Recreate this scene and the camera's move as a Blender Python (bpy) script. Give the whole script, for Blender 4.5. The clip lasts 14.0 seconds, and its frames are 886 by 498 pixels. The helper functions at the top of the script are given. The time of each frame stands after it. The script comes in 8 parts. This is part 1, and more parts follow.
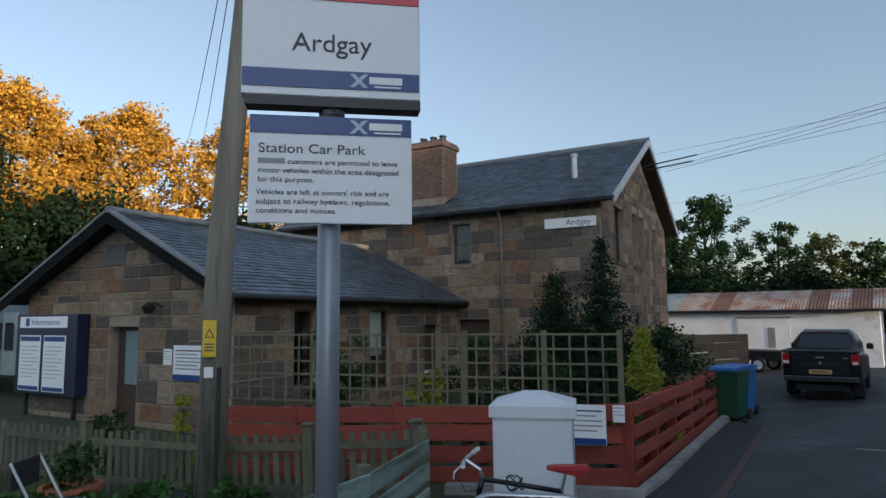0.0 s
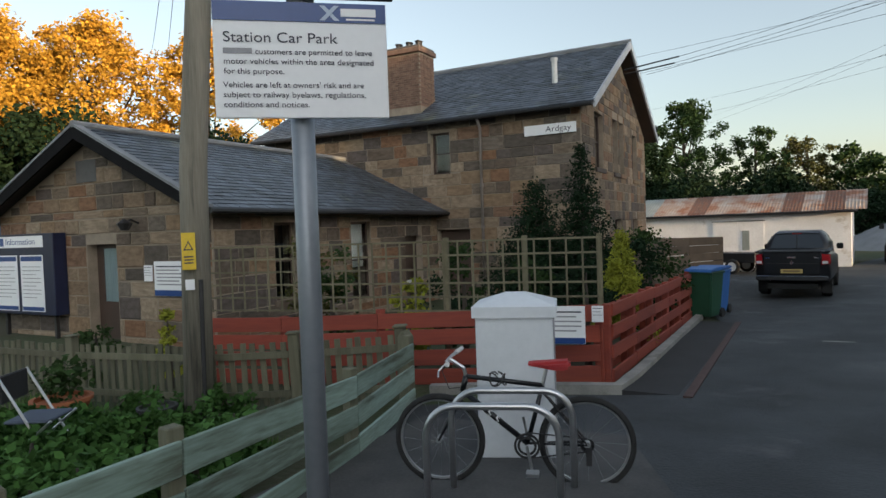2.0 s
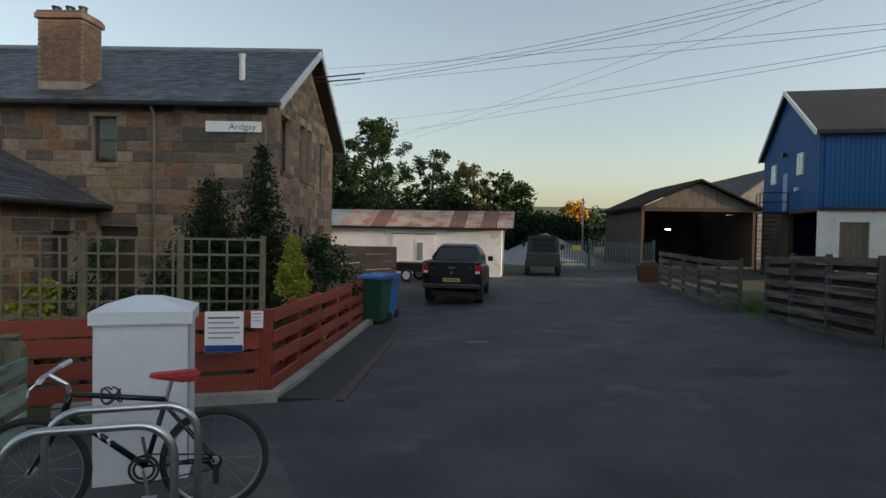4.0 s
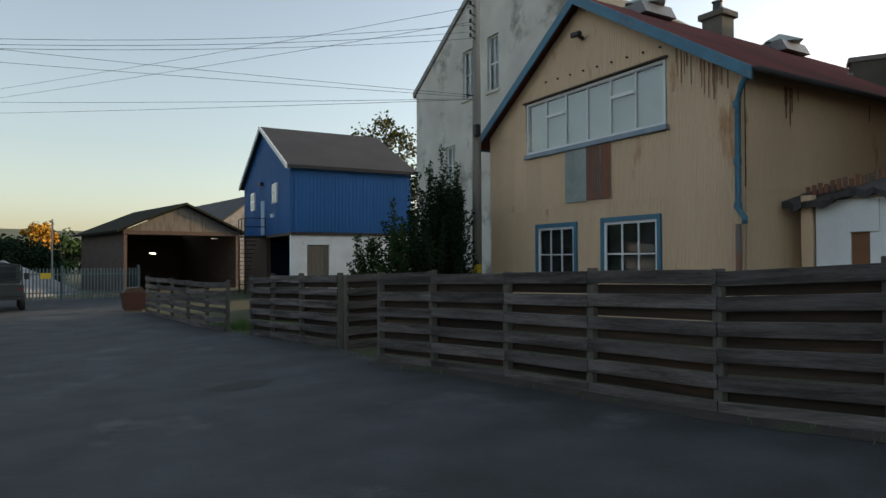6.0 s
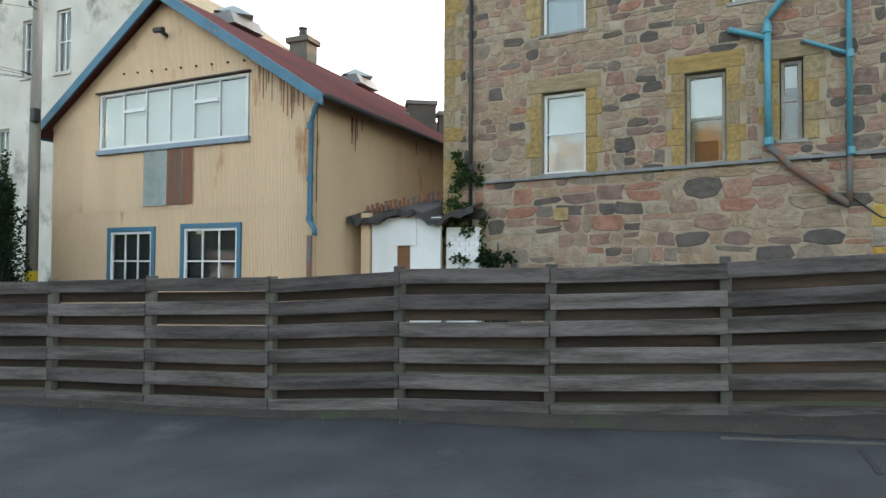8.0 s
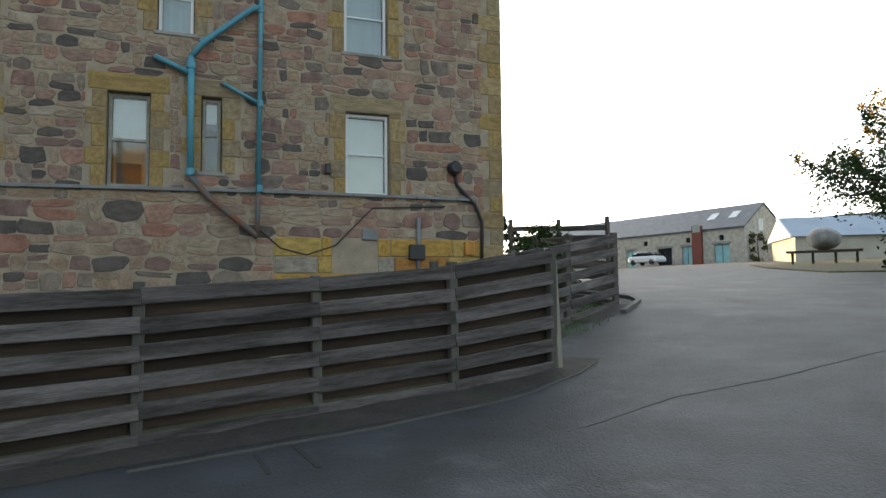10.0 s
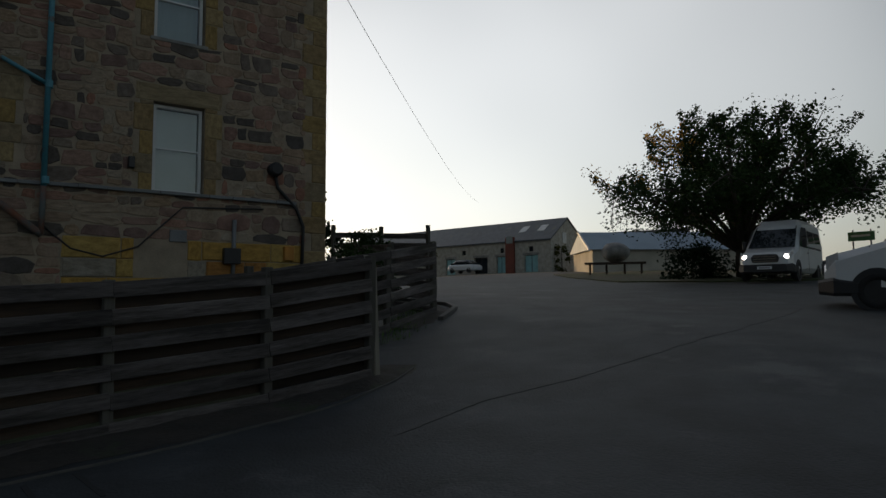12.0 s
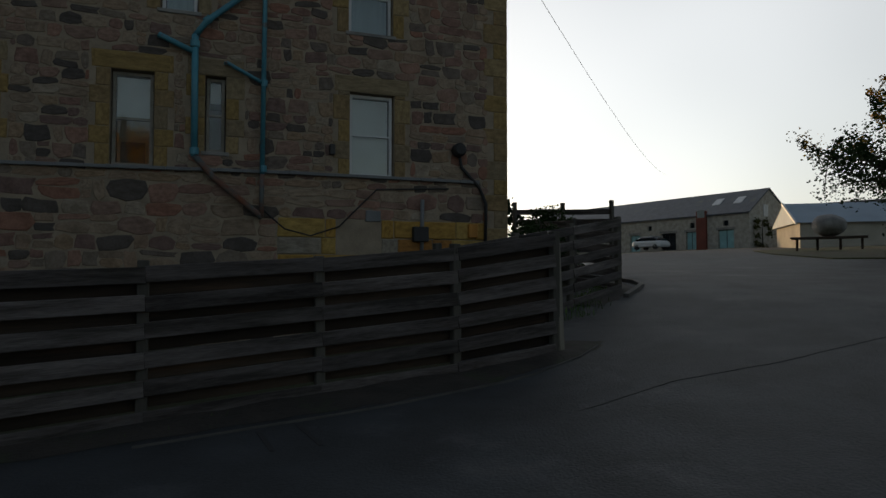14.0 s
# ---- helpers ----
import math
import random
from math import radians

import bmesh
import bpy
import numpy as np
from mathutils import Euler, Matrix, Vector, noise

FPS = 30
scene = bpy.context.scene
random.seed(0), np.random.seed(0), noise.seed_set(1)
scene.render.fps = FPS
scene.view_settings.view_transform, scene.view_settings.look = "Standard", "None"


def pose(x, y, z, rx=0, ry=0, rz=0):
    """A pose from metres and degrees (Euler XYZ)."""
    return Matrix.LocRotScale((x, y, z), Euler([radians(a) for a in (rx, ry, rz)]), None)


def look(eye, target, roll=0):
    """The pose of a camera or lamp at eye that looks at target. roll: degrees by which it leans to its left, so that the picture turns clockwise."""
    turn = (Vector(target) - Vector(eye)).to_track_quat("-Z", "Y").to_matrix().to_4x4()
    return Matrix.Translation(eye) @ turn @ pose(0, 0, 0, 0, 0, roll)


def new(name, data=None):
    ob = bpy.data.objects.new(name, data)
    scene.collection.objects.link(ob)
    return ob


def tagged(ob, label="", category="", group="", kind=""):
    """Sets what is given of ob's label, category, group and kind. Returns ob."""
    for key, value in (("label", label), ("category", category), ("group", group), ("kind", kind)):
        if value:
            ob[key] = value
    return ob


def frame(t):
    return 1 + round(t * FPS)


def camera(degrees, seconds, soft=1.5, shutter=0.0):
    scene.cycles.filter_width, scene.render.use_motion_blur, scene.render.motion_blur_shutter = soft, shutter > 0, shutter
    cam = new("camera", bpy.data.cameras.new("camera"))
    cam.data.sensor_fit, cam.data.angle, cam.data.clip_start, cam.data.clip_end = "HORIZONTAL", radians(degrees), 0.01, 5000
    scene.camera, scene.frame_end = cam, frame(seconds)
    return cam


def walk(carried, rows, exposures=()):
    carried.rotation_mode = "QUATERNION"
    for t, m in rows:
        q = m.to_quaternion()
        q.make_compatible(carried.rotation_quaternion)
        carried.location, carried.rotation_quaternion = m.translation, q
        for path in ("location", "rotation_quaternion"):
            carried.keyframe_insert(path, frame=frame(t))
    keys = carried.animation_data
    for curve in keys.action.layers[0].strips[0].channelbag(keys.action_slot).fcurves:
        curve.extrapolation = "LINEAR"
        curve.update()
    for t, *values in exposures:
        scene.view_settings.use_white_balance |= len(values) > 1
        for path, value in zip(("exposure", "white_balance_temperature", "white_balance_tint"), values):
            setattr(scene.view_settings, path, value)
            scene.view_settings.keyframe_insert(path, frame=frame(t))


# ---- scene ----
cam = camera(69.3, 14.0, soft=1.5)
PATH = [
    (0, look((0.027, -0.026, 1.655), (-1.226, 1.519, 1.864), -0.6)),
    (0.5, look((0.0, 0.007, 1.638), (-1.267, 1.549, 1.764), -0.7)),
    (1, look((-0.015, 0.016, 1.623), (-1.258, 1.581, 1.678), -1.1)),
    (1.5, look((-0.008, 0.009, 1.607), (-1.265, 1.564, 1.584), -1.8)),
    (2, look((-0.011, 0.014, 1.587), (-1.226, 1.601, 1.523), -2.0)),
    (2.2, look((-0.023, 0.019, 1.585), (-1.215, 1.623, 1.489), -1.9)),
    (4.3, look((0.257, 0.409, 1.538), (0.149, 2.406, 1.519), 0.5)),
    (4.5, look((0.247, 0.427, 1.534), (0.324, 2.426, 1.541), -0.1)),
    (5, look((0.185, 0.373, 1.53), (0.643, 2.32, 1.558), 0.0)),
    (5.5, look((0.124, 0.275, 1.536), (0.9, 2.117, 1.582), 0.2)),
    (6, look((0.111, 0.156, 1.564), (1.204, 1.831, 1.595), -0.3)),
    (6.5, look((0.148, -0.008, 1.582), (1.462, 1.497, 1.669), -0.7)),
    (7, look((0.162, -0.183, 1.597), (1.733, 1.047, 1.73), 0.1)),
    (7.5, look((0.188, -0.273, 1.583), (1.93, 0.705, 1.67), 0.3)),
    (8, look((0.2, -0.315, 1.571), (2.051, 0.44, 1.625), 0.3)),
    (8.5, look((0.183, -0.321, 1.564), (2.17, -0.107, 1.634), -0.6)),
    (9, look((0.182, -0.346, 1.556), (2.169, -0.55, 1.665), -0.4)),
    (9.2, look((0.191, -0.361, 1.554), (2.156, -0.716, 1.673), -0.3)),
    (11.3, look((0.379, -0.516, 1.583), (1.891, -1.818, 1.716), -0.5)),
    (11.5, look((0.357, -0.522, 1.581), (1.855, -1.84, 1.72), -0.3)),
    (12, look((0.316, -0.508, 1.57), (1.805, -1.834, 1.717), -0.3)),
    (12.5, look((0.315, -0.498, 1.572), (1.829, -1.793, 1.741), -0.7)),
    (13, look((0.32, -0.496, 1.566), (1.892, -1.721, 1.728), -0.7)),
    (13.5, look((0.301, -0.472, 1.562), (2.003, -1.51, 1.721), -0.6)),
    (14, look((0.272, -0.426, 1.551), (2.073, -1.292, 1.629), -0.0)),
]
EXPO = [(0, 1.15, 5600, 10), (1.0, 1.38, 6200, 10), (2.2, 1.6, 6500, 10), (4.3, 1.25, 6400, 10), (6.0, 1.45, 6500, 10), (7.0, 2.0, 6600, 10), (7.5, 2.5, 6700, 10), (8.0, 3.1, 6800, 10), (8.5, 3.75, 6900, 11), (9.2, 3.8, 6800, 11), (10.2, 1.7, 6600, 10), (11.3, -0.45, 6500, 10), (12.5, -0.2, 6500, 10), (13.5, -0.8, 6500, 10), (14, -0.2, 6500, 10)]
walk(cam, PATH, EXPO)

# light and exposure
world = bpy.data.worlds.new("sky")
scene.world = world
world.use_nodes = True
wn = world.node_tree.nodes
sky = wn.new("ShaderNodeTexSky")
sky.sky_type, sky.sun_disc = "NISHITA", False
SUN_YAW, SUN_ELEV = -93.0, 5.2
sky.sun_elevation, sky.sun_rotation = radians(SUN_ELEV), radians(-SUN_YAW)
sky.air_density, sky.dust_density, sky.ozone_density = 1.0, 1.5, 1.6
hsv = wn.new("ShaderNodeHueSaturation")
hsv.inputs["Saturation"].default_value = 0.6
world.node_tree.links.new(sky.outputs[0], hsv.inputs["Color"])
# thin white cloud veil added over the south-east to brighten it, centred off sun
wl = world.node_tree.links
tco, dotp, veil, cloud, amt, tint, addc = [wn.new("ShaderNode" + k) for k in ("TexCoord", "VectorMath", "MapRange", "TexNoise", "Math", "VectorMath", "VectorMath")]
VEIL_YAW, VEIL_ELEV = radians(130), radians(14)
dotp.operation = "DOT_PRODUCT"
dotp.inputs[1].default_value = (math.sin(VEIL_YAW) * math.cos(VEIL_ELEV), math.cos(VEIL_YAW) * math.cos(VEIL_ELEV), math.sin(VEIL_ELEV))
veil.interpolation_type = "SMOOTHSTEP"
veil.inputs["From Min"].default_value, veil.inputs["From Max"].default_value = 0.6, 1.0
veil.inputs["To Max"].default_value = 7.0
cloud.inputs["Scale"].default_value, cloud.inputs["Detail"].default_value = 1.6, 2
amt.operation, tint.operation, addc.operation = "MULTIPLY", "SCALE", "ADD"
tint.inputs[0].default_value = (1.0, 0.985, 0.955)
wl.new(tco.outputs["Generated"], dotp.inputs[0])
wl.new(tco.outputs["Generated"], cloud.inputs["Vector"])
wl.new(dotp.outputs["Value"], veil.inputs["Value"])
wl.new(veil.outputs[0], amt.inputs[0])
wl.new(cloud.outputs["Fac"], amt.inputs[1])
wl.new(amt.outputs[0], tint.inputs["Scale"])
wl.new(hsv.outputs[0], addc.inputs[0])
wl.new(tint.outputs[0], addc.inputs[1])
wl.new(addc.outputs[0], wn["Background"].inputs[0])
wn["Background"].inputs[1].default_value = 0.15
sun_data = bpy.data.lights.new("sun", "SUN")
sun_data.energy, sun_data.angle, sun_data.color = 2.6, radians(0.6), (1.0, 0.68, 0.36)
sun = new("sun", sun_data)
_d = Vector((math.sin(radians(-SUN_YAW)), math.cos(radians(SUN_YAW)), math.tan(radians(SUN_ELEV))))
sun.matrix_world = look(tuple(_d * 100), (0, 0, 0))

# ---- materials ----
MATS = {}


def mat(name, col, col2=None, rough=0.8, metal=0.0, scale=4.0, fine=40.0, bump=0.3, amount=1.0, isl=0.0, obj=0.0, stain=None, stain_scale=1.2, stain_amt=0.0,
        stretch=(1, 1, 1), spec=0.5, trans=0.0, emit=None, emit_s=0.0, coat=0.0, bump_d=0.01, sub=0.0):
    """Two-scale noise colour, optional stains, random tone by island or by object, bump."""
    m = bpy.data.materials.new(name)
    m.use_nodes = True
    nt = m.node_tree
    n, l = nt.nodes, nt.links
    b = n["Principled BSDF"]
    b.inputs["Roughness"].default_value, b.inputs["Metallic"].default_value = rough, metal
    b.inputs["Specular IOR Level"].default_value = spec
    b.inputs["Transmission Weight"].default_value = trans
    b.inputs["Coat Weight"].default_value = coat
    if emit:
        b.inputs["Emission Color"].default_value, b.inputs["Emission Strength"].default_value = (*emit, 1), emit_s
    col2 = col2 or tuple(c * 0.75 for c in col)
    tc = n.new("ShaderNodeTexCoord")
    mp = n.new("ShaderNodeMapping")
    mp.inputs["Scale"].default_value = stretch
    l.new(tc.outputs["Object"], mp.inputs[0])
    vec = mp.outputs[0]
    if obj:
        oi = n.new("ShaderNodeObjectInfo")
        ad = n.new("ShaderNodeVectorMath")
        ad.operation = "MULTIPLY_ADD"
        l.new(oi.outputs["Random"], ad.inputs[0])
        ad.inputs[1].default_value = (37, 53, 71)
        l.new(vec, ad.inputs[2])
        vec = ad.outputs[0]
    n1, n2 = n.new("ShaderNodeTexNoise"), n.new("ShaderNodeTexNoise")
    n1.inputs["Scale"].default_value, n2.inputs["Scale"].default_value = scale, fine
    n1.inputs["Detail"].default_value, n2.inputs["Detail"].default_value = 5, 6
    for q in (n1, n2):
        l.new(vec, q.inputs["Vector"])
    mx = n.new("ShaderNodeMath")
    mx.operation = "MULTIPLY_ADD"
    l.new(n2.outputs["Fac"], mx.inputs[0])
    mx.inputs[1].default_value = 0.5
    l.new(n1.outputs["Fac"], mx.inputs[2])
    rp = n.new("ShaderNodeMapRange")
    rp.inputs["From Min"].default_value, rp.inputs["From Max"].default_value = 0.55, 0.95
    l.new(mx.outputs[0], rp.inputs["Value"])
    cm = n.new("ShaderNodeMix")
    cm.data_type = "RGBA"
    cm.inputs["A"].default_value, cm.inputs["B"].default_value = (*col, 1), (*col2, 1)
    am = n.new("ShaderNodeMath")
    am.operation = "MULTIPLY"
    am.inputs[1].default_value = amount
    l.new(rp.outputs[0], am.inputs[0])
    l.new(am.outputs[0], cm.inputs["Factor"])
    out = cm.outputs["Result"]
    if stain:
        ns = n.new("ShaderNodeTexNoise")
        ns.inputs["Scale"].default_value, ns.inputs["Detail"].default_value, ns.inputs["Roughness"].default_value = stain_scale, 6, 0.65
        l.new(vec, ns.inputs["Vector"])
        rs = n.new("ShaderNodeMapRange")
        rs.inputs["From Min"].default_value, rs.inputs["From Max"].default_value = 0.62 - 0.3 * stain_amt, 0.72 - 0.2 * stain_amt
        l.new(ns.outputs["Fac"], rs.inputs["Value"])
        sm = n.new("ShaderNodeMix")
        sm.data_type = "RGBA"
        sm.inputs["B"].default_value = (*stain, 1)
        l.new(rs.outputs[0], sm.inputs["Factor"])
        l.new(out, sm.inputs["A"])
        out = sm.outputs["Result"]
    if isl or obj:
        if isl:
            g = n.new("ShaderNodeNewGeometry")
            rnd, amt = g.outputs["Random Per Island"], isl
        else:
            rnd, amt = oi.outputs["Random"], obj
        hs = n.new("ShaderNodeHueSaturation")
        mr = n.new("ShaderNodeMapRange")
        mr.inputs["To Min"].default_value, mr.inputs["To Max"].default_value = 1 - amt, 1 + amt
        l.new(rnd, mr.inputs["Value"])
        l.new(mr.outputs[0], hs.inputs["Value"])
        l.new(out, hs.inputs["Color"])
        out = hs.outputs[0]
    l.new(out, b.inputs["Base Color"])
    if bump:
        bp = n.new("ShaderNodeBump")
        bp.inputs["Strength"].default_value, bp.inputs["Distance"].default_value = bump, bump_d
        l.new(mx.outputs[0], bp.inputs["Height"])
        l.new(bp.outputs[0], b.inputs["Normal"])
    if sub:
        b.inputs["Subsurface Weight"].default_value = sub
    MATS[name] = m
    return m


def stone_mat(name, colours, rough=0.9, lichen=None, bump=0.6):
    """Stones whose colour is drawn from a list, piece by piece, with grain and weathering."""
    m = mat(name, (0.3, 0.25, 0.2), rough=rough, bump=bump, fine=22, scale=4.0, bump_d=0.02, obj=0.001)
    nt = m.node_tree
    n, l = nt.nodes, nt.links
    oi = n.new("ShaderNodeObjectInfo")
    g = n.new("ShaderNodeNewGeometry")
    ad = n.new("ShaderNodeMath")
    ad.operation = "ADD"
    l.new(oi.outputs["Random"], ad.inputs[0])
    l.new(g.outputs["Random Per Island"], ad.inputs[1])
    fr = n.new("ShaderNodeMath")
    fr.operation = "FRACT"
    l.new(ad.outputs[0], fr.inputs[0])
    cr = n.new("ShaderNodeValToRGB")
    cr.color_ramp.interpolation = "CONSTANT"
    e = cr.color_ramp.elements
    while len(e) < len(colours):
        e.new(0.5)
    for i, c in enumerate(colours):
        e[i].position, e[i].color = i / len(colours), (*c, 1)
    l.new(fr.outputs[0], cr.inputs[0])
    cm = [q for q in n if q.bl_idname == "ShaderNodeMix"][0]
    l.new(cr.outputs[0], cm.inputs["A"])
    dk = n.new("ShaderNodeMix")
    dk.data_type, dk.blend_type = "RGBA", "MULTIPLY"
    dk.inputs["Factor"].default_value = 1
    l.new(cr.outputs[0], dk.inputs["A"])
    dk.inputs["B"].default_value = (0.55, 0.53, 0.5, 1)
    l.new(dk.outputs["Result"], cm.inputs["B"])
    return m


asphalt = mat("asphalt", (0.044, 0.05, 0.055), (0.0165, 0.019, 0.021), rough=0.76, scale=1.1, fine=42, bump=1.0, bump_d=0.025, stain=(0.075, 0.078, 0.083), stain_scale=0.7, stain_amt=0.16)
asphalt_patch = mat("asphalt_patch", (0.028, 0.028, 0.0296), (0.0192, 0.0192, 0.02), rough=0.85, scale=2, fine=80, bump=0.5)
earth = mat("earth_grass", (0.0375, 0.0562, 0.0188), (0.0562, 0.0488, 0.0263), rough=1, scale=0.25, fine=12, bump=0.8, bump_d=0.05)
grass_m = mat("grass", (0.065, 0.14, 0.028), (0.1, 0.16, 0.035), rough=0.8, isl=0.35, bump=0)
kerb_m = mat("kerb_stone", (0.111, 0.104, 0.0935), (0.0765, 0.0748, 0.0697), rough=0.9, scale=3, fine=40)
concrete = mat("concrete", (0.30, 0.29, 0.27), (0.19, 0.185, 0.175), rough=0.9, scale=2.5, fine=50, stain=(0.12, 0.12, 0.1), stain_amt=0.2)
mortar = mat("mortar", (0.37, 0.30, 0.22), (0.24, 0.195, 0.145), rough=0.95, scale=3, fine=35, bump=0.6, stain=(0.2, 0.16, 0.115), stain_scale=1.2, stain_amt=0.15)
rubble_m = stone_mat("rubble_stone", [(0.122, 0.103, 0.0903), (0.326, 0.235, 0.168), (0.286, 0.171, 0.138), (0.367, 0.279, 0.202), (0.224, 0.147, 0.127), (0.357, 0.255, 0.168), (0.194, 0.157, 0.133), (0.337, 0.216, 0.168), (0.377, 0.294, 0.215), (0.255, 0.206, 0.163), (0.347, 0.245, 0.172), (0.337, 0.171, 0.12), (0.316, 0.24, 0.176), (0.102, 0.0882, 0.08), (0.347, 0.255, 0.185), (0.296, 0.196, 0.155), (0.367, 0.216, 0.163), (0.388, 0.323, 0.249)])
dressed_m = stone_mat("dressed_sandstone", [(0.37, 0.255, 0.10), (0.32, 0.225, 0.11), (0.38, 0.28, 0.14), (0.32, 0.25, 0.15), (0.35, 0.24, 0.09), (0.29, 0.225, 0.14)])
house_stone = stone_mat("house_sandstone", [(0.232, 0.164, 0.107), (0.138, 0.105, 0.0779), (0.284, 0.214, 0.148), (0.232, 0.126, 0.0697), (0.0989, 0.0823, 0.0672), (0.258, 0.176, 0.107), (0.172, 0.143, 0.115), (0.318, 0.248, 0.176), (0.125, 0.101, 0.0779), (0.215, 0.13, 0.082), (0.189, 0.147, 0.107), (0.258, 0.193, 0.131), (0.112, 0.0924, 0.082)])
house_mortar = mat("house_mortar", (0.29, 0.24, 0.185), (0.2, 0.165, 0.125), rough=0.95, scale=3, fine=35, bump=0.5)
slate = mat("slate", (0.075, 0.09, 0.11), (0.04, 0.048, 0.06), rough=0.42, scale=2, fine=25, isl=0.65, bump=0.35, stain=(0.11, 0.12, 0.09), stain_scale=0.7, stain_amt=0.12)
dark_roof = mat("dark_roof_sheet", (0.0375, 0.0338, 0.0338), (0.0225, 0.021, 0.021), rough=0.7, scale=0.6, fine=9, stretch=(1, 1, 1), bump=0.2)
lead = mat("lead_flashing", (0.2, 0.21, 0.22), rough=0.6, scale=3)
cream = mat("cream_corrugated_paint", (0.595, 0.433, 0.285), (0.527, 0.374, 0.242), rough=0.65, scale=0.8, fine=18, stretch=(1, 1, 0.3), bump=0.1, stain=(0.34, 0.17, 0.068), stain_scale=1.5, stain_amt=0.0, obj=0.03)
rust = mat("rusty_sheet", (0.24, 0.085, 0.04), (0.10, 0.085, 0.075), rough=0.85, scale=1.6, fine=14, stretch=(7, 7, 0.3), bump=0.3, stain=(0.25, 0.24, 0.2), stain_scale=0.9, stain_amt=0.1)
galv = mat("galvanised_sheet", (0.30, 0.34, 0.33), (0.22, 0.25, 0.24), rough=0.6, metal=0.2, scale=1.5, fine=12)
red_roof = mat("red_oxide_roof", (0.165, 0.038, 0.03), (0.10, 0.03, 0.026), rough=0.8, scale=0.7, fine=15, bump=0.2, stain=(0.09, 0.05, 0.04), stain_amt=0.2)
trim_blue = mat("blue_trim_paint", (0.045, 0.165, 0.25), (0.03, 0.11, 0.18), rough=0.55, scale=2, fine=20, stain=(0.12, 0.15, 0.16), stain_scale=4, stain_amt=0.12)
pipe_blue = mat("blue_pipe_paint", (0.08, 0.288, 0.368), (0.056, 0.216, 0.288), rough=0.5, scale=2, fine=20, stain=(0.176, 0.08, 0.04), stain_scale=2.5, stain_amt=0.1)
blue_clad = mat("blue_cladding", (0.009, 0.112, 0.33), (0.0075, 0.092, 0.28), rough=0.55, scale=0.4, fine=6, bump=0.1)
white_paint = mat("white_paint", (0.74, 0.75, 0.75), (0.62, 0.63, 0.63), rough=0.55, scale=1.2, fine=25, bump=0.1)
whitewash = mat("whitewashed_block", (0.80, 0.81, 0.82), (0.66, 0.67, 0.68), rough=0.8, scale=1.0, fine=14, stain=(0.4, 0.36, 0.3), stain_scale=0.9, stain_amt=0.05)
roughcast = mat("weathered_roughcast", (0.595, 0.578, 0.527), (0.442, 0.425, 0.383), rough=0.95, scale=0.7, fine=40, bump=0.7, bump_d=0.02, stain=(0.221, 0.212, 0.187), stain_scale=0.55, stain_amt=0.3)
fence_grey = mat("weathered_fence_board", (0.15, 0.132, 0.126), (0.04, 0.033, 0.03), rough=0.9, scale=3.0, fine=26, stretch=(0.35, 3.5, 3.5), obj=0.36, bump=0.7, bump_d=0.015, stain=(0.034, 0.03, 0.024), stain_scale=1.6, stain_amt=0.34)
fence_post = mat("fence_post_wood", (0.105, 0.0975, 0.0825), (0.0675, 0.0638, 0.0525), rough=0.92, scale=2, fine=16, stretch=(3, 3, 0.3), obj=0.2, bump=0.4)
# browner rear boards, their colour lowered further for shade inside the fence gaps
back_board = mat("brown_rear_board_shaded", (0.062, 0.044, 0.032), (0.028, 0.021, 0.016), rough=0.95, scale=1.5, fine=16, stretch=(0.25, 3, 3), obj=0.4, stain=(0.1, 0.06, 0.038), stain_scale=1.2, stain_amt=0.2)
green_board = mat("algae_green_board", (0.27, 0.37, 0.32), (0.13, 0.17, 0.13), rough=0.9, scale=2.0, fine=18, stretch=(0.3, 3, 3), obj=0.22, bump=0.5, stain=(0.07, 0.075, 0.05), stain_scale=2, stain_amt=0.3)
picket_m = mat("picket_wood", (0.14, 0.133, 0.091), (0.0875, 0.0875, 0.056), rough=0.92, scale=2, fine=18, stretch=(3, 3, 0.3), obj=0.25, bump=0.4)
red_fence = mat("red_fence_stain", (0.272, 0.052, 0.028), (0.192, 0.036, 0.024), rough=0.75, scale=1.5, fine=14, stretch=(0.25, 3, 3), obj=0.18, bump=0.3)
trellis_m = mat("trellis_wood", (0.176, 0.16, 0.104), (0.12, 0.108, 0.068), rough=0.9, scale=3, fine=20, obj=0.15)
pole_wood = mat("pole_wood", (0.25, 0.23, 0.185), (0.13, 0.12, 0.095), rough=0.92, scale=1.2, fine=14, stretch=(4, 4, 0.25), bump=0.6, stain=(0.035, 0.033, 0.03), stain_scale=1.3, stain_amt=0.18)
dark_wood = mat("dark_brown_paint", (0.06, 0.035, 0.025), (0.045, 0.028, 0.02), rough=0.6, scale=3)
black_paint = mat("black_metal_paint", (0.02, 0.02, 0.022), rough=0.45, scale=5, bump=0.05)
black_barge = mat("black_bargeboard", (0.012, 0.012, 0.013), rough=0.9, spec=0.1, scale=3)
black_plastic = mat("black_plastic", (0.025, 0.025, 0.027), rough=0.6, scale=5, bump=0.05)
rubber = mat("rubber", (0.018, 0.018, 0.018), rough=0.85, scale=8)
steel = mat("brushed_steel", (0.55, 0.56, 0.57), (0.45, 0.46, 0.47), rough=0.3, metal=0.9, scale=4, fine=60, bump=0.05)
galv_post = mat("grey_painted_post", (0.23, 0.25, 0.28), (0.19, 0.21, 0.235), rough=0.38, metal=0.35, scale=2, fine=30, bump=0.05)
glass = mat("window_glass", (0.9, 0.95, 0.95), (0.9, 0.95, 0.95), rough=0.02, trans=1.0, bump=0.0)
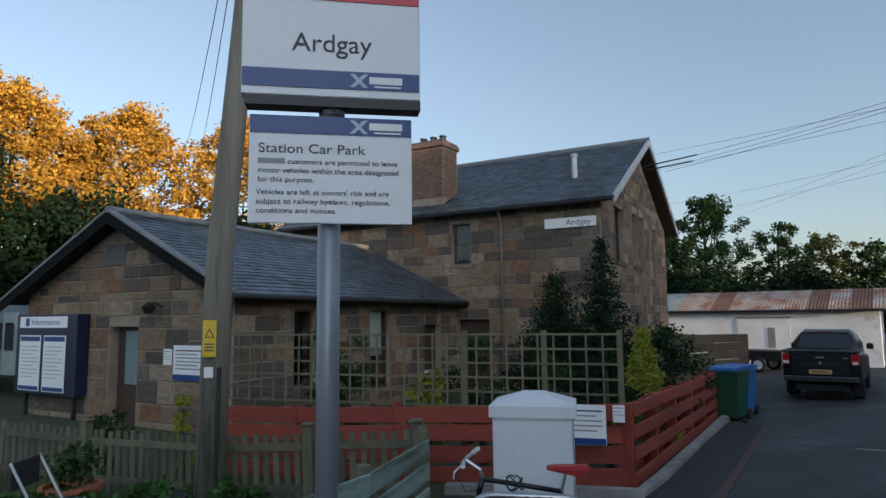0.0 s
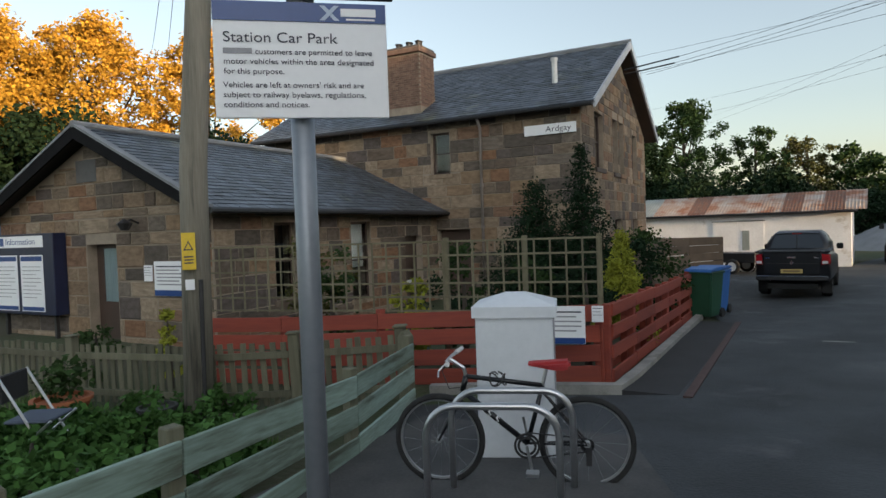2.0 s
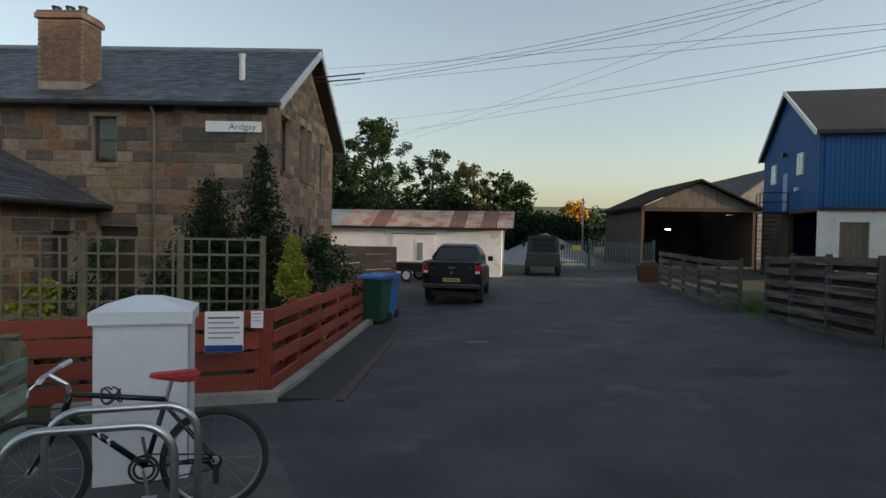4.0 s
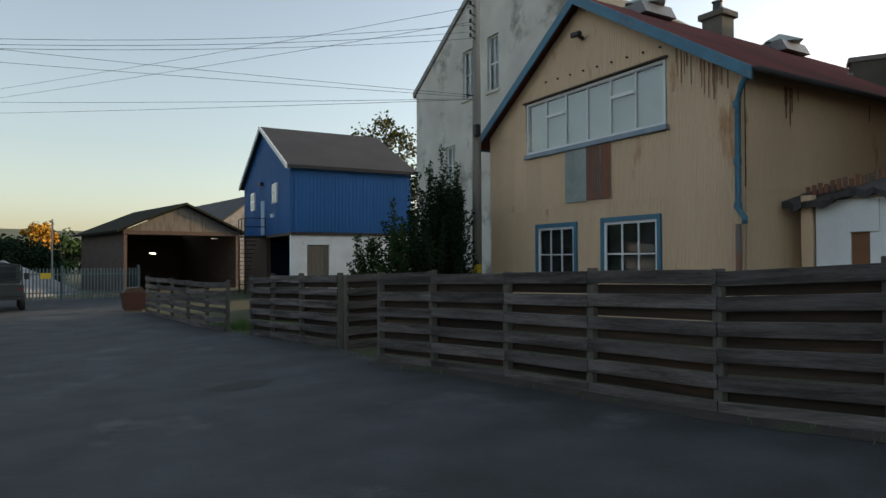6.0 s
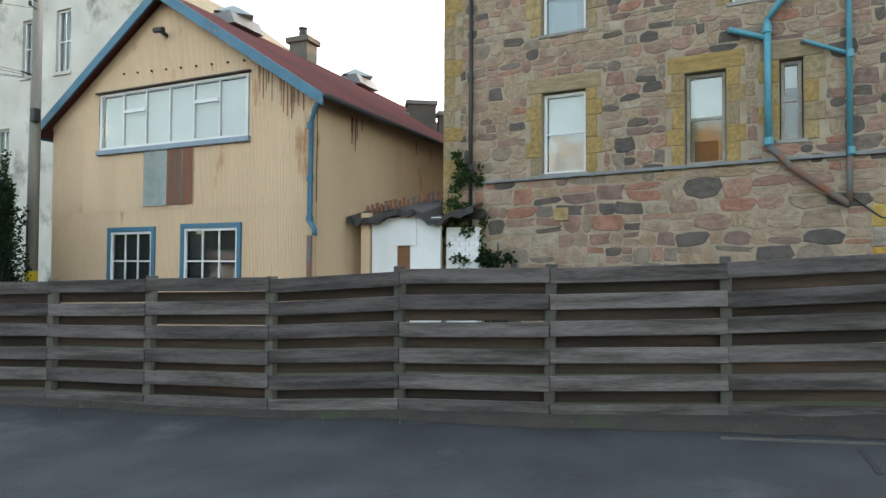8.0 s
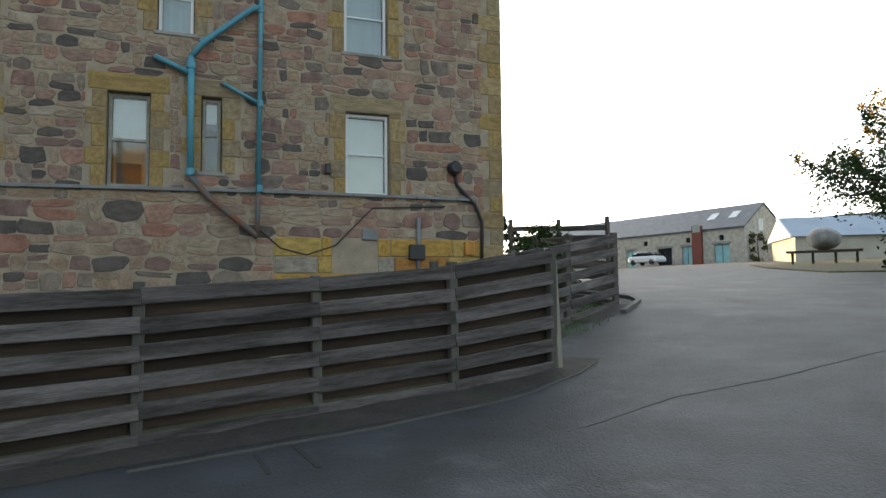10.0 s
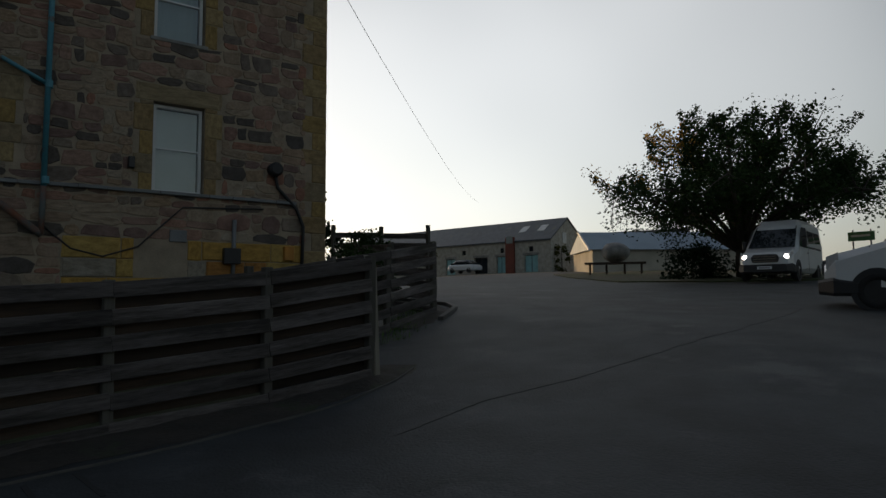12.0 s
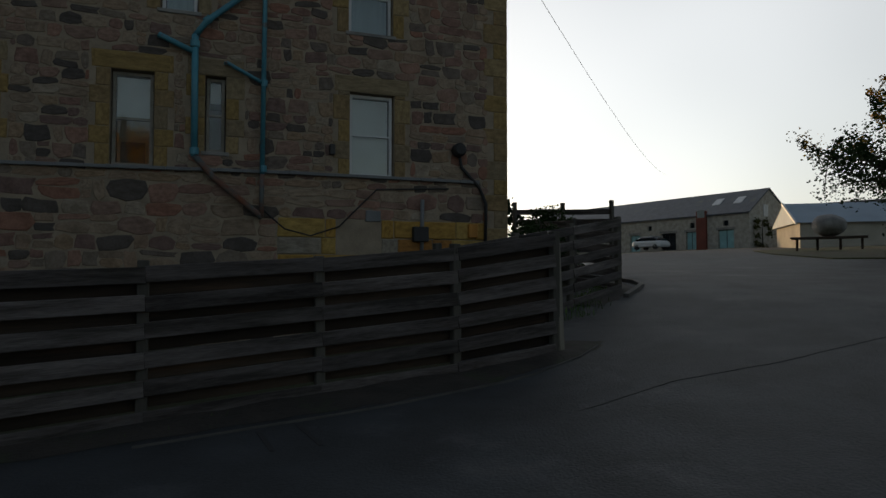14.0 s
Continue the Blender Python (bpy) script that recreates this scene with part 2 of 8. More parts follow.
glass_dark = mat("tinted_glass", (0.02, 0.025, 0.03), (0.02, 0.025, 0.03), rough=0.04, bump=0.0, spec=0.8)
# near-black inside surfaces: the darkness of unlit rooms is put into the colour
room_dark = mat("darkened_interior", (0.05, 0.05, 0.05), rough=0.9)
blind_m = mat("white_blind", (0.75, 0.75, 0.72), (0.66, 0.66, 0.63), rough=0.8, bump=0)
curtain_sky_m = mat("pale_blue_curtain_and_sky", (0.42, 0.5, 0.52), (0.33, 0.4, 0.42), rough=0.9, scale=2, stretch=(6, 6, 0.4))
sign_white = mat("sign_white", (0.78, 0.79, 0.80), (0.74, 0.75, 0.76), rough=0.35, scale=1, bump=0)
sign_blue = mat("sign_navy", (0.015, 0.06, 0.22), (0.013, 0.05, 0.19), rough=0.35, scale=1, bump=0)
sign_red = mat("sign_red", (0.55, 0.03, 0.06), (0.5, 0.03, 0.055), rough=0.35, scale=1, bump=0)
ink = mat("sign_ink", (0.03, 0.035, 0.06), rough=0.5, bump=0)
ink_grey = mat("sign_ink_grey", (0.3, 0.3, 0.32), rough=0.5, bump=0)
yellow_m = mat("warning_yellow", (0.72, 0.5, 0.03), rough=0.5, scale=2, bump=0)
box_white = mat("cabinet_white", (0.66, 0.69, 0.72), (0.58, 0.61, 0.64), rough=0.5, scale=1.2, fine=20, bump=0.05, stain=(0.42, 0.44, 0.42), stain_scale=1.5, stain_amt=0.0)
bin_green = mat("bin_green", (0.015, 0.075, 0.04), rough=0.5, scale=3, bump=0.05)
bin_blue = mat("bin_blue", (0.03, 0.14, 0.42), rough=0.5, scale=3, bump=0.05)
car_black = mat("car_black", (0.008, 0.009, 0.012), rough=0.3, spec=0.35, coat=0.15, bump=0, scale=2)
car_white = mat("car_white", (0.72, 0.73, 0.74), (0.68, 0.69, 0.7), rough=0.3, coat=0.5, bump=0, scale=2)
car_dkgreen = mat("truck_dark_green", (0.02, 0.032, 0.03), rough=0.55, bump=0.05, scale=2)
tail_red = mat("tail_lamp_red", (0.35, 0.01, 0.015), rough=0.2, bump=0)
lamp_clear = mat("lamp_clear", (0.7, 0.7, 0.7), rough=0.15, bump=0)
headlight_on = mat("headlight_on", (0.9, 0.9, 0.9), rough=0.2, emit=(1.0, 0.95, 0.85), emit_s=9.0, bump=0)
shed_light = mat("strip_light", (0.9, 0.9, 0.9), rough=0.3, emit=(1.0, 0.9, 0.7), emit_s=6.0, bump=0)
plate_y = mat("plate_yellow", (0.5, 0.36, 0.12), rough=0.5, bump=0)
chrome = mat("chrome", (0.7, 0.71, 0.72), rough=0.15, metal=1.0, bump=0)
terracotta = mat("terracotta", (0.38, 0.13, 0.055), (0.3, 0.1, 0.045), rough=0.85, scale=5)
teal_paint = mat("teal_door", (0.32, 0.58, 0.6), rough=0.3, scale=2)
corten = mat("red_brown_panel", (0.2, 0.05, 0.03), (0.15, 0.04, 0.025), rough=0.7, scale=1.5)
barn_stone = mat("barn_stone", (0.5, 0.465, 0.40), (0.30, 0.28, 0.24), rough=0.95, scale=2.4, fine=9, bump=0.6, bump_d=0.03)
blue_grey_roof = mat("blue_grey_roof", (0.28, 0.36, 0.44), (0.23, 0.3, 0.37), rough=0.6, scale=0.5)
navy_case = mat("navy_case", (0.008, 0.014, 0.045), rough=0.4, scale=2)
bark = mat("bark", (0.056, 0.0464, 0.036), (0.036, 0.0296, 0.024), rough=0.95, scale=3, fine=20, stretch=(3, 3, 0.5), bump=0.8)
leaf_green = mat("leaf_green", (0.0315, 0.0595, 0.0175), (0.021, 0.042, 0.0126), rough=0.85, spec=0.12, isl=0.28, bump=0, scale=0.6)
leaf_dark = mat("leaf_dark_green", (0.013, 0.0299, 0.013), (0.00845, 0.0195, 0.00845), rough=0.85, spec=0.12, isl=0.28, bump=0, scale=0.6)
leaf_orange = mat("leaf_autumn_orange", (0.46, 0.25, 0.03), (0.30, 0.17, 0.022), rough=0.85, spec=0.12, isl=0.28, bump=0, scale=0.3)
leaf_yellow = mat("leaf_yellow_green", (0.26, 0.27, 0.03), (0.2, 0.23, 0.03), rough=0.85, spec=0.12, isl=0.28, bump=0, scale=0.6)
leaf_olive = mat("leaf_olive", (0.08, 0.08, 0.024), (0.056, 0.06, 0.0176), rough=0.85, spec=0.12, isl=0.28, bump=0, scale=0.5)
ivy_m = mat("ivy_leaf", (0.0525, 0.119, 0.028), (0.035, 0.084, 0.021), rough=0.85, spec=0.12, isl=0.28, bump=0)
hill_m = mat("far_hill", (0.10, 0.12, 0.09), (0.13, 0.13, 0.09), rough=1, scale=0.01, fine=0.08, bump=0)
gravel_m = mat("grey_gravel", (0.26, 0.27, 0.28), (0.19, 0.195, 0.2), rough=0.95, scale=1.2, fine=16, bump=0.8, bump_d=0.05)
palisade_m = mat("palisade_grey", (0.12, 0.17, 0.175), rough=0.6, scale=2)
brick_m = mat("chimney_brick", (0.20, 0.125, 0.09), (0.13, 0.08, 0.058), rough=0.9, obj=0.2, scale=4)
wire_m = mat("cable_black", (0.03, 0.03, 0.032), rough=0.6, bump=0)
train_m = mat("train_grey_blue", (0.10, 0.13, 0.18), rough=0.4, scale=1)
saddle_red = mat("saddle_red_cover", (0.45, 0.03, 0.035), rough=0.6, scale=6)
rock_m = mat("pale_boulder", (0.34, 0.33, 0.31), (0.18, 0.175, 0.17), rough=0.9, scale=2.2, fine=14, bump=0.7, bump_d=0.04)


# ---- building blocks ----
def thing(name, m, label, category, group="", kind=""):
    ob = new(name)
    ob.empty_display_size = 0.2
    ob.matrix_world = m
    return tagged(ob, label, category, group, kind)


def part(name, bm, material, parent=None, label="", smooth=False):
    me = bpy.data.meshes.new(name)
    bmesh.ops.recalc_face_normals(bm, faces=bm.faces)
    bm.to_mesh(me)
    bm.free()
    me.materials.append(material)
    if smooth:
        me.polygons.foreach_set("use_smooth", [True] * len(me.polygons))
    ob = new(name, me)
    ob.parent = parent
    return tagged(ob, label)


def raw(name, verts, faces, material, parent=None, label="", kind="", smooth=False):
    me = bpy.data.meshes.new(name)
    me.from_pydata(verts, [], faces)
    me.materials.append(material)
    if smooth:
        me.polygons.foreach_set("use_smooth", [True] * len(me.polygons))
    ob = new(name, me)
    ob.parent = parent
    return tagged(ob, label, kind=kind)


def B():
    return bmesh.new()


def bx(bm, x0, x1, y0, y1, z0, z1, bevel=0.0, m=None):
    mm = Matrix.Translation(((x0 + x1) / 2, (y0 + y1) / 2, (z0 + z1) / 2)) @ Matrix.Diagonal((abs(x1 - x0), abs(y1 - y0), abs(z1 - z0), 1))
    if m:
        mm = m @ mm
    r = bmesh.ops.create_cube(bm, size=1, matrix=mm)
    if bevel:
        ed = {e for v in r["verts"] for e in v.link_edges}
        bmesh.ops.bevel(bm, geom=list(ed), offset=bevel, segments=1, affect="EDGES")
    return bm


def tube(bm, pts, r, n=8, caps=True, r2=None):
    """A round bar along a line of points, tapering from r to r2."""
    pts = [Vector(p) for p in pts]
    rings = []
    up = Vector((0.31, 0.17, 0.93))
    k = len(pts)
    for i, p in enumerate(pts):
        d = (pts[min(i + 1, k - 1)] - pts[max(i - 1, 0)]).normalized()
        a = d.cross(up)
        if a.length < 1e-3:
            a = d.cross(Vector((1, 0, 0)))
        a.normalize()
        b = d.cross(a).normalized()
        rr = r if r2 is None else r + (r2 - r) * i / (k - 1)
        rings.append([bm.verts.new(p + (a * math.cos(2 * math.pi * j / n) + b * math.sin(2 * math.pi * j / n)) * rr) for j in range(n)])
    for i in range(k - 1):
        for j in range(n):
            bm.faces.new((rings[i][j], rings[i][(j + 1) % n], rings[i + 1][(j + 1) % n], rings[i + 1][j]))
    if caps:
        bm.faces.new(rings[0][::-1])
        bm.faces.new(rings[-1])
    return bm


def lathe(bm, prof, n=20, axis="z", at=(0, 0, 0)):
    """A turned form from (radius, height) pairs."""
    rings = []
    for r, h in prof:
        ring = []
        for j in range(n):
            a = 2 * math.pi * j / n
            c, s = r * math.cos(a), r * math.sin(a)
            p = {"z": (c, s, h), "x": (h, c, s), "y": (c, h, s)}[axis]
            ring.append(bm.verts.new(Vector(p) + Vector(at)))
        rings.append(ring)
    for a, b in zip(rings, rings[1:]):
        for j in range(n):
            bm.faces.new((a[j], a[(j + 1) % n], b[(j + 1) % n], b[j]))
    if prof[0] != prof[-1]:
        bm.faces.new(rings[0][::-1])
        bm.faces.new(rings[-1])
    return bm


def prism(bm, poly, d0, d1, axis="y", bevel=0.0):
    """A flat outline pushed from d0 to d1. axis y: outline in x,z; axis x: outline in y,z; axis z: outline in x,y."""
    f = {"y": lambda a, b, d: (a, d, b), "x": lambda a, b, d: (d, a, b), "z": lambda a, b, d: (a, b, d)}[axis]
    lo = [bm.verts.new(f(a, b, d0)) for a, b in poly]
    hi = [bm.verts.new(f(a, b, d1)) for a, b in poly]
    fs = [bm.faces.new(lo), bm.faces.new(hi[::-1])]
    k = len(poly)
    for i in range(k):
        fs.append(bm.faces.new((lo[i], hi[i], hi[(i + 1) % k], lo[(i + 1) % k])))
    if bevel:
        bmesh.ops.recalc_face_normals(bm, faces=fs)
        bmesh.ops.bevel(bm, geom=list({e for q in fs for e in q.edges}), offset=bevel, segments=2, affect="EDGES")
    return bm


def holed_wall(bm, x0, x1, z0, z1, y0, y1, holes=()):
    """A wall slab with rectangular openings (xa, xb, za, zb) that go through it."""
    xs = sorted({x0, x1, *[h[0] for h in holes], *[h[1] for h in holes]})
    zs = sorted({z0, z1, *[h[2] for h in holes], *[h[3] for h in holes]})
    xs, zs = [x for x in xs if x0 <= x <= x1], [z for z in zs if z0 <= z <= z1]
    for a, b in zip(xs, xs[1:]):
        for c, d in zip(zs, zs[1:]):
            if not any(h[0] < (a + b) / 2 < h[1] and h[2] < (c + d) / 2 < h[3] for h in holes):
                bx(bm, a, b, y0, y1, c, d)
    bmesh.ops.remove_doubles(bm, verts=bm.verts, dist=0.0005)
    seen, twin = {}, []
    for f in bm.faces:
        k = tuple(sorted(v.index for v in f.verts))
        seen.setdefault(frozenset(f.verts), []).append(f)
    for fs in seen.values():
        if len(fs) > 1:
            twin += fs
    bmesh.ops.delete(bm, geom=twin, context="FACES_ONLY")
    return bm


GY = [-400, -120, -50, -26, -9, -5, -2, 0, 4, 8, 14, 20, 30, 60, 400]
GA = [6.0, 5.0, 3.1, 1.75, 0.8, 0.40, 0.15, 0.03, -0.2, -0.27, -0.4, -0.6, -0.58, -0.6, -0.6]
GB = [0, 0.01, 0.02, 0.02, 0.05, 0.05, 0.05, 0.05, 0.05, 0.045, 0.03, 0.02, 0.02, 0.01, 0]


def gz(x, y):
    """Height of the ground."""
    xc = min(max(x, -8), 40)
    if xc > 0:
        xc *= float(np.interp(y, (-10, -6.5, -4.9, -3.8, -0.5, 1.1, 2.6, 12, 20), (1.0, 0.7, 0.55, 0.3, 0.3, 0.41, 0.6, 0.6, 1.0)))
    return float(np.interp(y, GY, GA) + np.interp(y, GY, GB) * xc)


def at_ground(x, y, rz=0, dz=0.0):
    return pose(x, y, gz(x, y) + dz, 0, 0, rz)


# stones: a few chamfered shapes, scaled to each place
def stone_shape(seed, flat=False):
    r = random.Random(seed)
    k = 8
    out = []
    for cx, cz in ((-.5, -.5), (0, -.5), (.5, -.5), (.5, 0), (.5, .5), (0, .5), (-.5, .5), (-.5, 0)):
        j = 0.015 if flat else 0.13
        sh = 0.0 if flat else (0.12 if cx and cz else 0.0)
        out.append((cx * (1 - sh) + r.uniform(-j, j) * 0.7, cz * (1 - sh) + r.uniform(-j, j)))
    v, f = [], []
    for sc, dep in ((1.0, 0.3), (1.0, -0.45), (0.9, -1.0)):
        v += [(a * sc, dep + (r.uniform(-0.12, 0.12) if dep == -1.0 and not flat else 0), b * sc) for a, b in out]
    for q in (0, 8):
        f += [(q + i, q + (i + 1) % k, q + 8 + (i + 1) % k, q + 8 + i) for i in range(k)]
    f.append(tuple(range(16, 24)))
    return v, f


def shape_meshes(material, flat, tag):
    out = []
    for i in range(10):
        v, f = stone_shape(i + 1, flat)
        me = bpy.data.meshes.new(tag)
        me.from_pydata(v, [], f)
        me.materials.append(material)
        out.append((me, v, f))
    return out


def courses(rnd, x0, x1, z0, z1, holes, hmin, hmax, wmin, wmax, gable=None):
    """Stones of broken courses: (x0, x1, z0, z1), kept clear of the openings and under the gable's slopes."""
    cells = []
    z = z0
    while z < z1 - 0.05:
        h = rnd.uniform(hmin, hmax)
        if z + h > z1 - hmin * 0.5:
            h = z1 - z
        x = x0
        while x < x1 - 0.03:
            w = rnd.uniform(wmin, wmax)
            if x + w > x1 - wmin * 0.6:
                w = x1 - x
            if h > hmin * 1.7 and rnd.random() < 0.35:
                s = rnd.uniform(0.35, 0.65)
                cells += [[x, x + w, z, z + h * s], [x, x + w, z + h * s, z + h]]
            else:
                cells.append([x, x + w, z, z + h])
            x += w
        z += h
    out = []
    for a, b, c, d in cells:
        for q in holes:
            if a < q[1] and b > q[0] and c < q[3] and d > q[2]:
                opts = [(q[0] - a, 0), (b - q[1], 1), (q[2] - c, 2), (d - q[3], 3)]
                k, w = max(opts)
                if w == 0:
                    b = q[0]
                elif w == 1:
                    a = q[1]
                elif w == 2:
                    d = q[2]
                else:
                    c = q[3]
        if b - a < 0.06 or d - c < 0.05:
            continue
        if gable:
            lim = min(gable(a), gable(b))
            if lim < c + 0.08:
                continue
            d = min(d, lim)
        out.append((a, b, c, d))
    return out


def lay_stones(parent, cells, shapes, name, rnd, proud=0.02, gap=0.008, limit=300, near=None, lean=0.0):
    """Lays the stones: the nearest as objects, the rest as one joined mesh."""
    if near:
        cells = sorted(cells, key=near)
    V, F = [], []
    for i, (a, b, c, d) in enumerate(cells):
        me, v, f = shapes[rnd.randrange(len(shapes))]
        k = gap * rnd.uniform(0.5, 1.6)
        w, h, p = b - a - 2 * k, d - c - 2 * k, proud * rnd.uniform(0.6, 1.3)
        if i < limit:
            ob = new(name, me)
            ob.parent = parent
            ob.location, ob.scale = ((a + b) / 2, 0, (c + d) / 2), (w, p, h)
            ob.rotation_euler = (0, radians(rnd.uniform(-lean, lean)), 0)
        else:
            o = len(V)
            q = radians(rnd.uniform(-lean, lean))
            V += [((a + b) / 2 + x * w * math.cos(q) + z * h * math.sin(q), y * p, (c + d) / 2 + z * h * math.cos(q) - x * w * math.sin(q)) for x, y, z in v]
            F += [tuple(q + o for q in g) for g in f]
    if V:
        raw(name + "_rest", V, F, shapes[0][0].materials[0], parent, kind="stuff")


def slates(parent, x0, x1, run, rise, y0, z0, name="slating", material=None, row=0.2, wid=0.27, clip=None, seed=1):
    """Overlapping slates up a slope that starts at y0, z0 and climbs run metres in y and rise in z. clip(t): x limits at height share t."""
    rnd = random.Random(seed)
    L = math.hypot(run, rise)
    dy, dz = run / L, rise / L
    ny, nz = -dz, dy
    V, F = [], []
    s, k = 0.0, 0
    while s < L:
        e = min(s + row * 1.25, L)
        x = x0 - (wid / 2 if k % 2 else 0)
        while x < x1:
            w = wid * rnd.uniform(0.9, 1.1)
            a, b = max(x + 0.004, x0), min(x + w - 0.004, x1)
            if clip:
                lo, hi = clip(s / L)
                a, b = max(a, lo), min(b, hi)
            if b - a > 0.03:
                t, j = 0.012 + rnd.uniform(0, 0.006), rnd.uniform(-0.008, 0.008)
                o = len(V)
                for q, h0, h1 in ((s + j, 0.004, 0.004 + t + 0.008), (e, 0.0, t * 0.6)):
                    for xx in (a, b):
                        for h in (h0, h1):
                            V.append((xx, y0 + dy * q + ny * h, z0 + dz * q + nz * h))
                F += [(o + 1, o + 3, o + 7, o + 5), (o, o + 1, o + 3, o + 2), (o, o + 4, o + 5, o + 1), (o + 2, o + 3, o + 7, o + 6)]
            x += w
        s += row
        k += 1
    return raw(name, V, F, material or slate, parent, kind="stuff")


def window_unit(parent, x0, x1, z0, z1, y, frame_mat, bars_x=1, bars_z=2, fw=0.05, depth=0.06, name="window", sill=None, back=None, rail=None, glass_mat=None, label=""):
    """A framed window at depth y in a wall: frame, glazing bars, one pane for each light, sill and what hangs behind."""
    bm = B()
    for a, b, c, d in ((x0, x0 + fw, z0, z1), (x1 - fw, x1, z0, z1), (x0 + fw, x1 - fw, z0, z0 + fw), (x0 + fw, x1 - fw, z1 - fw, z1)):
        bx(bm, a, b, y, y + depth, c, d)
    w = part(name, bm, frame_mat, parent, label)
    ix0, ix1, iz0, iz1 = x0 + fw, x1 - fw, z0 + fw, z1 - fw
    bw = fw * 0.55
    for i in range(1, bars_x):
        xx = ix0 + (ix1 - ix0) * i / bars_x
        part("glazing_bar", bx(B(), xx - bw / 2, xx + bw / 2, y + 0.01, y + depth - 0.01, iz0, iz1), frame_mat, w)
    zsplit = rail or [iz0 + (iz1 - iz0) * i / bars_z for i in range(1, bars_z)]
    for zz in zsplit:
        part("meeting_rail", bx(B(), ix0, ix1, y + 0.005, y + depth - 0.005, zz - bw / 2, zz + bw / 2), frame_mat, w)
    zz = [iz0, *zsplit, iz1]
    for i in range(bars_x):
        a, b = ix0 + (ix1 - ix0) * i / bars_x, ix0 + (ix1 - ix0) * (i + 1) / bars_x
        for c, d in zip(zz, zz[1:]):
            part("pane", bx(B(), a + 0.002, b - 0.002, y + depth * 0.5, y + depth * 0.5 + 0.006, c + 0.002, d - 0.002), glass_mat or glass, w)
    # besides blinds, hangs toned sheets that paint in room darkness and reflected sky
    if back:
        m, frac = back
        part("blind", bx(B(), ix0 + 0.01, ix1 - 0.01, y + depth + 0.05, y + depth + 0.06, iz1 - (iz1 - iz0) * frac, iz1 - 0.01), m, w, "sheet behind the glass: blind, painted room dark, painted sky reflection")
    if sill:
        part("sill", bx(B(), x0 - 0.08, x1 + 0.08, sill[0], y, z0 - sill[1], z0, 0.008), sill[2], w)
    return w


def leaves(rnd, clumps, per, size, droop=0.3):
    """Many small folded leaves round clump centres (x, y, z, radius)."""
    V, F = [], []
    for cx, cy, cz, cr in clumps:
        for _ in range(per):
            d = Vector((rnd.gauss(0, 1), rnd.gauss(0, 1), rnd.gauss(0, 0.8)))
            if d.length > 1.7:
                d *= 1.7 * rnd.random() ** 0.5 / d.length
            p = Vector((cx, cy, cz)) + d * cr * 0.5
            a = Vector((rnd.gauss(0, 1), rnd.gauss(0, 1), rnd.gauss(0, 0.6) - droop)).normalized()
            b = a.cross(Vector((rnd.gauss(0, 1), rnd.gauss(0, 1), rnd.gauss(0, 1)))).normalized()
            s = size * rnd.uniform(0.6, 1.3)
            o = len(V)
            V += [tuple(p), tuple(p + a * s * 0.5 + b * s * 0.32), tuple(p + a * s), tuple(p + a * s * 0.5 - b * s * 0.32)]
            F.append((o, o + 1, o + 2, o + 3))
    return V, F


def tree(x, y, h, spread, leaf, label, trunk=0.25, base=0.25, n=60, per=120, size=0.22, seed=1, leaf2=None, frac2=0.0, name="tree", group="", squash=1.0, z=None, edge=0.35, dome=False):
    """A tapered trunk, limbs to every clump, and a ragged crown."""
    rnd = random.Random(seed)
    t = thing(name, pose(x, y, gz(x, y) if z is None else z), label, "tree", group)
    bm = B()
    lean = (rnd.uniform(-0.3, 0.3), rnd.uniform(-0.3, 0.3))
    tube(bm, [(0, 0, -0.2), (lean[0] * 0.3, lean[1] * 0.3, h * base), (lean[0], lean[1], h * 0.62), (lean[0] * 1.4, lean[1] * 1.4, h * 0.9)], trunk, 9, True, trunk * 0.2)
    clumps = []
    z0, z1 = h * base, h
    for i in range(n):
        u = rnd.random()
        q = z0 + (z1 - z0) * u
        prof = math.sin(math.pi * min(1, max(0.02, (u * 0.86 + 0.1)))) ** 0.7
        if dome:
            prof = max(0.05, 1 - u ** 1.7) ** 0.6 * (0.75 + 0.25 * min(1, u * 5))
        a, rr = rnd.uniform(0, 2 * math.pi), spread * prof * math.sqrt(rnd.uniform(0.1, 1.0)) * rnd.uniform(0.75, 1.15)
        clumps.append((lean[0] * u + rr * math.cos(a), lean[1] * u + rr * math.sin(a) * squash, q * rnd.uniform(0.96, 1.03), spread * edge * rnd.uniform(0.55, 1.25)))
    part("trunk", bm, bark, t, smooth=True)
    for c in clumps[:: max(1, n // 26)]:
        zs = max(z0 * 0.8, c[2] - spread * rnd.uniform(0.4, 0.9))
        f = min(1, zs / (h * 0.62))
        s = Vector((lean[0] * f, lean[1] * f, zs))
        e = Vector(c[:3])
        mid = s.lerp(e, 0.5) + Vector((rnd.uniform(-.2, .2), rnd.uniform(-.2, .2), -0.08 * (e - s).length))
        part("limb", tube(B(), [s, mid, e], trunk * 0.3, 5, False, trunk * 0.06), bark, t, smooth=True)
    # sorted by height: leaf2 colours the top, leaf the lower crown
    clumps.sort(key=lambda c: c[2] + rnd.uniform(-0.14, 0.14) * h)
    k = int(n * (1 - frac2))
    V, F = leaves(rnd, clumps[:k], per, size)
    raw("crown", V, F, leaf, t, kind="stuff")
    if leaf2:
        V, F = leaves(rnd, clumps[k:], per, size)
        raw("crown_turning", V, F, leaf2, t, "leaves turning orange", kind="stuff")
    return t


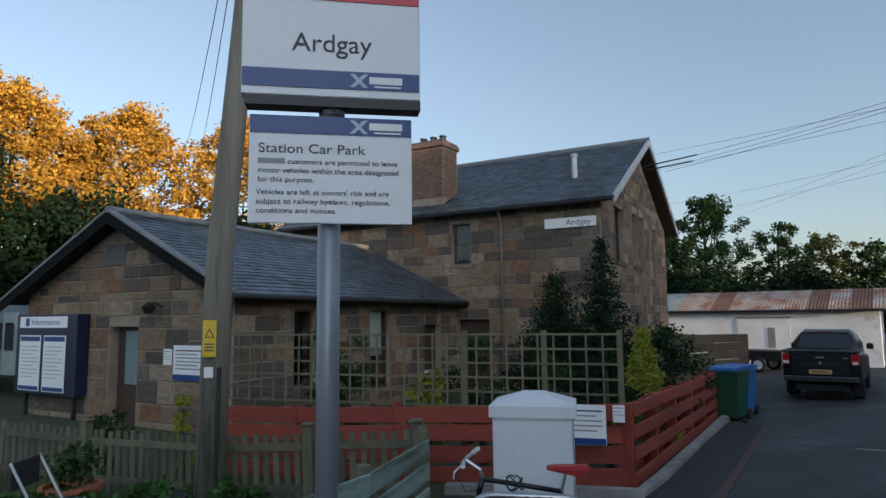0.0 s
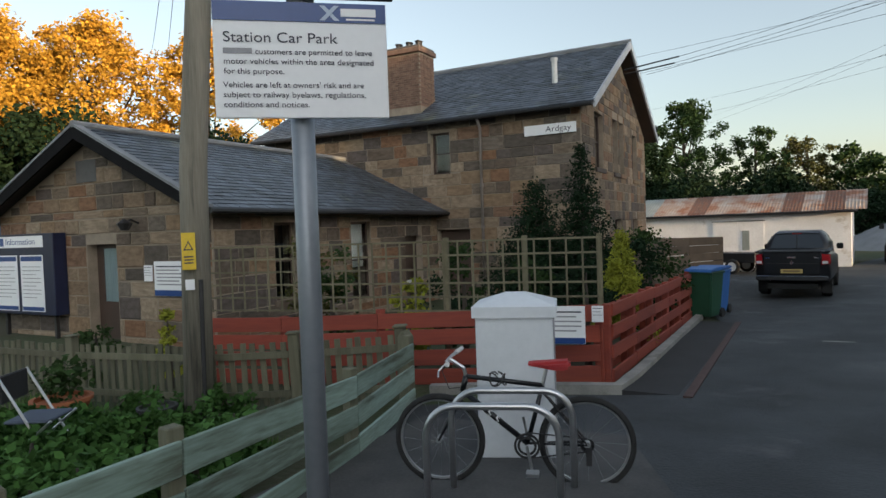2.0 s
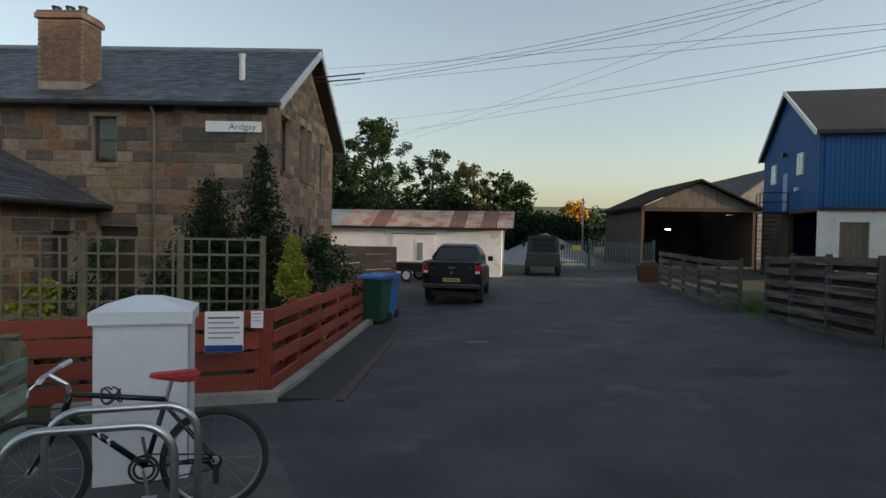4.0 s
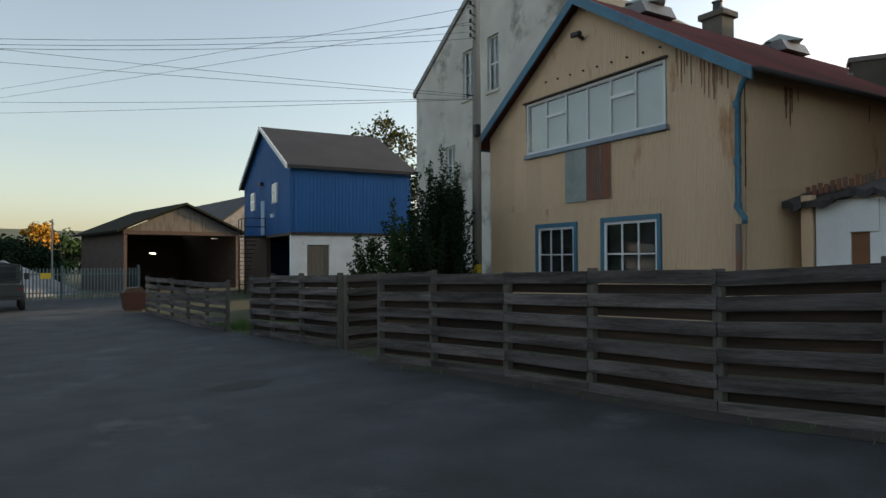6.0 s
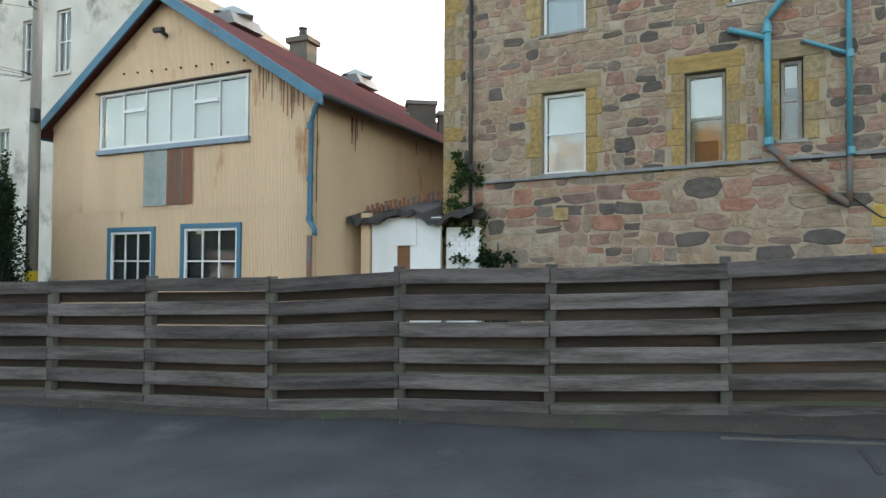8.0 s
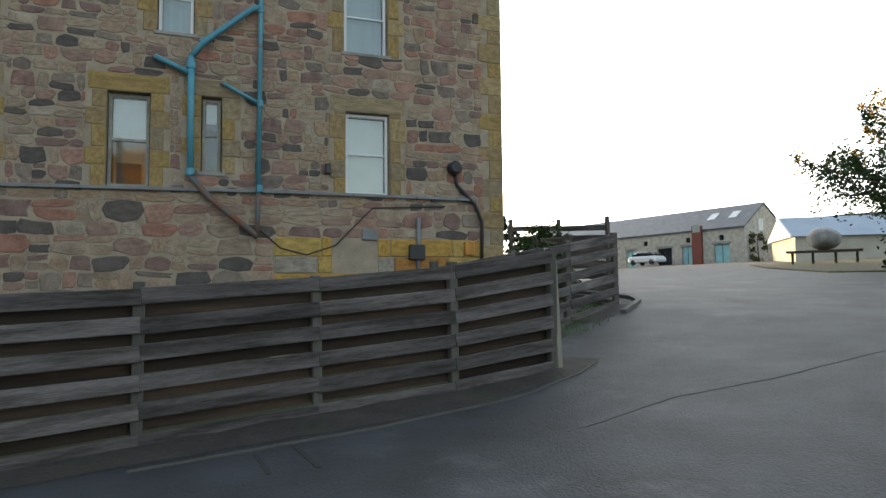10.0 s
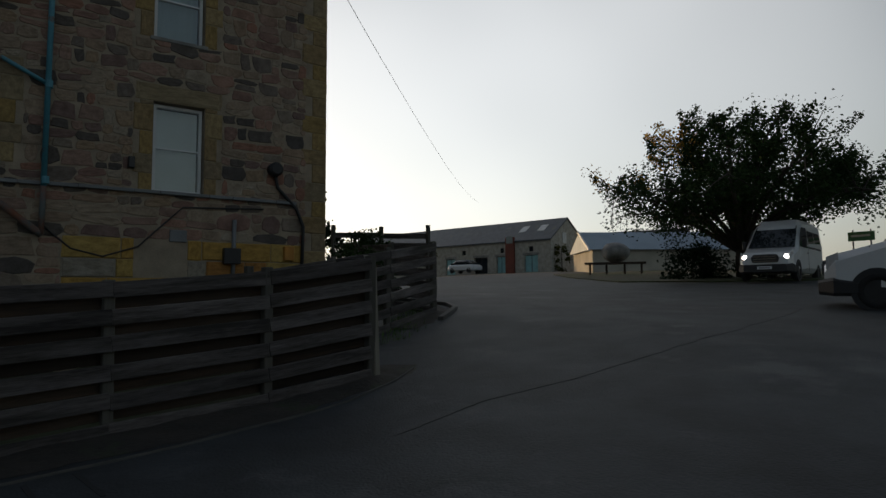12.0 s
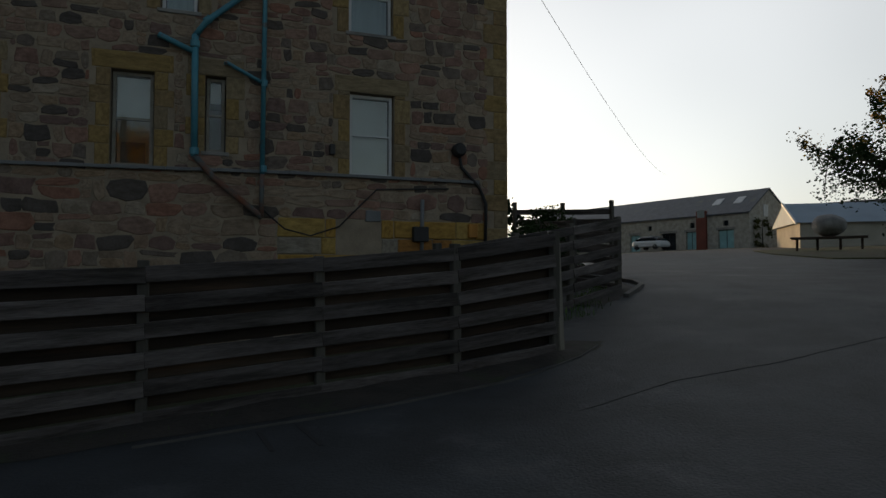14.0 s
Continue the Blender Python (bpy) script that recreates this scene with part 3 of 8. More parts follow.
def bush(x, y, h, r, leaf, label, n=25, per=90, size=0.1, seed=1, name="shrub", cat="shrub", cone=False, z=None, group=""):
    rnd = random.Random(seed)
    t = thing(name, pose(x, y, gz(x, y) if z is None else z), label, cat, group)
    bm = B()
    tube(bm, [(0, 0, -0.1), (0, 0, h * 0.5), (0, 0, h * 0.85)], 0.05 + h * 0.01, 6, True, 0.01)
    part("stem", bm, bark, t)
    cl = []
    for i in range(n):
        u = rnd.random()
        rr = r * ((1 - u) if cone else math.sin(math.pi * (0.15 + 0.75 * u)) ** 0.6) * math.sqrt(rnd.uniform(0.1, 1))
        a = rnd.uniform(0, 6.283)
        cl.append((rr * math.cos(a), rr * math.sin(a), h * (0.08 + 0.9 * u), r * (0.3 if cone else 0.4) * rnd.uniform(0.6, 1.2)))
    V, F = leaves(rnd, cl, per, size)
    raw("foliage", V, F, leaf, t, kind="stuff")
    return t


def shoot_shrub(x, y, h, r, leaf, label, n=24, seed=1, group="", z=None):
    """Upright leafy shoots from one root, uneven in height, with a fuller foot."""
    rnd = random.Random(seed)
    t = thing("shrub", pose(x, y, gz(x, y) if z is None else z), label, "shrub", group)
    cl = []
    for i in range(n):
        a, q = rnd.uniform(0, 6.283), r * math.sqrt(rnd.random())
        hh = h * rnd.uniform(0.6, 1.0) * (1 - 0.35 * (q / r) ** 2)
        p0 = Vector((q * 0.4 * math.cos(a), q * 0.4 * math.sin(a), 0))
        p1 = Vector((q * 1.15 * math.cos(a) + rnd.gauss(0, 0.06), q * 1.15 * math.sin(a) + rnd.gauss(0, 0.06), hh))
        part("stem", tube(B(), [p0, p0.lerp(p1, 0.5) + Vector((rnd.gauss(0, 0.04), rnd.gauss(0, 0.04), 0)), p1], 0.014, 4, False, 0.004), bark, t)
        k = max(4, int(hh / 0.14))
        for j in range(k):
            u = (j + 0.5) / k
            p = p0.lerp(p1, 0.1 + 0.92 * u)
            cl.append((p.x, p.y, p.z, (0.34 - 0.22 * u) * rnd.uniform(0.7, 1.2)))
    V, F = leaves(rnd, cl, 20, 0.085, -0.1)
    raw("foliage", V, F, leaf, t, kind="stuff")
    return t


def text_mesh(name, body, size, x, y, z, material, parent, font_w=None, label="", extrude=0.001):
    """Lettering on a plane that faces -y, its left foot at x, z; font_w: the width to which it is fitted."""
    cu = bpy.data.curves.new(name, "FONT")
    cu.body, cu.size, cu.extrude = body, size, extrude
    ob = new(name, cu)
    dg = bpy.context.evaluated_depsgraph_get()
    me = bpy.data.meshes.new_from_object(ob.evaluated_get(dg))
    bpy.data.objects.remove(ob)
    me.materials.clear()
    me.materials.append(material)
    w = max((v.co.x for v in me.vertices), default=1)
    s = font_w / w if font_w else 1
    for v in me.vertices:
        v.co = (v.co.x * s, -v.co.z, v.co.y)
    o = new(name, me)
    o.parent, o.location = parent, (x, y, z)
    return tagged(o, label)

# ---- ground ----
def sheet(name, xs_of, ys, cols, material, dz, label, kind="structure", cat="ground"):
    V, F = [], []
    for y in ys:
        lo, hi = xs_of(y)
        for i in range(cols + 1):
            x = lo + (hi - lo) * i / cols
            V.append((x, y, gz(x, y) + dz))
    for j in range(len(ys) - 1):
        for i in range(cols):
            a = j * (cols + 1) + i
            F.append((a, a + 1, a + cols + 2, a + cols + 1))
    return tagged(raw(name, V, F, material, smooth=True), label, cat, kind=kind)


def spread_axis(near, far, step):
    out, v = [0.0], step
    while out[-1] < far:
        out.append(out[-1] + v)
        if out[-1] > near:
            v *= 1.25
    return sorted({-q for q in out} | set(out))


gx = spread_axis(45, 3000, 1.5)
gV = [(x, y, gz(x, y) - 0.03) for y in gx for x in gx]
gk = len(gx)
gF = [(j * gk + i, j * gk + i + 1, (j + 1) * gk + i + 1, (j + 1) * gk + i) for j in range(gk - 1) for i in range(gk - 1)]
tagged(raw("ground", gV, gF, earth, smooth=True), "rough grass and bare earth round the yard", "ground", kind="structure")

ROAD_R = [(-60, 60), (-13, 30), (-11.2, 14), (-10.4, 11.6), (-9.2, 11.2), (-7, 10.2), (-5.2, 8.8), (-4.2, 7.4), (-2.5, 6.95), (-1.4, 6.9), (1, 6.5), (3, 6.15), (7, 5.7), (9.8, 5.25), (12, 5.5), (18.6, 4.85), (28, 4.1), (42, 5.0)]
ROAD_L = [(-60, -30), (-10, -14), (-3, -6), (0, -3.4), (2, -3.6), (5.5, -5.0), (6.9, -3.2), (7.1, -2.3), (13.6, -3.4), (15.5, -4.2), (20, -6.5), (31, -9), (32.5, -3), (42, -1.5)]


def road_x(y):
    return (float(np.interp(y, *zip(*ROAD_L))), float(np.interp(y, *zip(*ROAD_R))))


sheet("road", road_x, list(np.arange(-60, -14, 1.5)) + list(np.arange(-14, 42.1, 0.4)), 40, asphalt, 0.0, "worn dark grey asphalt yard road", cat="road")


def ribbon(name, pts, w, h, material, label, cat="kerb", dz=0.0, kind="structure"):
    """A kerb or strip along points, following the ground."""
    V, F = [], []
    fine = []
    for (x0, y0), (x1, y1) in zip(pts, pts[1:]):
        k = max(1, int(math.hypot(x1 - x0, y1 - y0) / 0.4))
        fine += [(x0 + (x1 - x0) * i / k, y0 + (y1 - y0) * i / k) for i in range(k)]
    fine.append(pts[-1])
    for i, (x, y) in enumerate(fine):
        a, b = fine[max(i - 1, 0)], fine[min(i + 1, len(fine) - 1)]
        d = Vector((b[0] - a[0], b[1] - a[1])).normalized()
        n = Vector((-d.y, d.x)) * w / 2
        z = gz(x, y) + dz
        V += [(x + n.x, y + n.y, z - 0.1), (x + n.x, y + n.y, z + h), (x - n.x, y - n.y, z + h), (x - n.x, y - n.y, z - 0.1)]
    for i in range(len(fine) - 1):
        o = i * 4
        F += [(o, o + 1, o + 5, o + 4), (o + 1, o + 2, o + 6, o + 5), (o + 2, o + 3, o + 7, o + 6)]
    F += [(0, 1, 2, 3), (len(V) - 4, len(V) - 3, len(V) - 2, len(V) - 1)]
    return tagged(raw(name, V, F, material), label, cat, kind=kind)


ribbon("kerb", [(6.05, -0.43), (6.07, -1.64), (6.04, -2.56), (6.09, -3.43), (6.08, -4.31), (6.3, -5.08), (6.6, -5.59)], 0.016, 0.02, kerb_m, "worn concrete edging along the plank fence")
ribbon("kerb", [(9.2, -8.35), (9.6, -8.95), (10.05, -9.5), (10.7, -9.9), (11.6, -10.05), (12.8, -10.1)], 0.1, 0.07, kerb_m, "low kerb round the corner verge")
ribbon("kerb", [(-5.1, 6.3), (-4.2, 6.75), (-2.95, 7.15), (-3.05, 8.0), (-4.0, 14.2)], 0.14, 0.09, concrete, "pale concrete kerb under the red fence")
ribbon("pavement", [(-2.55, 7.15), (-3.45, 13.6)], 0.7, 0.012, asphalt_patch, "dark asphalt strip beside the red fence", "pavement")
ribbon("trim", [(-2.15, 7.1), (-3.1, 13.6)], 0.1, 0.02, mat("red_edging", (0.085, 0.05, 0.045), rough=0.9, scale=6), "reddish edging strip of the drive", "edging")


def patch(x, y, w, d, rz, material, name, label, cat):
    V, F, k = [], [], 6
    rnd = random.Random(int(x * 100))
    c, s = math.cos(radians(rz)), math.sin(radians(rz))
    ring = []
    for i in range(20):
        a = 6.283 * i / 20
        px, py = w / 2 * math.cos(a) * rnd.uniform(0.8, 1.1), d / 2 * math.sin(a) * rnd.uniform(0.8, 1.1)
        X, Y = x + px * c - py * s, y + px * s + py * c
        ring.append((X, Y, gz(X, Y) + 0.004))
    raw_ob = raw(name, ring + [(x, y, gz(x, y) + 0.005)], [(i, (i + 1) % 20, 20) for i in range(20)], material)
    return tagged(raw_ob, label, cat, kind="structure")


earth_m = mat("bare_dark_earth", (0.055, 0.045, 0.036), (0.03, 0.026, 0.022), rough=0.95, scale=2.5, fine=25, bump=0.9, bump_d=0.03, stain=(0.04, 0.05, 0.025), stain_scale=2, stain_amt=0.2)


def earth_strip(inner, outer, label):
    """A strip of bare soil between two lines of equal count, humped a little in the middle."""
    V, F, k = [], [], 6
    rnd = random.Random(5)
    fine = []
    for (a, b), (c, d) in zip(zip(inner, inner[1:]), zip(outer, outer[1:])):
        for i in range(8):
            u = i / 8
            fine.append(((a[0] + (b[0] - a[0]) * u, a[1] + (b[1] - a[1]) * u), (c[0] + (d[0] - c[0]) * u + rnd.uniform(-.05, .05), c[1] + (d[1] - c[1]) * u + rnd.uniform(-.05, .05))))
    for p, q in fine:
        for i in range(k + 1):
            u = i / k
            x, y = p[0] + (q[0] - p[0]) * u, p[1] + (q[1] - p[1]) * u
            V.append((x, y, gz(x, y) + 0.004 + 0.05 * math.sin(math.pi * min(1, u * 0.5 + 0.5)) * (1 + 0.6 * noise.noise(Vector((x * 3, y * 3, 0))))))
    for j in range(len(fine) - 1):
        for i in range(k):
            o = j * (k + 1) + i
            F.append((o, o + 1, o + k + 2, o + k + 1))
    tagged(raw("verge", V, F, earth_m, smooth=True), label, "verge", kind="structure")


earth_strip([(5.25, 9.9), (5.75, 7.1), (6.05, 4.05), (6.5, 1.1), (6.95, -1.2), (6.95, -2.4), (6.85, -3.7), (6.62, -4.95), (7.2, -5.2)], [(4.95, 9.9), (5.42, 7.1), (5.7, 4.05), (6.05, 1.1), (6.3, -1.2), (6.2, -2.5), (6.17, -3.7), (6.33, -5.2), (6.75, -5.9)], "bare dark soil along the foot of the plank fence")
earth_strip([(9.3, -7.2), (9.87, -8.7), (11.7, -9.1), (13.4, -9.45)], [(8.9, -7.6), (9.65, -9.05), (11.2, -9.95), (13.0, -10.0)], "rough soil and weeds inside the corner kerb")

patch(2.72, 9.48, 1.0, 0.7, 10, asphalt_patch, "road_patch", "dark patched square in the asphalt", "patch")
patch(8.9, -10.9, 1.5, 0.32, -35, asphalt_patch, "road_patch", "dark repaired strip in the asphalt", "patch")

patch(-1.2, 11.6, 0.5, 0.12, 0, concrete, "road_patch", "pale worn scrape in the asphalt", "patch")

def crack(pts, w, label):
    ribbon("road_crack", pts, w, 0.004, asphalt_patch, label, "crack")


rnd = random.Random(9)
for a, b, w in (((5.95, -1.4), (5.31, -1.4), 0.04), ((5.97, -1.74), (5.24, -1.76), 0.04), ((4.76, -3.81), (4.83, -5.04), 0.02), ((4.83, -5.04), (4.61, -6.16), 0.02), ((4.61, -6.16), (4.5, -7.89), 0.02), ((4.5, -7.89), (4.45, -10.03), 0.02), ((4.45, -10.03), (5.03, -14.0), 0.02)):
    k = 24
    j = 0.012 * math.hypot(b[0] - a[0], b[1] - a[1]) / 2
    off = [0.0]
    for i in range(k):
        off.append(off[-1] * 0.9 + rnd.uniform(-j, j))
    crack([(a[0] + (b[0] - a[0]) * i / k + off[i], a[1] + (b[1] - a[1]) * i / k + off[i] * 0.4) for i in range(k + 1)], w, "dark crack sealed across the asphalt")

# ---- plank fence along the road ----
def plank_fence(pts, height, rows_of_boards, board_h, label, board_mat, post_mat, name="plank_fence", tilt=0.0, side=1, post_h=0.02, bt=0.028, seed=3):
    """Posts at the points, boards nailed to the road side from post to post."""
    rnd = random.Random(seed)
    f = thing(name, pose(0, 0, 0), label, "fence")
    gap = (height - board_h) / (rows_of_boards - 1)
    for (x, y) in pts:
        z = gz(x, y)
        part("post", bx(B(), -0.05, 0.05, -0.05, 0.05, -0.3, height + post_h + rnd.uniform(-0.03, 0.05), 0.008, pose(x, y, z, rnd.uniform(-1, 1), rnd.uniform(-1, 1), rnd.uniform(-6, 6))), post_mat, f)
    for (x0, y0), (x1, y1) in zip(pts, pts[1:]):
        d = Vector((x1 - x0, y1 - y0))
        L = d.length
        d.normalize()
        n = Vector((-d.y, d.x)) * side * (0.05 + bt / 2)
        za, zb = gz(x0, y0), gz(x1, y1)
        rz = math.degrees(math.atan2(d.y, d.x))
        ry = -math.degrees(math.atan2(zb - za, L))
        for k in range(rows_of_boards):
            dz = k * gap + board_h / 2 + rnd.uniform(-0.014, 0.014)
            m = pose((x0 + x1) / 2 + n.x, (y0 + y1) / 2 + n.y, (za + zb) / 2 + dz, rnd.uniform(-2.5, 2.5), ry + rnd.uniform(-0.4, 0.4), rz + rnd.uniform(-0.15, 0.15))
            ob = part("board", bx(B(), -L / 2 - 0.0, L / 2 - 0.006, -bt / 2, bt / 2, -board_h / 2, board_h / 2, 0.005), board_mat, f)
            ob.matrix_local = m
    return f


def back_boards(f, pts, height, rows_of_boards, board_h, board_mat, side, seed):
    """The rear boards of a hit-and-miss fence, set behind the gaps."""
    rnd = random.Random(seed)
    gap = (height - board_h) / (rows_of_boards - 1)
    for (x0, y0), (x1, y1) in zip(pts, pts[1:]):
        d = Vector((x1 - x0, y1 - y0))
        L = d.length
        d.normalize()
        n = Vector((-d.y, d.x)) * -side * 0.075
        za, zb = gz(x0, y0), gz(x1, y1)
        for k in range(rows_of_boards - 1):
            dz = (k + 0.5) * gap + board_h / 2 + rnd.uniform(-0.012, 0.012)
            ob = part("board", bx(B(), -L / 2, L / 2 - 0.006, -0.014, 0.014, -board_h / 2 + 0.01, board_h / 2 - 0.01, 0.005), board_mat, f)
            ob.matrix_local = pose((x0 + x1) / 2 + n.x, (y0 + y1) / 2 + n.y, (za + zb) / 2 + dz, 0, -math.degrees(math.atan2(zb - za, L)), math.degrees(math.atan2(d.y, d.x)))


MAIN_RUN = [(6.62, -4.95), (6.85, -3.75), (6.95, -2.2), (6.8, -0.5), (6.45, 1.1), (6.2, 2.6), (5.98, 4.05), (5.82, 5.65), (5.7, 7.1), (5.45, 8.6), (5.2, 9.9)]
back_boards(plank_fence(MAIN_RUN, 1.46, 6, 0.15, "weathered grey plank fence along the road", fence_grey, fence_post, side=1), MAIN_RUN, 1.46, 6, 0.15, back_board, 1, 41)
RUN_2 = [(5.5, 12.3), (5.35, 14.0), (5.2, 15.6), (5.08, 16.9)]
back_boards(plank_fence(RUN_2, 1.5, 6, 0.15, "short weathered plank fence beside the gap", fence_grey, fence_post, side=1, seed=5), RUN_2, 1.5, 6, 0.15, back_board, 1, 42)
plank_fence([(15.6, -10.03), (14.83, -11.11), (14.06, -12.18)], 1.75, 7, 0.15, "taller garden fence beyond the corner", fence_grey, fence_post, side=1, seed=12, post_h=0.2)
plank_fence([(4.9, 18.6), (4.75, 20.4), (4.6, 22.3), (4.45, 24.2), (4.3, 26.1), (4.2, 28.0)], 1.4, 6, 0.15, "far run of weathered plank fence", fence_grey, fence_post, side=1, seed=6)
RUN_3 = [(5.62, 12.27), (6.7, 12.35), (7.9, 12.45)]
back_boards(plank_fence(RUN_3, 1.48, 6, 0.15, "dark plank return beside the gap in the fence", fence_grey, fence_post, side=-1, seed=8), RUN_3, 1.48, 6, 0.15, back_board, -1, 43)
plank_fence([(6.62, -4.95), (7.3, -5.0)], 1.45, 6, 0.12, "short plank return at the fence corner", fence_grey, fence_post, side=1, seed=9)
plank_fence([(9.87, -8.76), (9.3, -7.2), (8.75, -5.75), (8.45, -4.3)], 1.4, 6, 0.15, "plank fence behind the corner verge", fence_grey, fence_post, side=1, seed=10)
plank_fence([(9.87, -8.76), (11.7, -9.1), (13.7, -9.5)], 1.4, 6, 0.15, "plank fence turning away along the side lane", fence_grey, fence_post, side=-1, seed=11)

cp = thing("corner_post", at_ground(6.6, -5.02, 20), "split pale post leaning at the fence corner", "post")
part("shaft", prism(B(), [(-0.05, -0.2), (0.05, -0.2), (0.08, 1.28), (0.15, 1.49), (0.02, 1.34)], -0.05, 0.05, "y", 0.006), mat("pale_split_wood", (0.26, 0.235, 0.19), (0.17, 0.15, 0.12), rough=0.9, scale=2, stretch=(4, 4, 0.3)), cp)

# ---- stone house ----
SZ0 = 0.2
stone = thing("stone_building", pose(13.297, 5.028, 0, 0, 0, -96.26), "tall rubble-stone house with yellow sandstone window surrounds", "building")
SW = 12.65
OFF = 0.43
rooms = [(1.85, 2.77, 3.44, 5.12), (4.62, 5.32, 3.44, 5.15), (6.17, 6.53, 3.76, 5.18), (8.83, 9.73, 3.47, 5.13), (1.84, 2.77, 6.3, 7.9), (5.4, 6.03, 6.3, 7.7), (8.8, 9.7, 6.31, 7.9)]
holes = [(a + OFF, b + OFF, c, d) for a, b, c, d in rooms]
part("wall", holed_wall(B(), 0, SW, SZ0 - 0.6, 9.2, 0, 0.5, holes), mortar, stone)
bm = B()
holed_wall(bm, 0, 0.5, SZ0 - 0.6, 9.2, 0.5, 9.0)
part("wall", bm, mortar, stone)
part("wall", holed_wall(B(), SW - 0.5, SW, SZ0 - 0.6, 9.2, 0.5, 9.0), mortar, stone)
part("wall", holed_wall(B(), 0.5, SW - 0.5, SZ0 - 0.6, 9.2, 8.5, 9.0), mortar, stone)
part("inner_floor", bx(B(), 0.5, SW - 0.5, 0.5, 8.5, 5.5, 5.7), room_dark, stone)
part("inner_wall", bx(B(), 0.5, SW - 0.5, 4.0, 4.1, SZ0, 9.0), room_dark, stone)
bm = B()
prism(bm, [(-0.4, 9.1), (4.5, 12.6), (9.4, 9.1)], -0.2, SW + 0.2, "x")
part("roof", bm, slate, stone)
rnd = random.Random(7)
shR, shD = shape_meshes(rubble_m, False, "stone"), shape_meshes(dressed_m, True, "dressed_stone")
sur = []
dress = []
for a, b, c, d in holes:
    j = 0.33
    sur.append((a - j, b + j, c - 0.02, d + 0.32))
    dress.append((a - j + 0.02, b + j - 0.02, d, d + 0.32))
    z, k = c, 0
    while z < d - 0.05:
        h = min(rnd.uniform(0.3, 0.5), d - z)
        w = j if k % 2 else j - 0.1
        dress += [(a - w, a, z, z + h), (b, b + w, z, z + h)]
        z += h
        k += 1
z, k = SZ0 - 0.3, 0
while z < 9.1:
    h = rnd.uniform(0.28, 0.42)
    w = 0.55 if k % 2 else 0.32
    dress.append((SW - w, SW, z, min(z + h, 9.15)))
    dress.append((0, w * 0.9, z, min(z + h, 9.15)))
    z += h
    k += 1
quo = [(0, 0.42, -1, 9.2), (SW - 0.45, SW, -1, 9.2)]
big_rows = courses(rnd, 7.9, SW - 0.5, 1.55, 2.62, [(9.0, 9.9, 2.1, 3)], 0.24, 0.42, 0.4, 0.9)
lich = stone_mat("lichened_stone", [(0.5, 0.3, 0.07), (0.42, 0.2, 0.05), (0.34, 0.3, 0.24), (0.5, 0.34, 0.1)])
lay_stones(stone, big_rows, shape_meshes(lich, True, "lichened_stone"), "lichened_stone", rnd, 0.022, 0.008, 300)
cells = courses(rnd, 0.05, SW - 0.05, SZ0 - 0.3, 3.36, quo + [(7.9, SW - 0.5, 1.55, 2.62)], 0.16, 0.42, 0.18, 0.72) + courses(rnd, 0.05, SW - 0.05, 3.36, 9.15, sur + quo, 0.13, 0.36, 0.14, 0.55)
lay_stones(stone, cells, shR, "stone", rnd, proud=0.013, gap=0.006, limit=300, lean=6.0, near=lambda q: abs((q[0] + q[1]) / 2 - 6.5) * 0.5 + abs((q[2] + q[3]) / 2 - 4.6))
lay_stones(stone, dress, shD, "dressed_stone", rnd, proud=0.014, gap=0.003, limit=140, near=lambda q: abs((q[2] + q[3]) / 2 - 4.5))
mat("tan_blind", (0.3, 0.245, 0.17), (0.22, 0.18, 0.12), rough=0.85, scale=2, bump=0)
mat("weathered_sash", (0.33, 0.31, 0.27), (0.2, 0.18, 0.15), rough=0.85, scale=5)
for i, (a, b, c, d) in enumerate(holes):
    fm = MATS["weathered_sash"] if i in (1, 2) else white_paint
    # upper windows: a pale blue sheet paints in the sky the panes reflect
    window_unit(stone, a + 0.02, b - 0.02, c + 0.02, d - 0.02, 0.12, fm, 1, 2, 0.055, 0.07, back={1: (MATS["tan_blind"], 1.0), 3: (blind_m, 1.0), 2: (blind_m, 0.3), 0: (blind_m, 1.0)}.get(i, (curtain_sky_m, 0.97)), sill=(-0.03, 0.07, concrete))
part("slat_blind", bx(B(), 5.13, 5.67, 0.225, 0.235, 4.35, 5.06), blind_m, stone, "pale slatted blind, half lowered")
part("dark_box", bx(B(), 5.2, 5.6, 0.2, 0.22, 3.5, 3.9), room_dark, stone)
for i in range(26):
    xa, xb = 0.8 + OFF + i * 0.43 - 0.43, 0.8 + OFF + i * 0.43
    part("ledge_stone", bx(B(), xa, xb - 0.004, -0.07 - 0.012 * (i % 3), 0.02, 3.33 + min(0.1, i * 0.006), 3.39 + min(0.1, i * 0.006), 0.006), lead, stone)


def soil_pipe(parent, pts, r, material, name="pipe", collars=()):
    p = part(name, tube(B(), pts, r, 10), material, parent, smooth=True)
    for c, d in collars:
        c, d = Vector(c), Vector(d).normalized()
        part("collar", tube(B(), [c - d * 0.06, c + d * 0.06], r * 1.35, 10), material, p)
    return p


o = OFF
soil_pipe(stone, [(5.99 + o, -0.12, 5.86), (6.0 + o, -0.12, 3.66)], 0.06, pipe_blue, collars=[((5.99 + o, -0.12, 5.7), (0, 0, 1)), ((6.0 + o, -0.12, 3.75), (0, 0, 1))])
soil_pipe(stone, [(5.99 + o, -0.12, 5.84), (6.18 + o, -0.12, 6.14), (7.02 + o, -0.12, 6.88), (7.18 + o, -0.12, 6.95)], 0.055, pipe_blue, collars=[((6.2 + o, -0.12, 6.16), (1, 0, 0.9))])
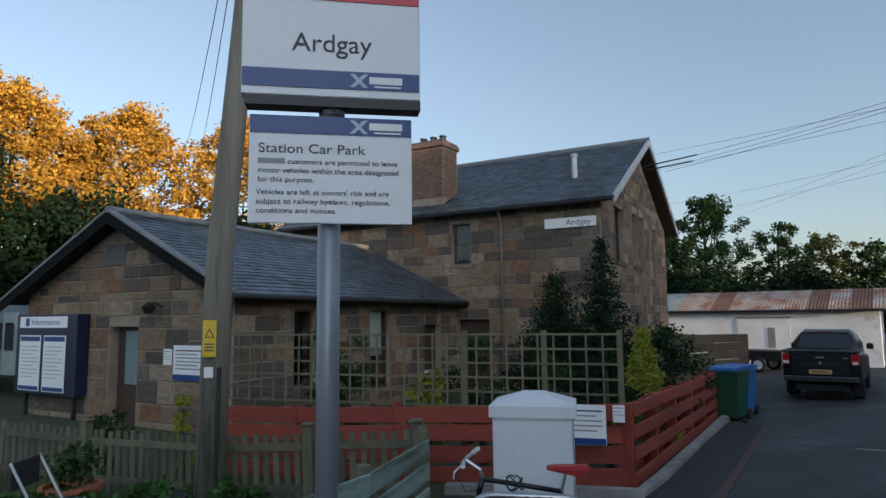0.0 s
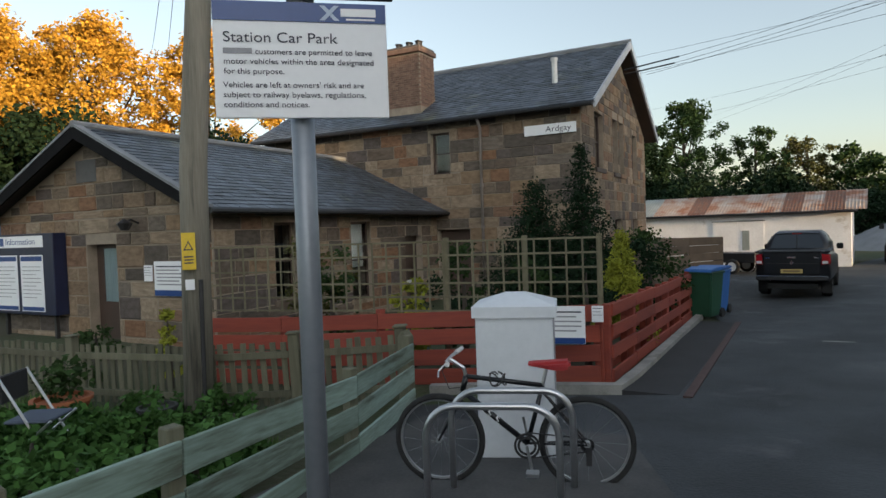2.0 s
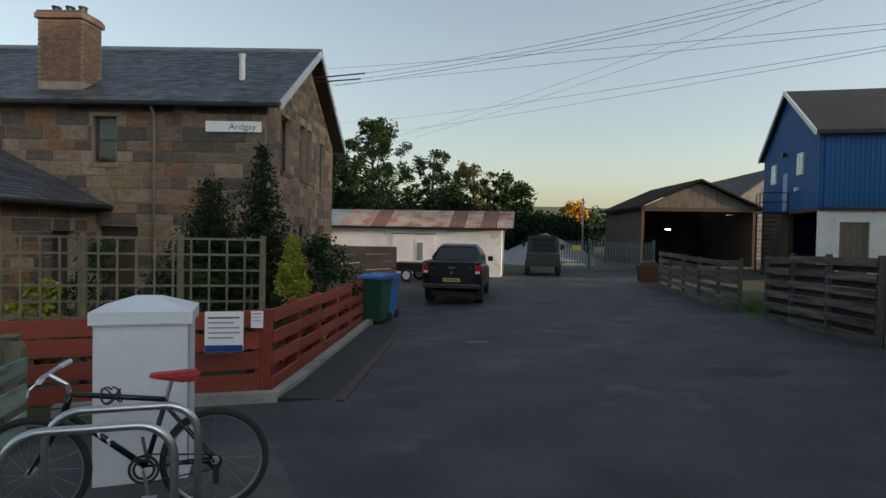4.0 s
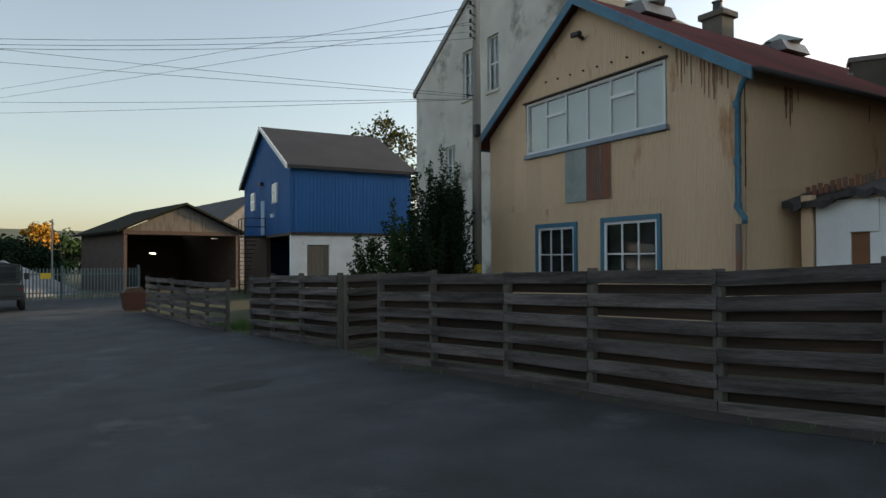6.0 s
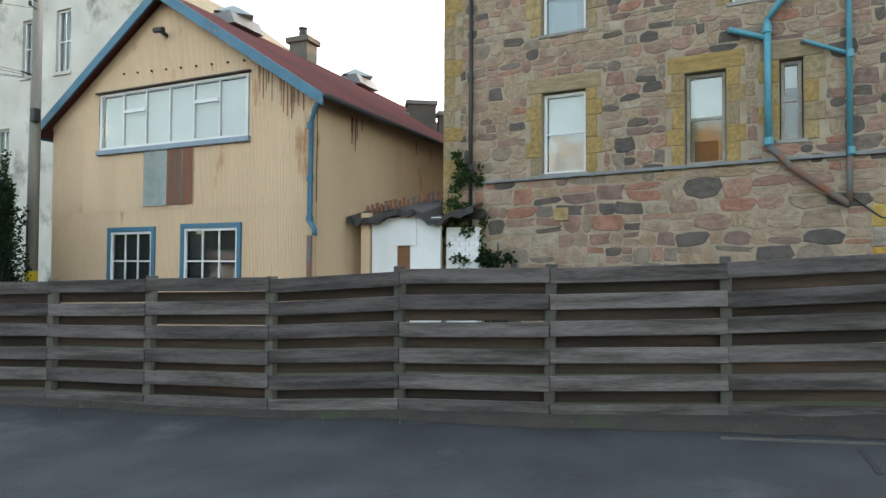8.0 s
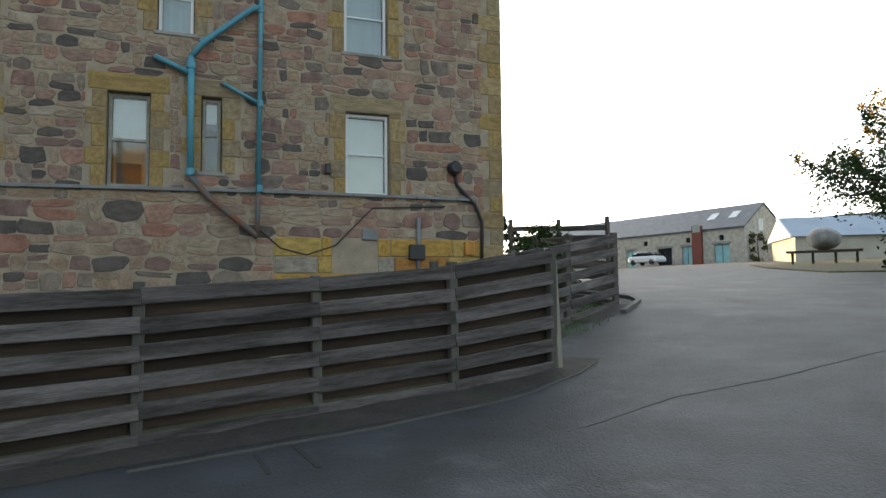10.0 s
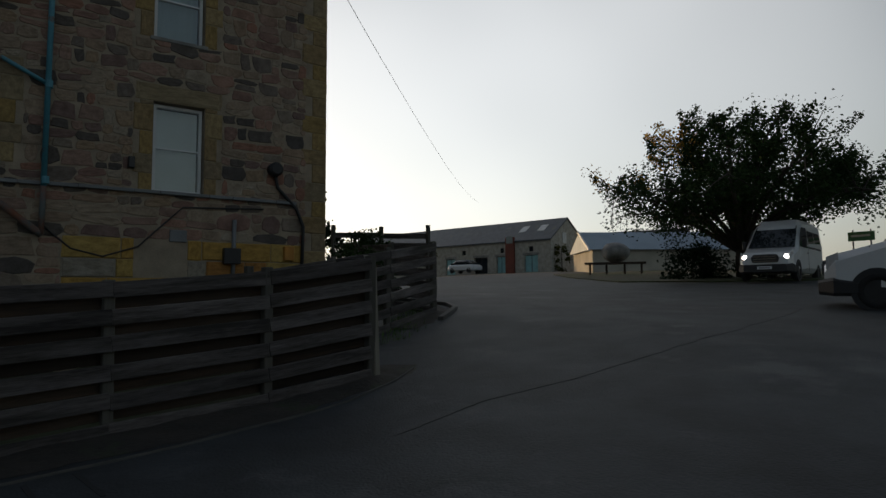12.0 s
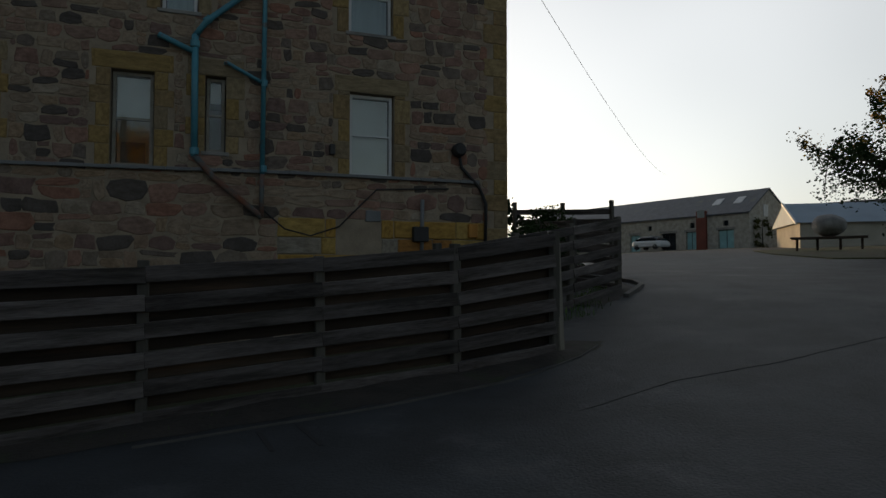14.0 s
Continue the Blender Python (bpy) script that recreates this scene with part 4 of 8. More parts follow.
soil_pipe(stone, [(5.97 + o, -0.12, 5.55), (5.39 + o, -0.1, 5.8), (5.39 + o, 0.05, 5.82)], 0.05, pipe_blue)
soil_pipe(stone, [(6.0 + o, -0.12, 3.68), (6.32 + o, -0.12, 3.3), (7.1 + o, -0.12, 2.66), (7.17 + o, -0.08, 2.6)], 0.055, mat("rusted_pipe", (0.2, 0.075, 0.04), (0.1, 0.12, 0.12), rough=0.8, scale=4), "lower_pipe")
soil_pipe(stone, [(7.21 + o, -0.1, 9.1), (7.2 + o, -0.1, 7.0), (7.18 + o, -0.1, 3.4)], 0.045, pipe_blue, collars=[((7.2 + o, -0.1, z), (0, 0, 1)) for z in (8.2, 6.9, 5.1, 3.5)])
soil_pipe(stone, [(7.18 + o, -0.1, 3.4), (7.17 + o, -0.1, 2.6)], 0.045, MATS["rusted_pipe"], "lower_pipe")
soil_pipe(stone, [(7.16 + o, -0.1, 5.11), (6.54 + o, -0.1, 5.42), (6.5 + o, 0.03, 5.44)], 0.035, pipe_blue)
soil_pipe(stone, [(0.27 + o, -0.08, 9.1), (0.28 + o, -0.08, 1.0)], 0.045, black_paint, "downpipe", collars=[((0.27 + o, -0.08, z), (0, 0, 1)) for z in (7.5, 5.6, 3.7, 1.9)])
soil_pipe(stone, [(7.2 + o, -0.03, 2.75), (7.6 + o, -0.03, 2.4), (8.08 + o, -0.03, 2.28), (8.63 + o, -0.03, 2.47), (9.1 + o, -0.03, 2.95), (9.37 + o, -0.03, 3.22), (10.88 + o, -0.03, 3.3)], 0.014, wire_m, "cable")
soil_pipe(stone, [(11.1 + o, -0.06, 4.02), (11.15 + o, -0.06, 3.75), (11.55 + o, -0.06, 3.35), (11.7 + o, -0.06, 3.0), (11.67 + o, -0.06, 1.6)], 0.035, black_plastic, "conduit")
soil_pipe(stone, [(10.31 + o, -0.05, 3.05), (10.29 + o, -0.05, 1.8)], 0.04, lead, "conduit")
part("vent", bx(B(), 2.12 + o, 2.42 + o, -0.04, 0.02, 2.5, 2.76, 0.01), dressed_m, stone)
part("vent", bx(B(), 9.15 + o, 9.45 + o, -0.04, 0.02, 2.58, 2.8, 0.01), lead, stone)
part("meter_box", bx(B(), 10.1 + o, 10.42 + o, -0.14, 0.0, 2.2, 2.5, 0.01), black_plastic, stone)
part("meter_box", bx(B(), 11.3 + o, 11.5 + o, -0.1, 0.0, 2.3, 2.58, 0.01), mat("orange_box", (0.5, 0.22, 0.03), rough=0.6), stone)
part("outlet", lathe(B(), [(0.14, -0.02), (0.14, -0.18), (0.1, -0.22)], 14, "y", (11.08 + o, 0, 4.1)), black_plastic, stone, "dark round flue outlet")
part("bracket", bx(B(), 8.43 + o, 8.53 + o, -0.12, 0.02, 3.85, 4.05, 0.01), black_paint, stone)

# ---- cream corrugated building ----
cr = thing("corrugated_building", pose(12.0, 15.7, 0, 0, 0, -92.62), "cream corrugated-iron gabled store with blue trim and red roof", "building")
CW, CE, CA, CX = 8.5, 5.2, 8.0, 4.1


def cr_top(x):
    return CE + (CA - CE) * (1 - abs(x - CX) / (CX + 0.02 if x < CX else CW - CX + 0.02))


cr_holes = [(1.8, 6.68, 4.42, 5.88), (2.3, 3.73, 1.0, 2.38), (4.78, 6.39, 1.0, 2.42)]


def corrugated(parent, name, x0, x1, zlo, zhi, top, holes, material, y=0.0, pitch=0.076, amp=0.009, axis="x"):
    V, F = [], []
    k = int(round((x1 - x0) / (pitch / 4)))
    for i in range(k):
        a, b = x0 + (x1 - x0) * i / k, x0 + (x1 - x0) * (i + 1) / k
        ya, yb = (y + amp * math.sin(2 * math.pi * q / pitch) for q in (a, b))
        ta, tb = min(zhi, top(a)), min(zhi, top(b))
        mid = (a + b) / 2
        lo = zlo
        segs = []
        for h in sorted((h for h in holes if h[0] < mid < h[1]), key=lambda q: q[2]):
            if h[2] < max(ta, tb) and h[3] > lo:
                if h[2] > lo:
                    segs.append((lo, lo, h[2], h[2]))
                lo = max(lo, h[3])
        if lo < min(ta, tb):
            segs.append((lo, lo, ta, tb))
        for za, zb, zc, zd in segs:
            o = len(V)
            P = [(a, ya, za), (b, yb, zb), (b, yb, zd), (a, ya, zc)]
            V += [(q[1], q[0], q[2]) if axis == "y" else q for q in P]
            F.append((o, o + 1, o + 2, o + 3))
    if V:
        bm = B()
        vs = [bm.verts.new(p) for p in V]
        for f in F:
            bm.faces.new([vs[q] for q in f])
        bmesh.ops.remove_doubles(bm, verts=bm.verts, dist=0.0005)
        left = set(bm.faces)
        while left:
            grp, todo = set(), [next(iter(left))]
            while todo:
                f = todo.pop()
                if f in left:
                    left.discard(f)
                    grp.add(f)
                    todo += [q for e in f.edges for q in e.link_faces if q in left]
            b2 = B()
            nv = {}
            for f in sorted(grp, key=lambda q: q.index):
                b2.faces.new([nv.setdefault(v, None) or nv.update({v: b2.verts.new(v.co)}) or nv[v] for v in f.verts])
            part(name, b2, material, parent)
        bm.free()


for zi, (za, zb) in enumerate(((0.0, 2.92), (2.88, 5.14), (5.1, 8.2))):
    x = 0.0
    while x < CW - 0.1:
        w = min(1.216, CW - x)
        corrugated(cr, "sheet", x, min(CW, x + w + 0.03), za, zb, cr_top, cr_holes, cream, y=-0.012 * zi + 0.004 * (int(x * 10) % 2))
        x += w
part("wall", bx(B(), 0.03, CW - 0.03, 0.06, 0.12, 0.0, 1.0), room_dark, cr, "near-black backing behind the lower sheets")
DEP = 15.0
for zi, (za, zb) in enumerate(((0.0, 2.92), (2.88, 5.22))):
    y = 0.0
    while y < DEP:
        ob = corrugated(cr, "sheet", y, y + 1.25, za, zb, lambda q: 99, [], cream, y=CW - 0.0 + 0.012 * zi, axis="y")
        y += 1.216
part("wall", bx(B(), 0.0, 0.04, 0.1, DEP, 0, 5.2), cream, cr)
part("wall", bx(B(), 0.0, CW, DEP, DEP + 0.1, 0, 5.2), cream, cr)
part("inner_wall", bx(B(), 0.1, CW - 0.1, 3.0, 3.1, 0, 5.1), room_dark, cr)
part("inner_floor", bx(B(), 0.1, CW - 0.1, 0.15, 3.0, 3.3, 3.4), room_dark, cr)
for s in (-1, 1):
    xe = -0.45 if s < 0 else CW + 0.4
    sl = (CA - CE) / (CX if s < 0 else CW - CX)
    ze = CA + 0.1 - sl * abs(xe - CX)
    bm = B()
    k = 90
    prism(bm, [(CX, CA + 0.06), (xe, ze - 0.04), (xe, ze), (CX, CA + 0.1)], -0.3, DEP + 0.3, "y")
    part("roof", bm, red_roof, cr, "rusty red-painted corrugated roof")
    V, F = [], []
    n = int(DEP / 0.038)
    for i in range(n + 1):
        y = -0.31 + (DEP + 0.6) * i / n
        h = 0.012 * (1 if i % 2 else -1) + 0.018
        V += [(CX, y, CA + 0.1 + h), (xe, y, ze + h)]
    F = [(2 * i, 2 * i + 2, 2 * i + 3, 2 * i + 1) for i in range(n)]
    raw("roof_sheet", V, F, red_roof, cr)
    prism(bm := B(), [(CX, CA + 0.14), (xe - s * 0.02, ze + 0.03), (xe - s * 0.02, ze - 0.22), (CX, CA - 0.13)], -0.36, -0.315, "y")
    part("bargeboard", bm, trim_blue, cr, "blue-painted bargeboard")
    soil_pipe(cr, [(xe + s * 0.05, -0.3, ze - 0.03), (xe + s * 0.05, DEP + 0.3, ze - 0.05)], 0.06, trim_blue if s < 0 else dark_roof, "gutter")
# pale backing covers both the blinds and the bright sky reflected in the panes
w = window_unit(cr, 1.83, 6.65, 4.45, 5.86, -0.03, white_paint, 6, 1, 0.06, 0.08, name="window", label="long white-framed window of six lights", back=(blind_m, 0.97))
for i in (1, 4):
    xa = 1.89 + 4.7 * i / 6
    part("casement", bx(B(), xa + 0.02, xa + 4.7 / 6 - 0.02, -0.045, -0.005, 5.32, 5.4), white_paint, w)
part("sill", bx(B(), 1.76, 6.72, -0.1, 0.02, 4.32, 4.44, 0.01), mat("blue_grey_trim", (0.24, 0.3, 0.36), rough=0.6, scale=3), w, "blue-grey sill board")
part("hood", bx(B(), 1.74, 6.74, -0.12, 0.02, 5.87, 5.91, 0.01), dark_wood, w)
for a, b, wt in ((2.3, 3.73, 2.38), (4.78, 6.39, 2.42)):
    # near-black sheet behind these panes paints in the unlit room
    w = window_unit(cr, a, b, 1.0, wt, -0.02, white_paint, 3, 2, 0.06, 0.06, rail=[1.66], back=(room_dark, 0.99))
    for q in ((a - 0.1, a, 1.0, wt), (b, b + 0.1, 1.0, wt), (a - 0.1, b + 0.1, wt, wt + 0.11)):
        part("surround", bx(B(), q[0], q[1], -0.05, 0.03, q[2], q[3]), trim_blue, w)
corrugated(cr, "patch_sheet", 3.43, 4.22, 2.98, 4.36, lambda q: 9, [], galv, y=-0.05)
corrugated(cr, "patch_sheet", 4.22, 5.03, 3.0, 4.35, lambda q: 9, [], rust, y=-0.055)
soil_pipe(cr, [(CW + 0.3, -0.22, 5.08), (CW + 0.02, -0.12, 4.85), (CW - 0.08, -0.1, 4.6), (CW - 0.1, -0.1, 2.5), (CW + 0.05, -0.12, 2.32), (CW + 0.05, -0.12, 2.2)], 0.055, trim_blue, "downpipe", collars=[((CW - 0.1, -0.1, z), (0, 0, 1)) for z in (4.5, 3.4, 2.55)])
soil_pipe(cr, [(CW - 0.1, -0.1, 2.2), (CW - 0.1, -0.1, 0.2)], 0.055, MATS["rusted_pipe"], "lower_pipe")
lm = part("gable_lamp", tube(B(), [(4.12, 0.02, 7.05), (4.12, -0.25, 7.12)], 0.05, 8), black_paint, cr)
part("cap", tube(B(), [(4.0, -0.28, 7.12), (4.28, -0.28, 7.1)], 0.07, 8), black_paint, lm)
for i in range(9):
    part("bolt", lathe(B(), [(0.03, 0), (0.02, -0.04)], 6, "y", (2.7 + i * 0.48, -0.04, 6.3 - 0.02 * i)), black_paint, cr)
for y0, s in ((2.2, 1.15), (8.3, 1.25)):
    v = thing("roof_ventilator", cr.matrix_world @ pose(CX, y0, CA - 0.1), "small galvanised pyramid roof ventilator", "roof vent")
    bm = B()
    prism(bm, [(-0.5 * s, 0), (0.5 * s, 0), (0.35 * s, 0.35), (-0.35 * s, 0.35)], -0.5 * s, 0.5 * s, "y")
    part("base", bm, lead, v)
    bm = B()
    lathe(bm, [(0.62 * s, 0.35), (0.05, 0.72)], 4, "z")
    part("cap", bm, galv, v)

rnd = random.Random(19)
for i in range(16):
    q = 1.2 + 0.42 * rnd.random() if i < 7 else rnd.uniform(0.2, 11)
    part("rust_run", bx(B(), CW + 0.024, CW + 0.026, q, q + rnd.uniform(0.02, 0.05), 4.95 - rnd.uniform(0.15, 0.75), 4.98), rust, cr)
for i in range(18):
    q = rnd.uniform(6.9, 8.35)
    part("rust_run", bx(B(), q, q + rnd.uniform(0.012, 0.03), -0.040, -0.037, cr_top(q) - 0.35 - rnd.uniform(0.1, 0.6), cr_top(q) - 0.2), rust, cr)

# lean-to beside the corner
lt = thing("lean_to", pose(12.75, 6.7, 0, 0, 0, -91), "ramshackle white lean-to with a sagging dark roof", "lean-to")
part("wall", holed_wall(B(), 0.2, 1.85, -0.2, 2.62, 0, 0.06, [(0.82, 1.14, -0.2, 2.02)]), white_paint, lt)
part("door_panel", bx(B(), 0.82, 1.14, 0.03, 0.055, -0.2, 2.0), mat("brown_board", (0.2, 0.09, 0.04), rough=0.8, scale=3), lt)
part("panel", bx(B(), 0.74, 1.3, -0.03, -0.001, 2.02, 2.6), white_paint, lt)
part("corner_post", bx(B(), -0.06, 0.16, -0.05, 0.1, -0.2, 2.75, 0.01), cream, lt)
part("gap_board", bx(B(), 0.16, 0.2, 0.05, 0.1, -0.2, 2.6), dark_wood, lt)
part("wall", bx(B(), 1.9, 2.6, 0.2, 0.3, -0.2, 2.4), whitewash, lt)
bme2 = bpy.data.meshes.new("block")
bm = bx(B(), -0.1, 0.1, -0.02, 0.02, -0.05, 0.05)
bm.to_mesh(bme2)
bm.free()
bme2.materials.append(whitewash)
for i in range(3):
    for k in range(14):
        ob = new("block", bme2)
        ob.parent, ob.location = lt, (2.03 + i * 0.22 + (0.08 if k % 2 else 0), 0.19, 0.8 + k * 0.112)
rnd = random.Random(5)
V, F = [], []
for i in range(25):
    x = -0.35 + i * 0.125
    sag = 2.66 + 0.1 * x / 3 - 0.06 * math.sin(i * 0.4) + rnd.uniform(-0.04, 0.04) - (0.12 if 15 < i < 19 else 0)
    fr = -0.22 + rnd.uniform(-0.06, 0.06)
    V += [(x, fr, sag), (x, 1.6, sag + 0.42), (x, fr, sag - 0.09 - rnd.uniform(0, 0.07)), (x, 1.6, sag + 0.3)]
for i in range(24):
    o = 4 * i
    F += [(o, o + 4, o + 5, o + 1), (o, o + 4, o + 6, o + 2), (o + 2, o + 6, o + 7, o + 3)]
raw("roof", V, F, dark_roof, lt, "torn sagging felt roof")
for i in range(24):
    part("flashing", bx(B(), -0.3 + i * 0.1, -0.22 + i * 0.1, 0.6 + i * 0.035, 0.62 + i * 0.035, 2.78 + 0.02 * i, 2.98 + 0.02 * i + rnd.uniform(-0.03, 0.04)), rust, lt)
part("side_wall", bx(B(), 2.5, 2.6, 0.3, 2.0, -0.2, 2.4), whitewash, lt)

# ---- roughcast mill behind ----
wh = thing("roughcast_building", pose(15.5, 25.95, 0, 0, 0, -92), "tall weathered white roughcast gable with sash windows", "building")
wm_w = 11.8
w_holes = [(2.6, 3.4, 4.72, 6.4)]
w_top = [(4.0, 4.8, 8.15, 10.15), (5.78, 6.52, 8.1, 10.25)]
WE, WA, WC = 9.3, 13.1, 6.0
part("wall", holed_wall(B(), 0, wm_w, -0.5, 8.0, 0, 0.5, w_holes), roughcast, wh)
part("wall", holed_wall(B(), 3.6, 6.9, 8.0, 10.4, 0, 0.5, w_top), roughcast, wh)
part("gable", prism(B(), [(0, 8.0), (3.6, 8.0), (3.6, WE + (WA - WE) * 3.6 / WC), (0, WE)], 0.0, 0.5, "y"), roughcast, wh)
part("gable", prism(B(), [(6.9, 8.0), (wm_w, 8.0), (wm_w, WE - 0.3), (6.9, WA - 0.55)], 0.0, 0.5, "y"), roughcast, wh)
part("gable", prism(B(), [(3.6, 10.4), (6.9, 10.4), (6.9, WA - 0.55), (WC, WA), (3.6, WE + (WA - WE) * 3.6 / WC)], 0.0, 0.5, "y"), roughcast, wh)
part("wall", bx(B(), 0, 0.5, 0.5, 9, -0.5, WE), roughcast, wh)
part("wall", bx(B(), wm_w - 0.5, wm_w, 0.5, 9, -0.5, WE - 0.3), roughcast, wh)
part("inner_wall", bx(B(), 0.5, wm_w - 0.5, 2.5, 2.6, -0.5, WE - 0.3), room_dark, wh)
part("inner_wall", prism(B(), [(0.4, 8.9), (wm_w - 0.4, 8.9), (WC, WA - 0.2)], 2.5, 2.6, "y"), room_dark, wh)
part("gable", prism(B(), [(0, -0.5), (wm_w, -0.5), (wm_w, WE - 0.3), (WC, WA - 0.1), (0, WE)], 8.5, 9.0, "y"), roughcast, wh)
part("chimney", bx(B(), WC - 0.9, WC + 0.7, 0.0, 0.9, WA - 0.3, WA + 2.0, 0.02), roughcast, wh)
for s in (-1, 1):
    xe, ze = (-0.2, WE - 0.1) if s < 0 else (wm_w + 0.2, WE - 0.4)
    part("roof", prism(B(), [(WC, WA - 0.12), (xe, ze - 0.25), (xe, ze), (WC, WA + 0.1)], 0.42, 9.2, "y"), mat("mossy_slate", (0.13, 0.125, 0.08), (0.09, 0.09, 0.07), rough=0.9, scale=1.5) if s < 0 else MATS["mossy_slate"], wh)
    part("skew", prism(B(), [(WC, WA + 0.3), (xe, ze + 0.2), (xe, ze - 0.05), (WC, WA + 0.05)], -0.08, 0.4, "y"), concrete, wh, "stone skew along the gable")
for a, b, c, d in w_holes + w_top:
    window_unit(wh, a, b, c, d, 0.1, white_paint, 2, 2, 0.07, 0.08, sill=(-0.06, 0.12, roughcast))

dish = thing("satellite_dish", wh.matrix_world @ pose(2.95, -0.45, 4.35, 12, 0, 20), "grey satellite dish on the roughcast wall", "satellite dish")
part("bowl", lathe(B(), [(0.02, 0.1), (0.2, 0.06), (0.36, -0.02), (0.37, -0.02), (0.2, 0.08), (0.02, 0.12)], 20, "y"), mat("dish_grey", (0.2, 0.21, 0.22), rough=0.6, scale=3), dish, smooth=True)
part("feed_arm", tube(B(), [(0, 0.05, -0.3), (0, -0.3, -0.32), (0, -0.38, -0.1)], 0.012, 5), black_plastic, dish)
part("bracket", tube(B(), [(0, 0.1, 0), (0, 0.5, -0.12)], 0.025, 6), galv_post, dish)

# ---- blue building ----
K = 0.81
bl = thing("blue_building", pose(11.62, 32.2, 0, 0, 0, -4.6), "bright blue clad two-storey gabled building on a white base", "building")
BE, BA, BB_, BWD, BL = 6.45, 8.1, 3.0, 11.6, 6.9
part("wall", bx(B(), 0, BL, 0, 0.2, BB_, BE), blue_clad, bl)
bm = B()
for i in range(34):
    bx(bm, i * 0.2 + 0.02, i * 0.2 + 0.1, -0.02, 0.0, BB_, BE)
part("cladding_ribs", bm, blue_clad, bl)
bm = B()
prism(bm, [(0, BB_), (BWD, BB_), (BWD, BE), (BWD / 2, BA + 1.2), (0, BE)], 0.0, 0.2, "x")
part("gable", bm, blue_clad, bl)
bm = B()
for i in range(58):
    y = i * 0.2 + 0.05
    t = BE + (BA + 1.2 - BE) * (1 - abs(y - BWD / 2) / (BWD / 2))
    bx(bm, -0.02, 0.0, y, y + 0.08, BB_, t)
part("cladding_ribs", bm, blue_clad, bl)
part("wall", bx(B(), 0, BL, BWD - 0.2, BWD, -0.6, BE), blue_clad, bl)
part("wall", bx(B(), BL - 0.2, BL, 0.2, BWD - 0.2, -0.6, BB_), blue_clad, bl)
part("gable", prism(B(), [(0.2, BB_), (BWD - 0.2, BB_), (BWD - 0.2, BE), (BWD / 2, BA + 1.15), (0.2, BE)], BL - 0.2, BL, "x"), blue_clad, bl)
part("upper_floor", bx(B(), 0.02, BL, 0.02, BWD, BB_ - 0.15, BB_ - 0.002), dark_wood, bl)
part("base_wall", holed_wall(B(), 0.05, BL, -0.6, BB_ - 0.15, 0.1, 0.4, [(0.9, 2.1, 0.0, 2.35)]), whitewash, bl, "whitewashed blockwork base")
part("door", bx(B(), 0.92, 2.08, 0.2, 0.26, -0.1, 2.33), mat("grey_brown_boards", (0.2, 0.17, 0.13), rough=0.9, scale=3, stretch=(6, 1, 0.4)), bl)
for i in range(5):
    part("board", bx(B(), 0.94 + i * 0.23, 1.15 + i * 0.23, 0.17, 0.2, 0.0, 2.3), MATS["grey_brown_boards"], bl)
part("base_wall", bx(B(), 0.05, 0.3, 5.5, BWD, -0.6, BB_ - 0.15), dark_wood, bl)
for s, (ya, yb) in (("near", (-0.3, BWD / 2)), ("far", (BWD + 0.3, BWD / 2))):
    sl = (BA + 1.2 - BE) / (BWD / 2)
    part("roof", prism(B(), [(ya, BE - 0.3 * sl), (yb, BA + 1.22), (yb, BA + 1.4), (ya, BE - 0.3 * sl + 0.18)], -0.25, BL + 0.3, "x"), dark_roof, bl)
    part("verge", prism(B(), [(ya, BE - 0.3 * sl - 0.05), (yb, BA + 1.18), (yb, BA + 1.42), (ya, BE - 0.3 * sl + 0.2)], -0.33, -0.252, "x"), white_paint, bl, "white verge trim")
for y, z in ((2.6, 4.75), (8.2, 4.7)):
    w = part("window", bx(B(), -0.07, -0.0, y, y + 1.15, z, z + 1.1), white_paint, bl)
    for i in range(2):
        for k in range(2):
            part("pane", bx(B(), -0.085, -0.072, y + 0.08 + i * 0.52, y + 0.52 + i * 0.52, z + 0.08 + k * 0.5, z + 0.52 + k * 0.5), mat("bright_pane", (0.5, 0.55, 0.6), rough=0.1) if i + k == 0 and y < 3 else MATS["bright_pane"], w)
part("door", bx(B(), -0.06, 0.0, 5.6, 6.5, BB_ + 0.05, 5.1), mat("pale_blue_door", (0.25, 0.38, 0.55), rough=0.6), bl)
part("floodlight", bx(B(), -0.25, -0.02, 5.9, 6.3, 6.0, 6.2, 0.02), black_paint, bl)
part("floodlight", bx(B(), -0.2, -0.02, 3.3, 3.6, 3.95, 4.15, 0.02), sign_white, bl)
st = thing("fire_escape", bl.matrix_world @ pose(-1.3, 5.2, 0), "dark steel stair and landing on the blue gable", "stair")
part("landing", bx(B(), 0, 1.25, 0, 1.8, 2.9, 2.98), black_paint, st)
for x, y in ((0.03, 0.03), (1.2, 0.03), (0.03, 1.77), (0.03, 0.9)):
    part("post", tube(B(), [(x, y, 2.9), (x, y, 4.0)], 0.03, 6), black_paint, st)
for z in (3.5, 4.0):
    part("rail", tube(B(), [(1.2, 0.03, z), (0.03, 0.03, z), (0.03, 1.77, z)], 0.025, 6), black_paint, st)
for x, y in ((0.05, 0.05), (0.05, 1.75)):
    part("leg", tube(B(), [(x, y, -0.4), (x, y, 2.9)], 0.05, 6), black_paint, st)
for i in range(12):
    part("tread", bx(B(), 0.1, 1.1, 1.8 + i * 0.26, 2.03 + i * 0.26, 2.7 - i * 0.25, 2.74 - i * 0.25), black_paint, st)

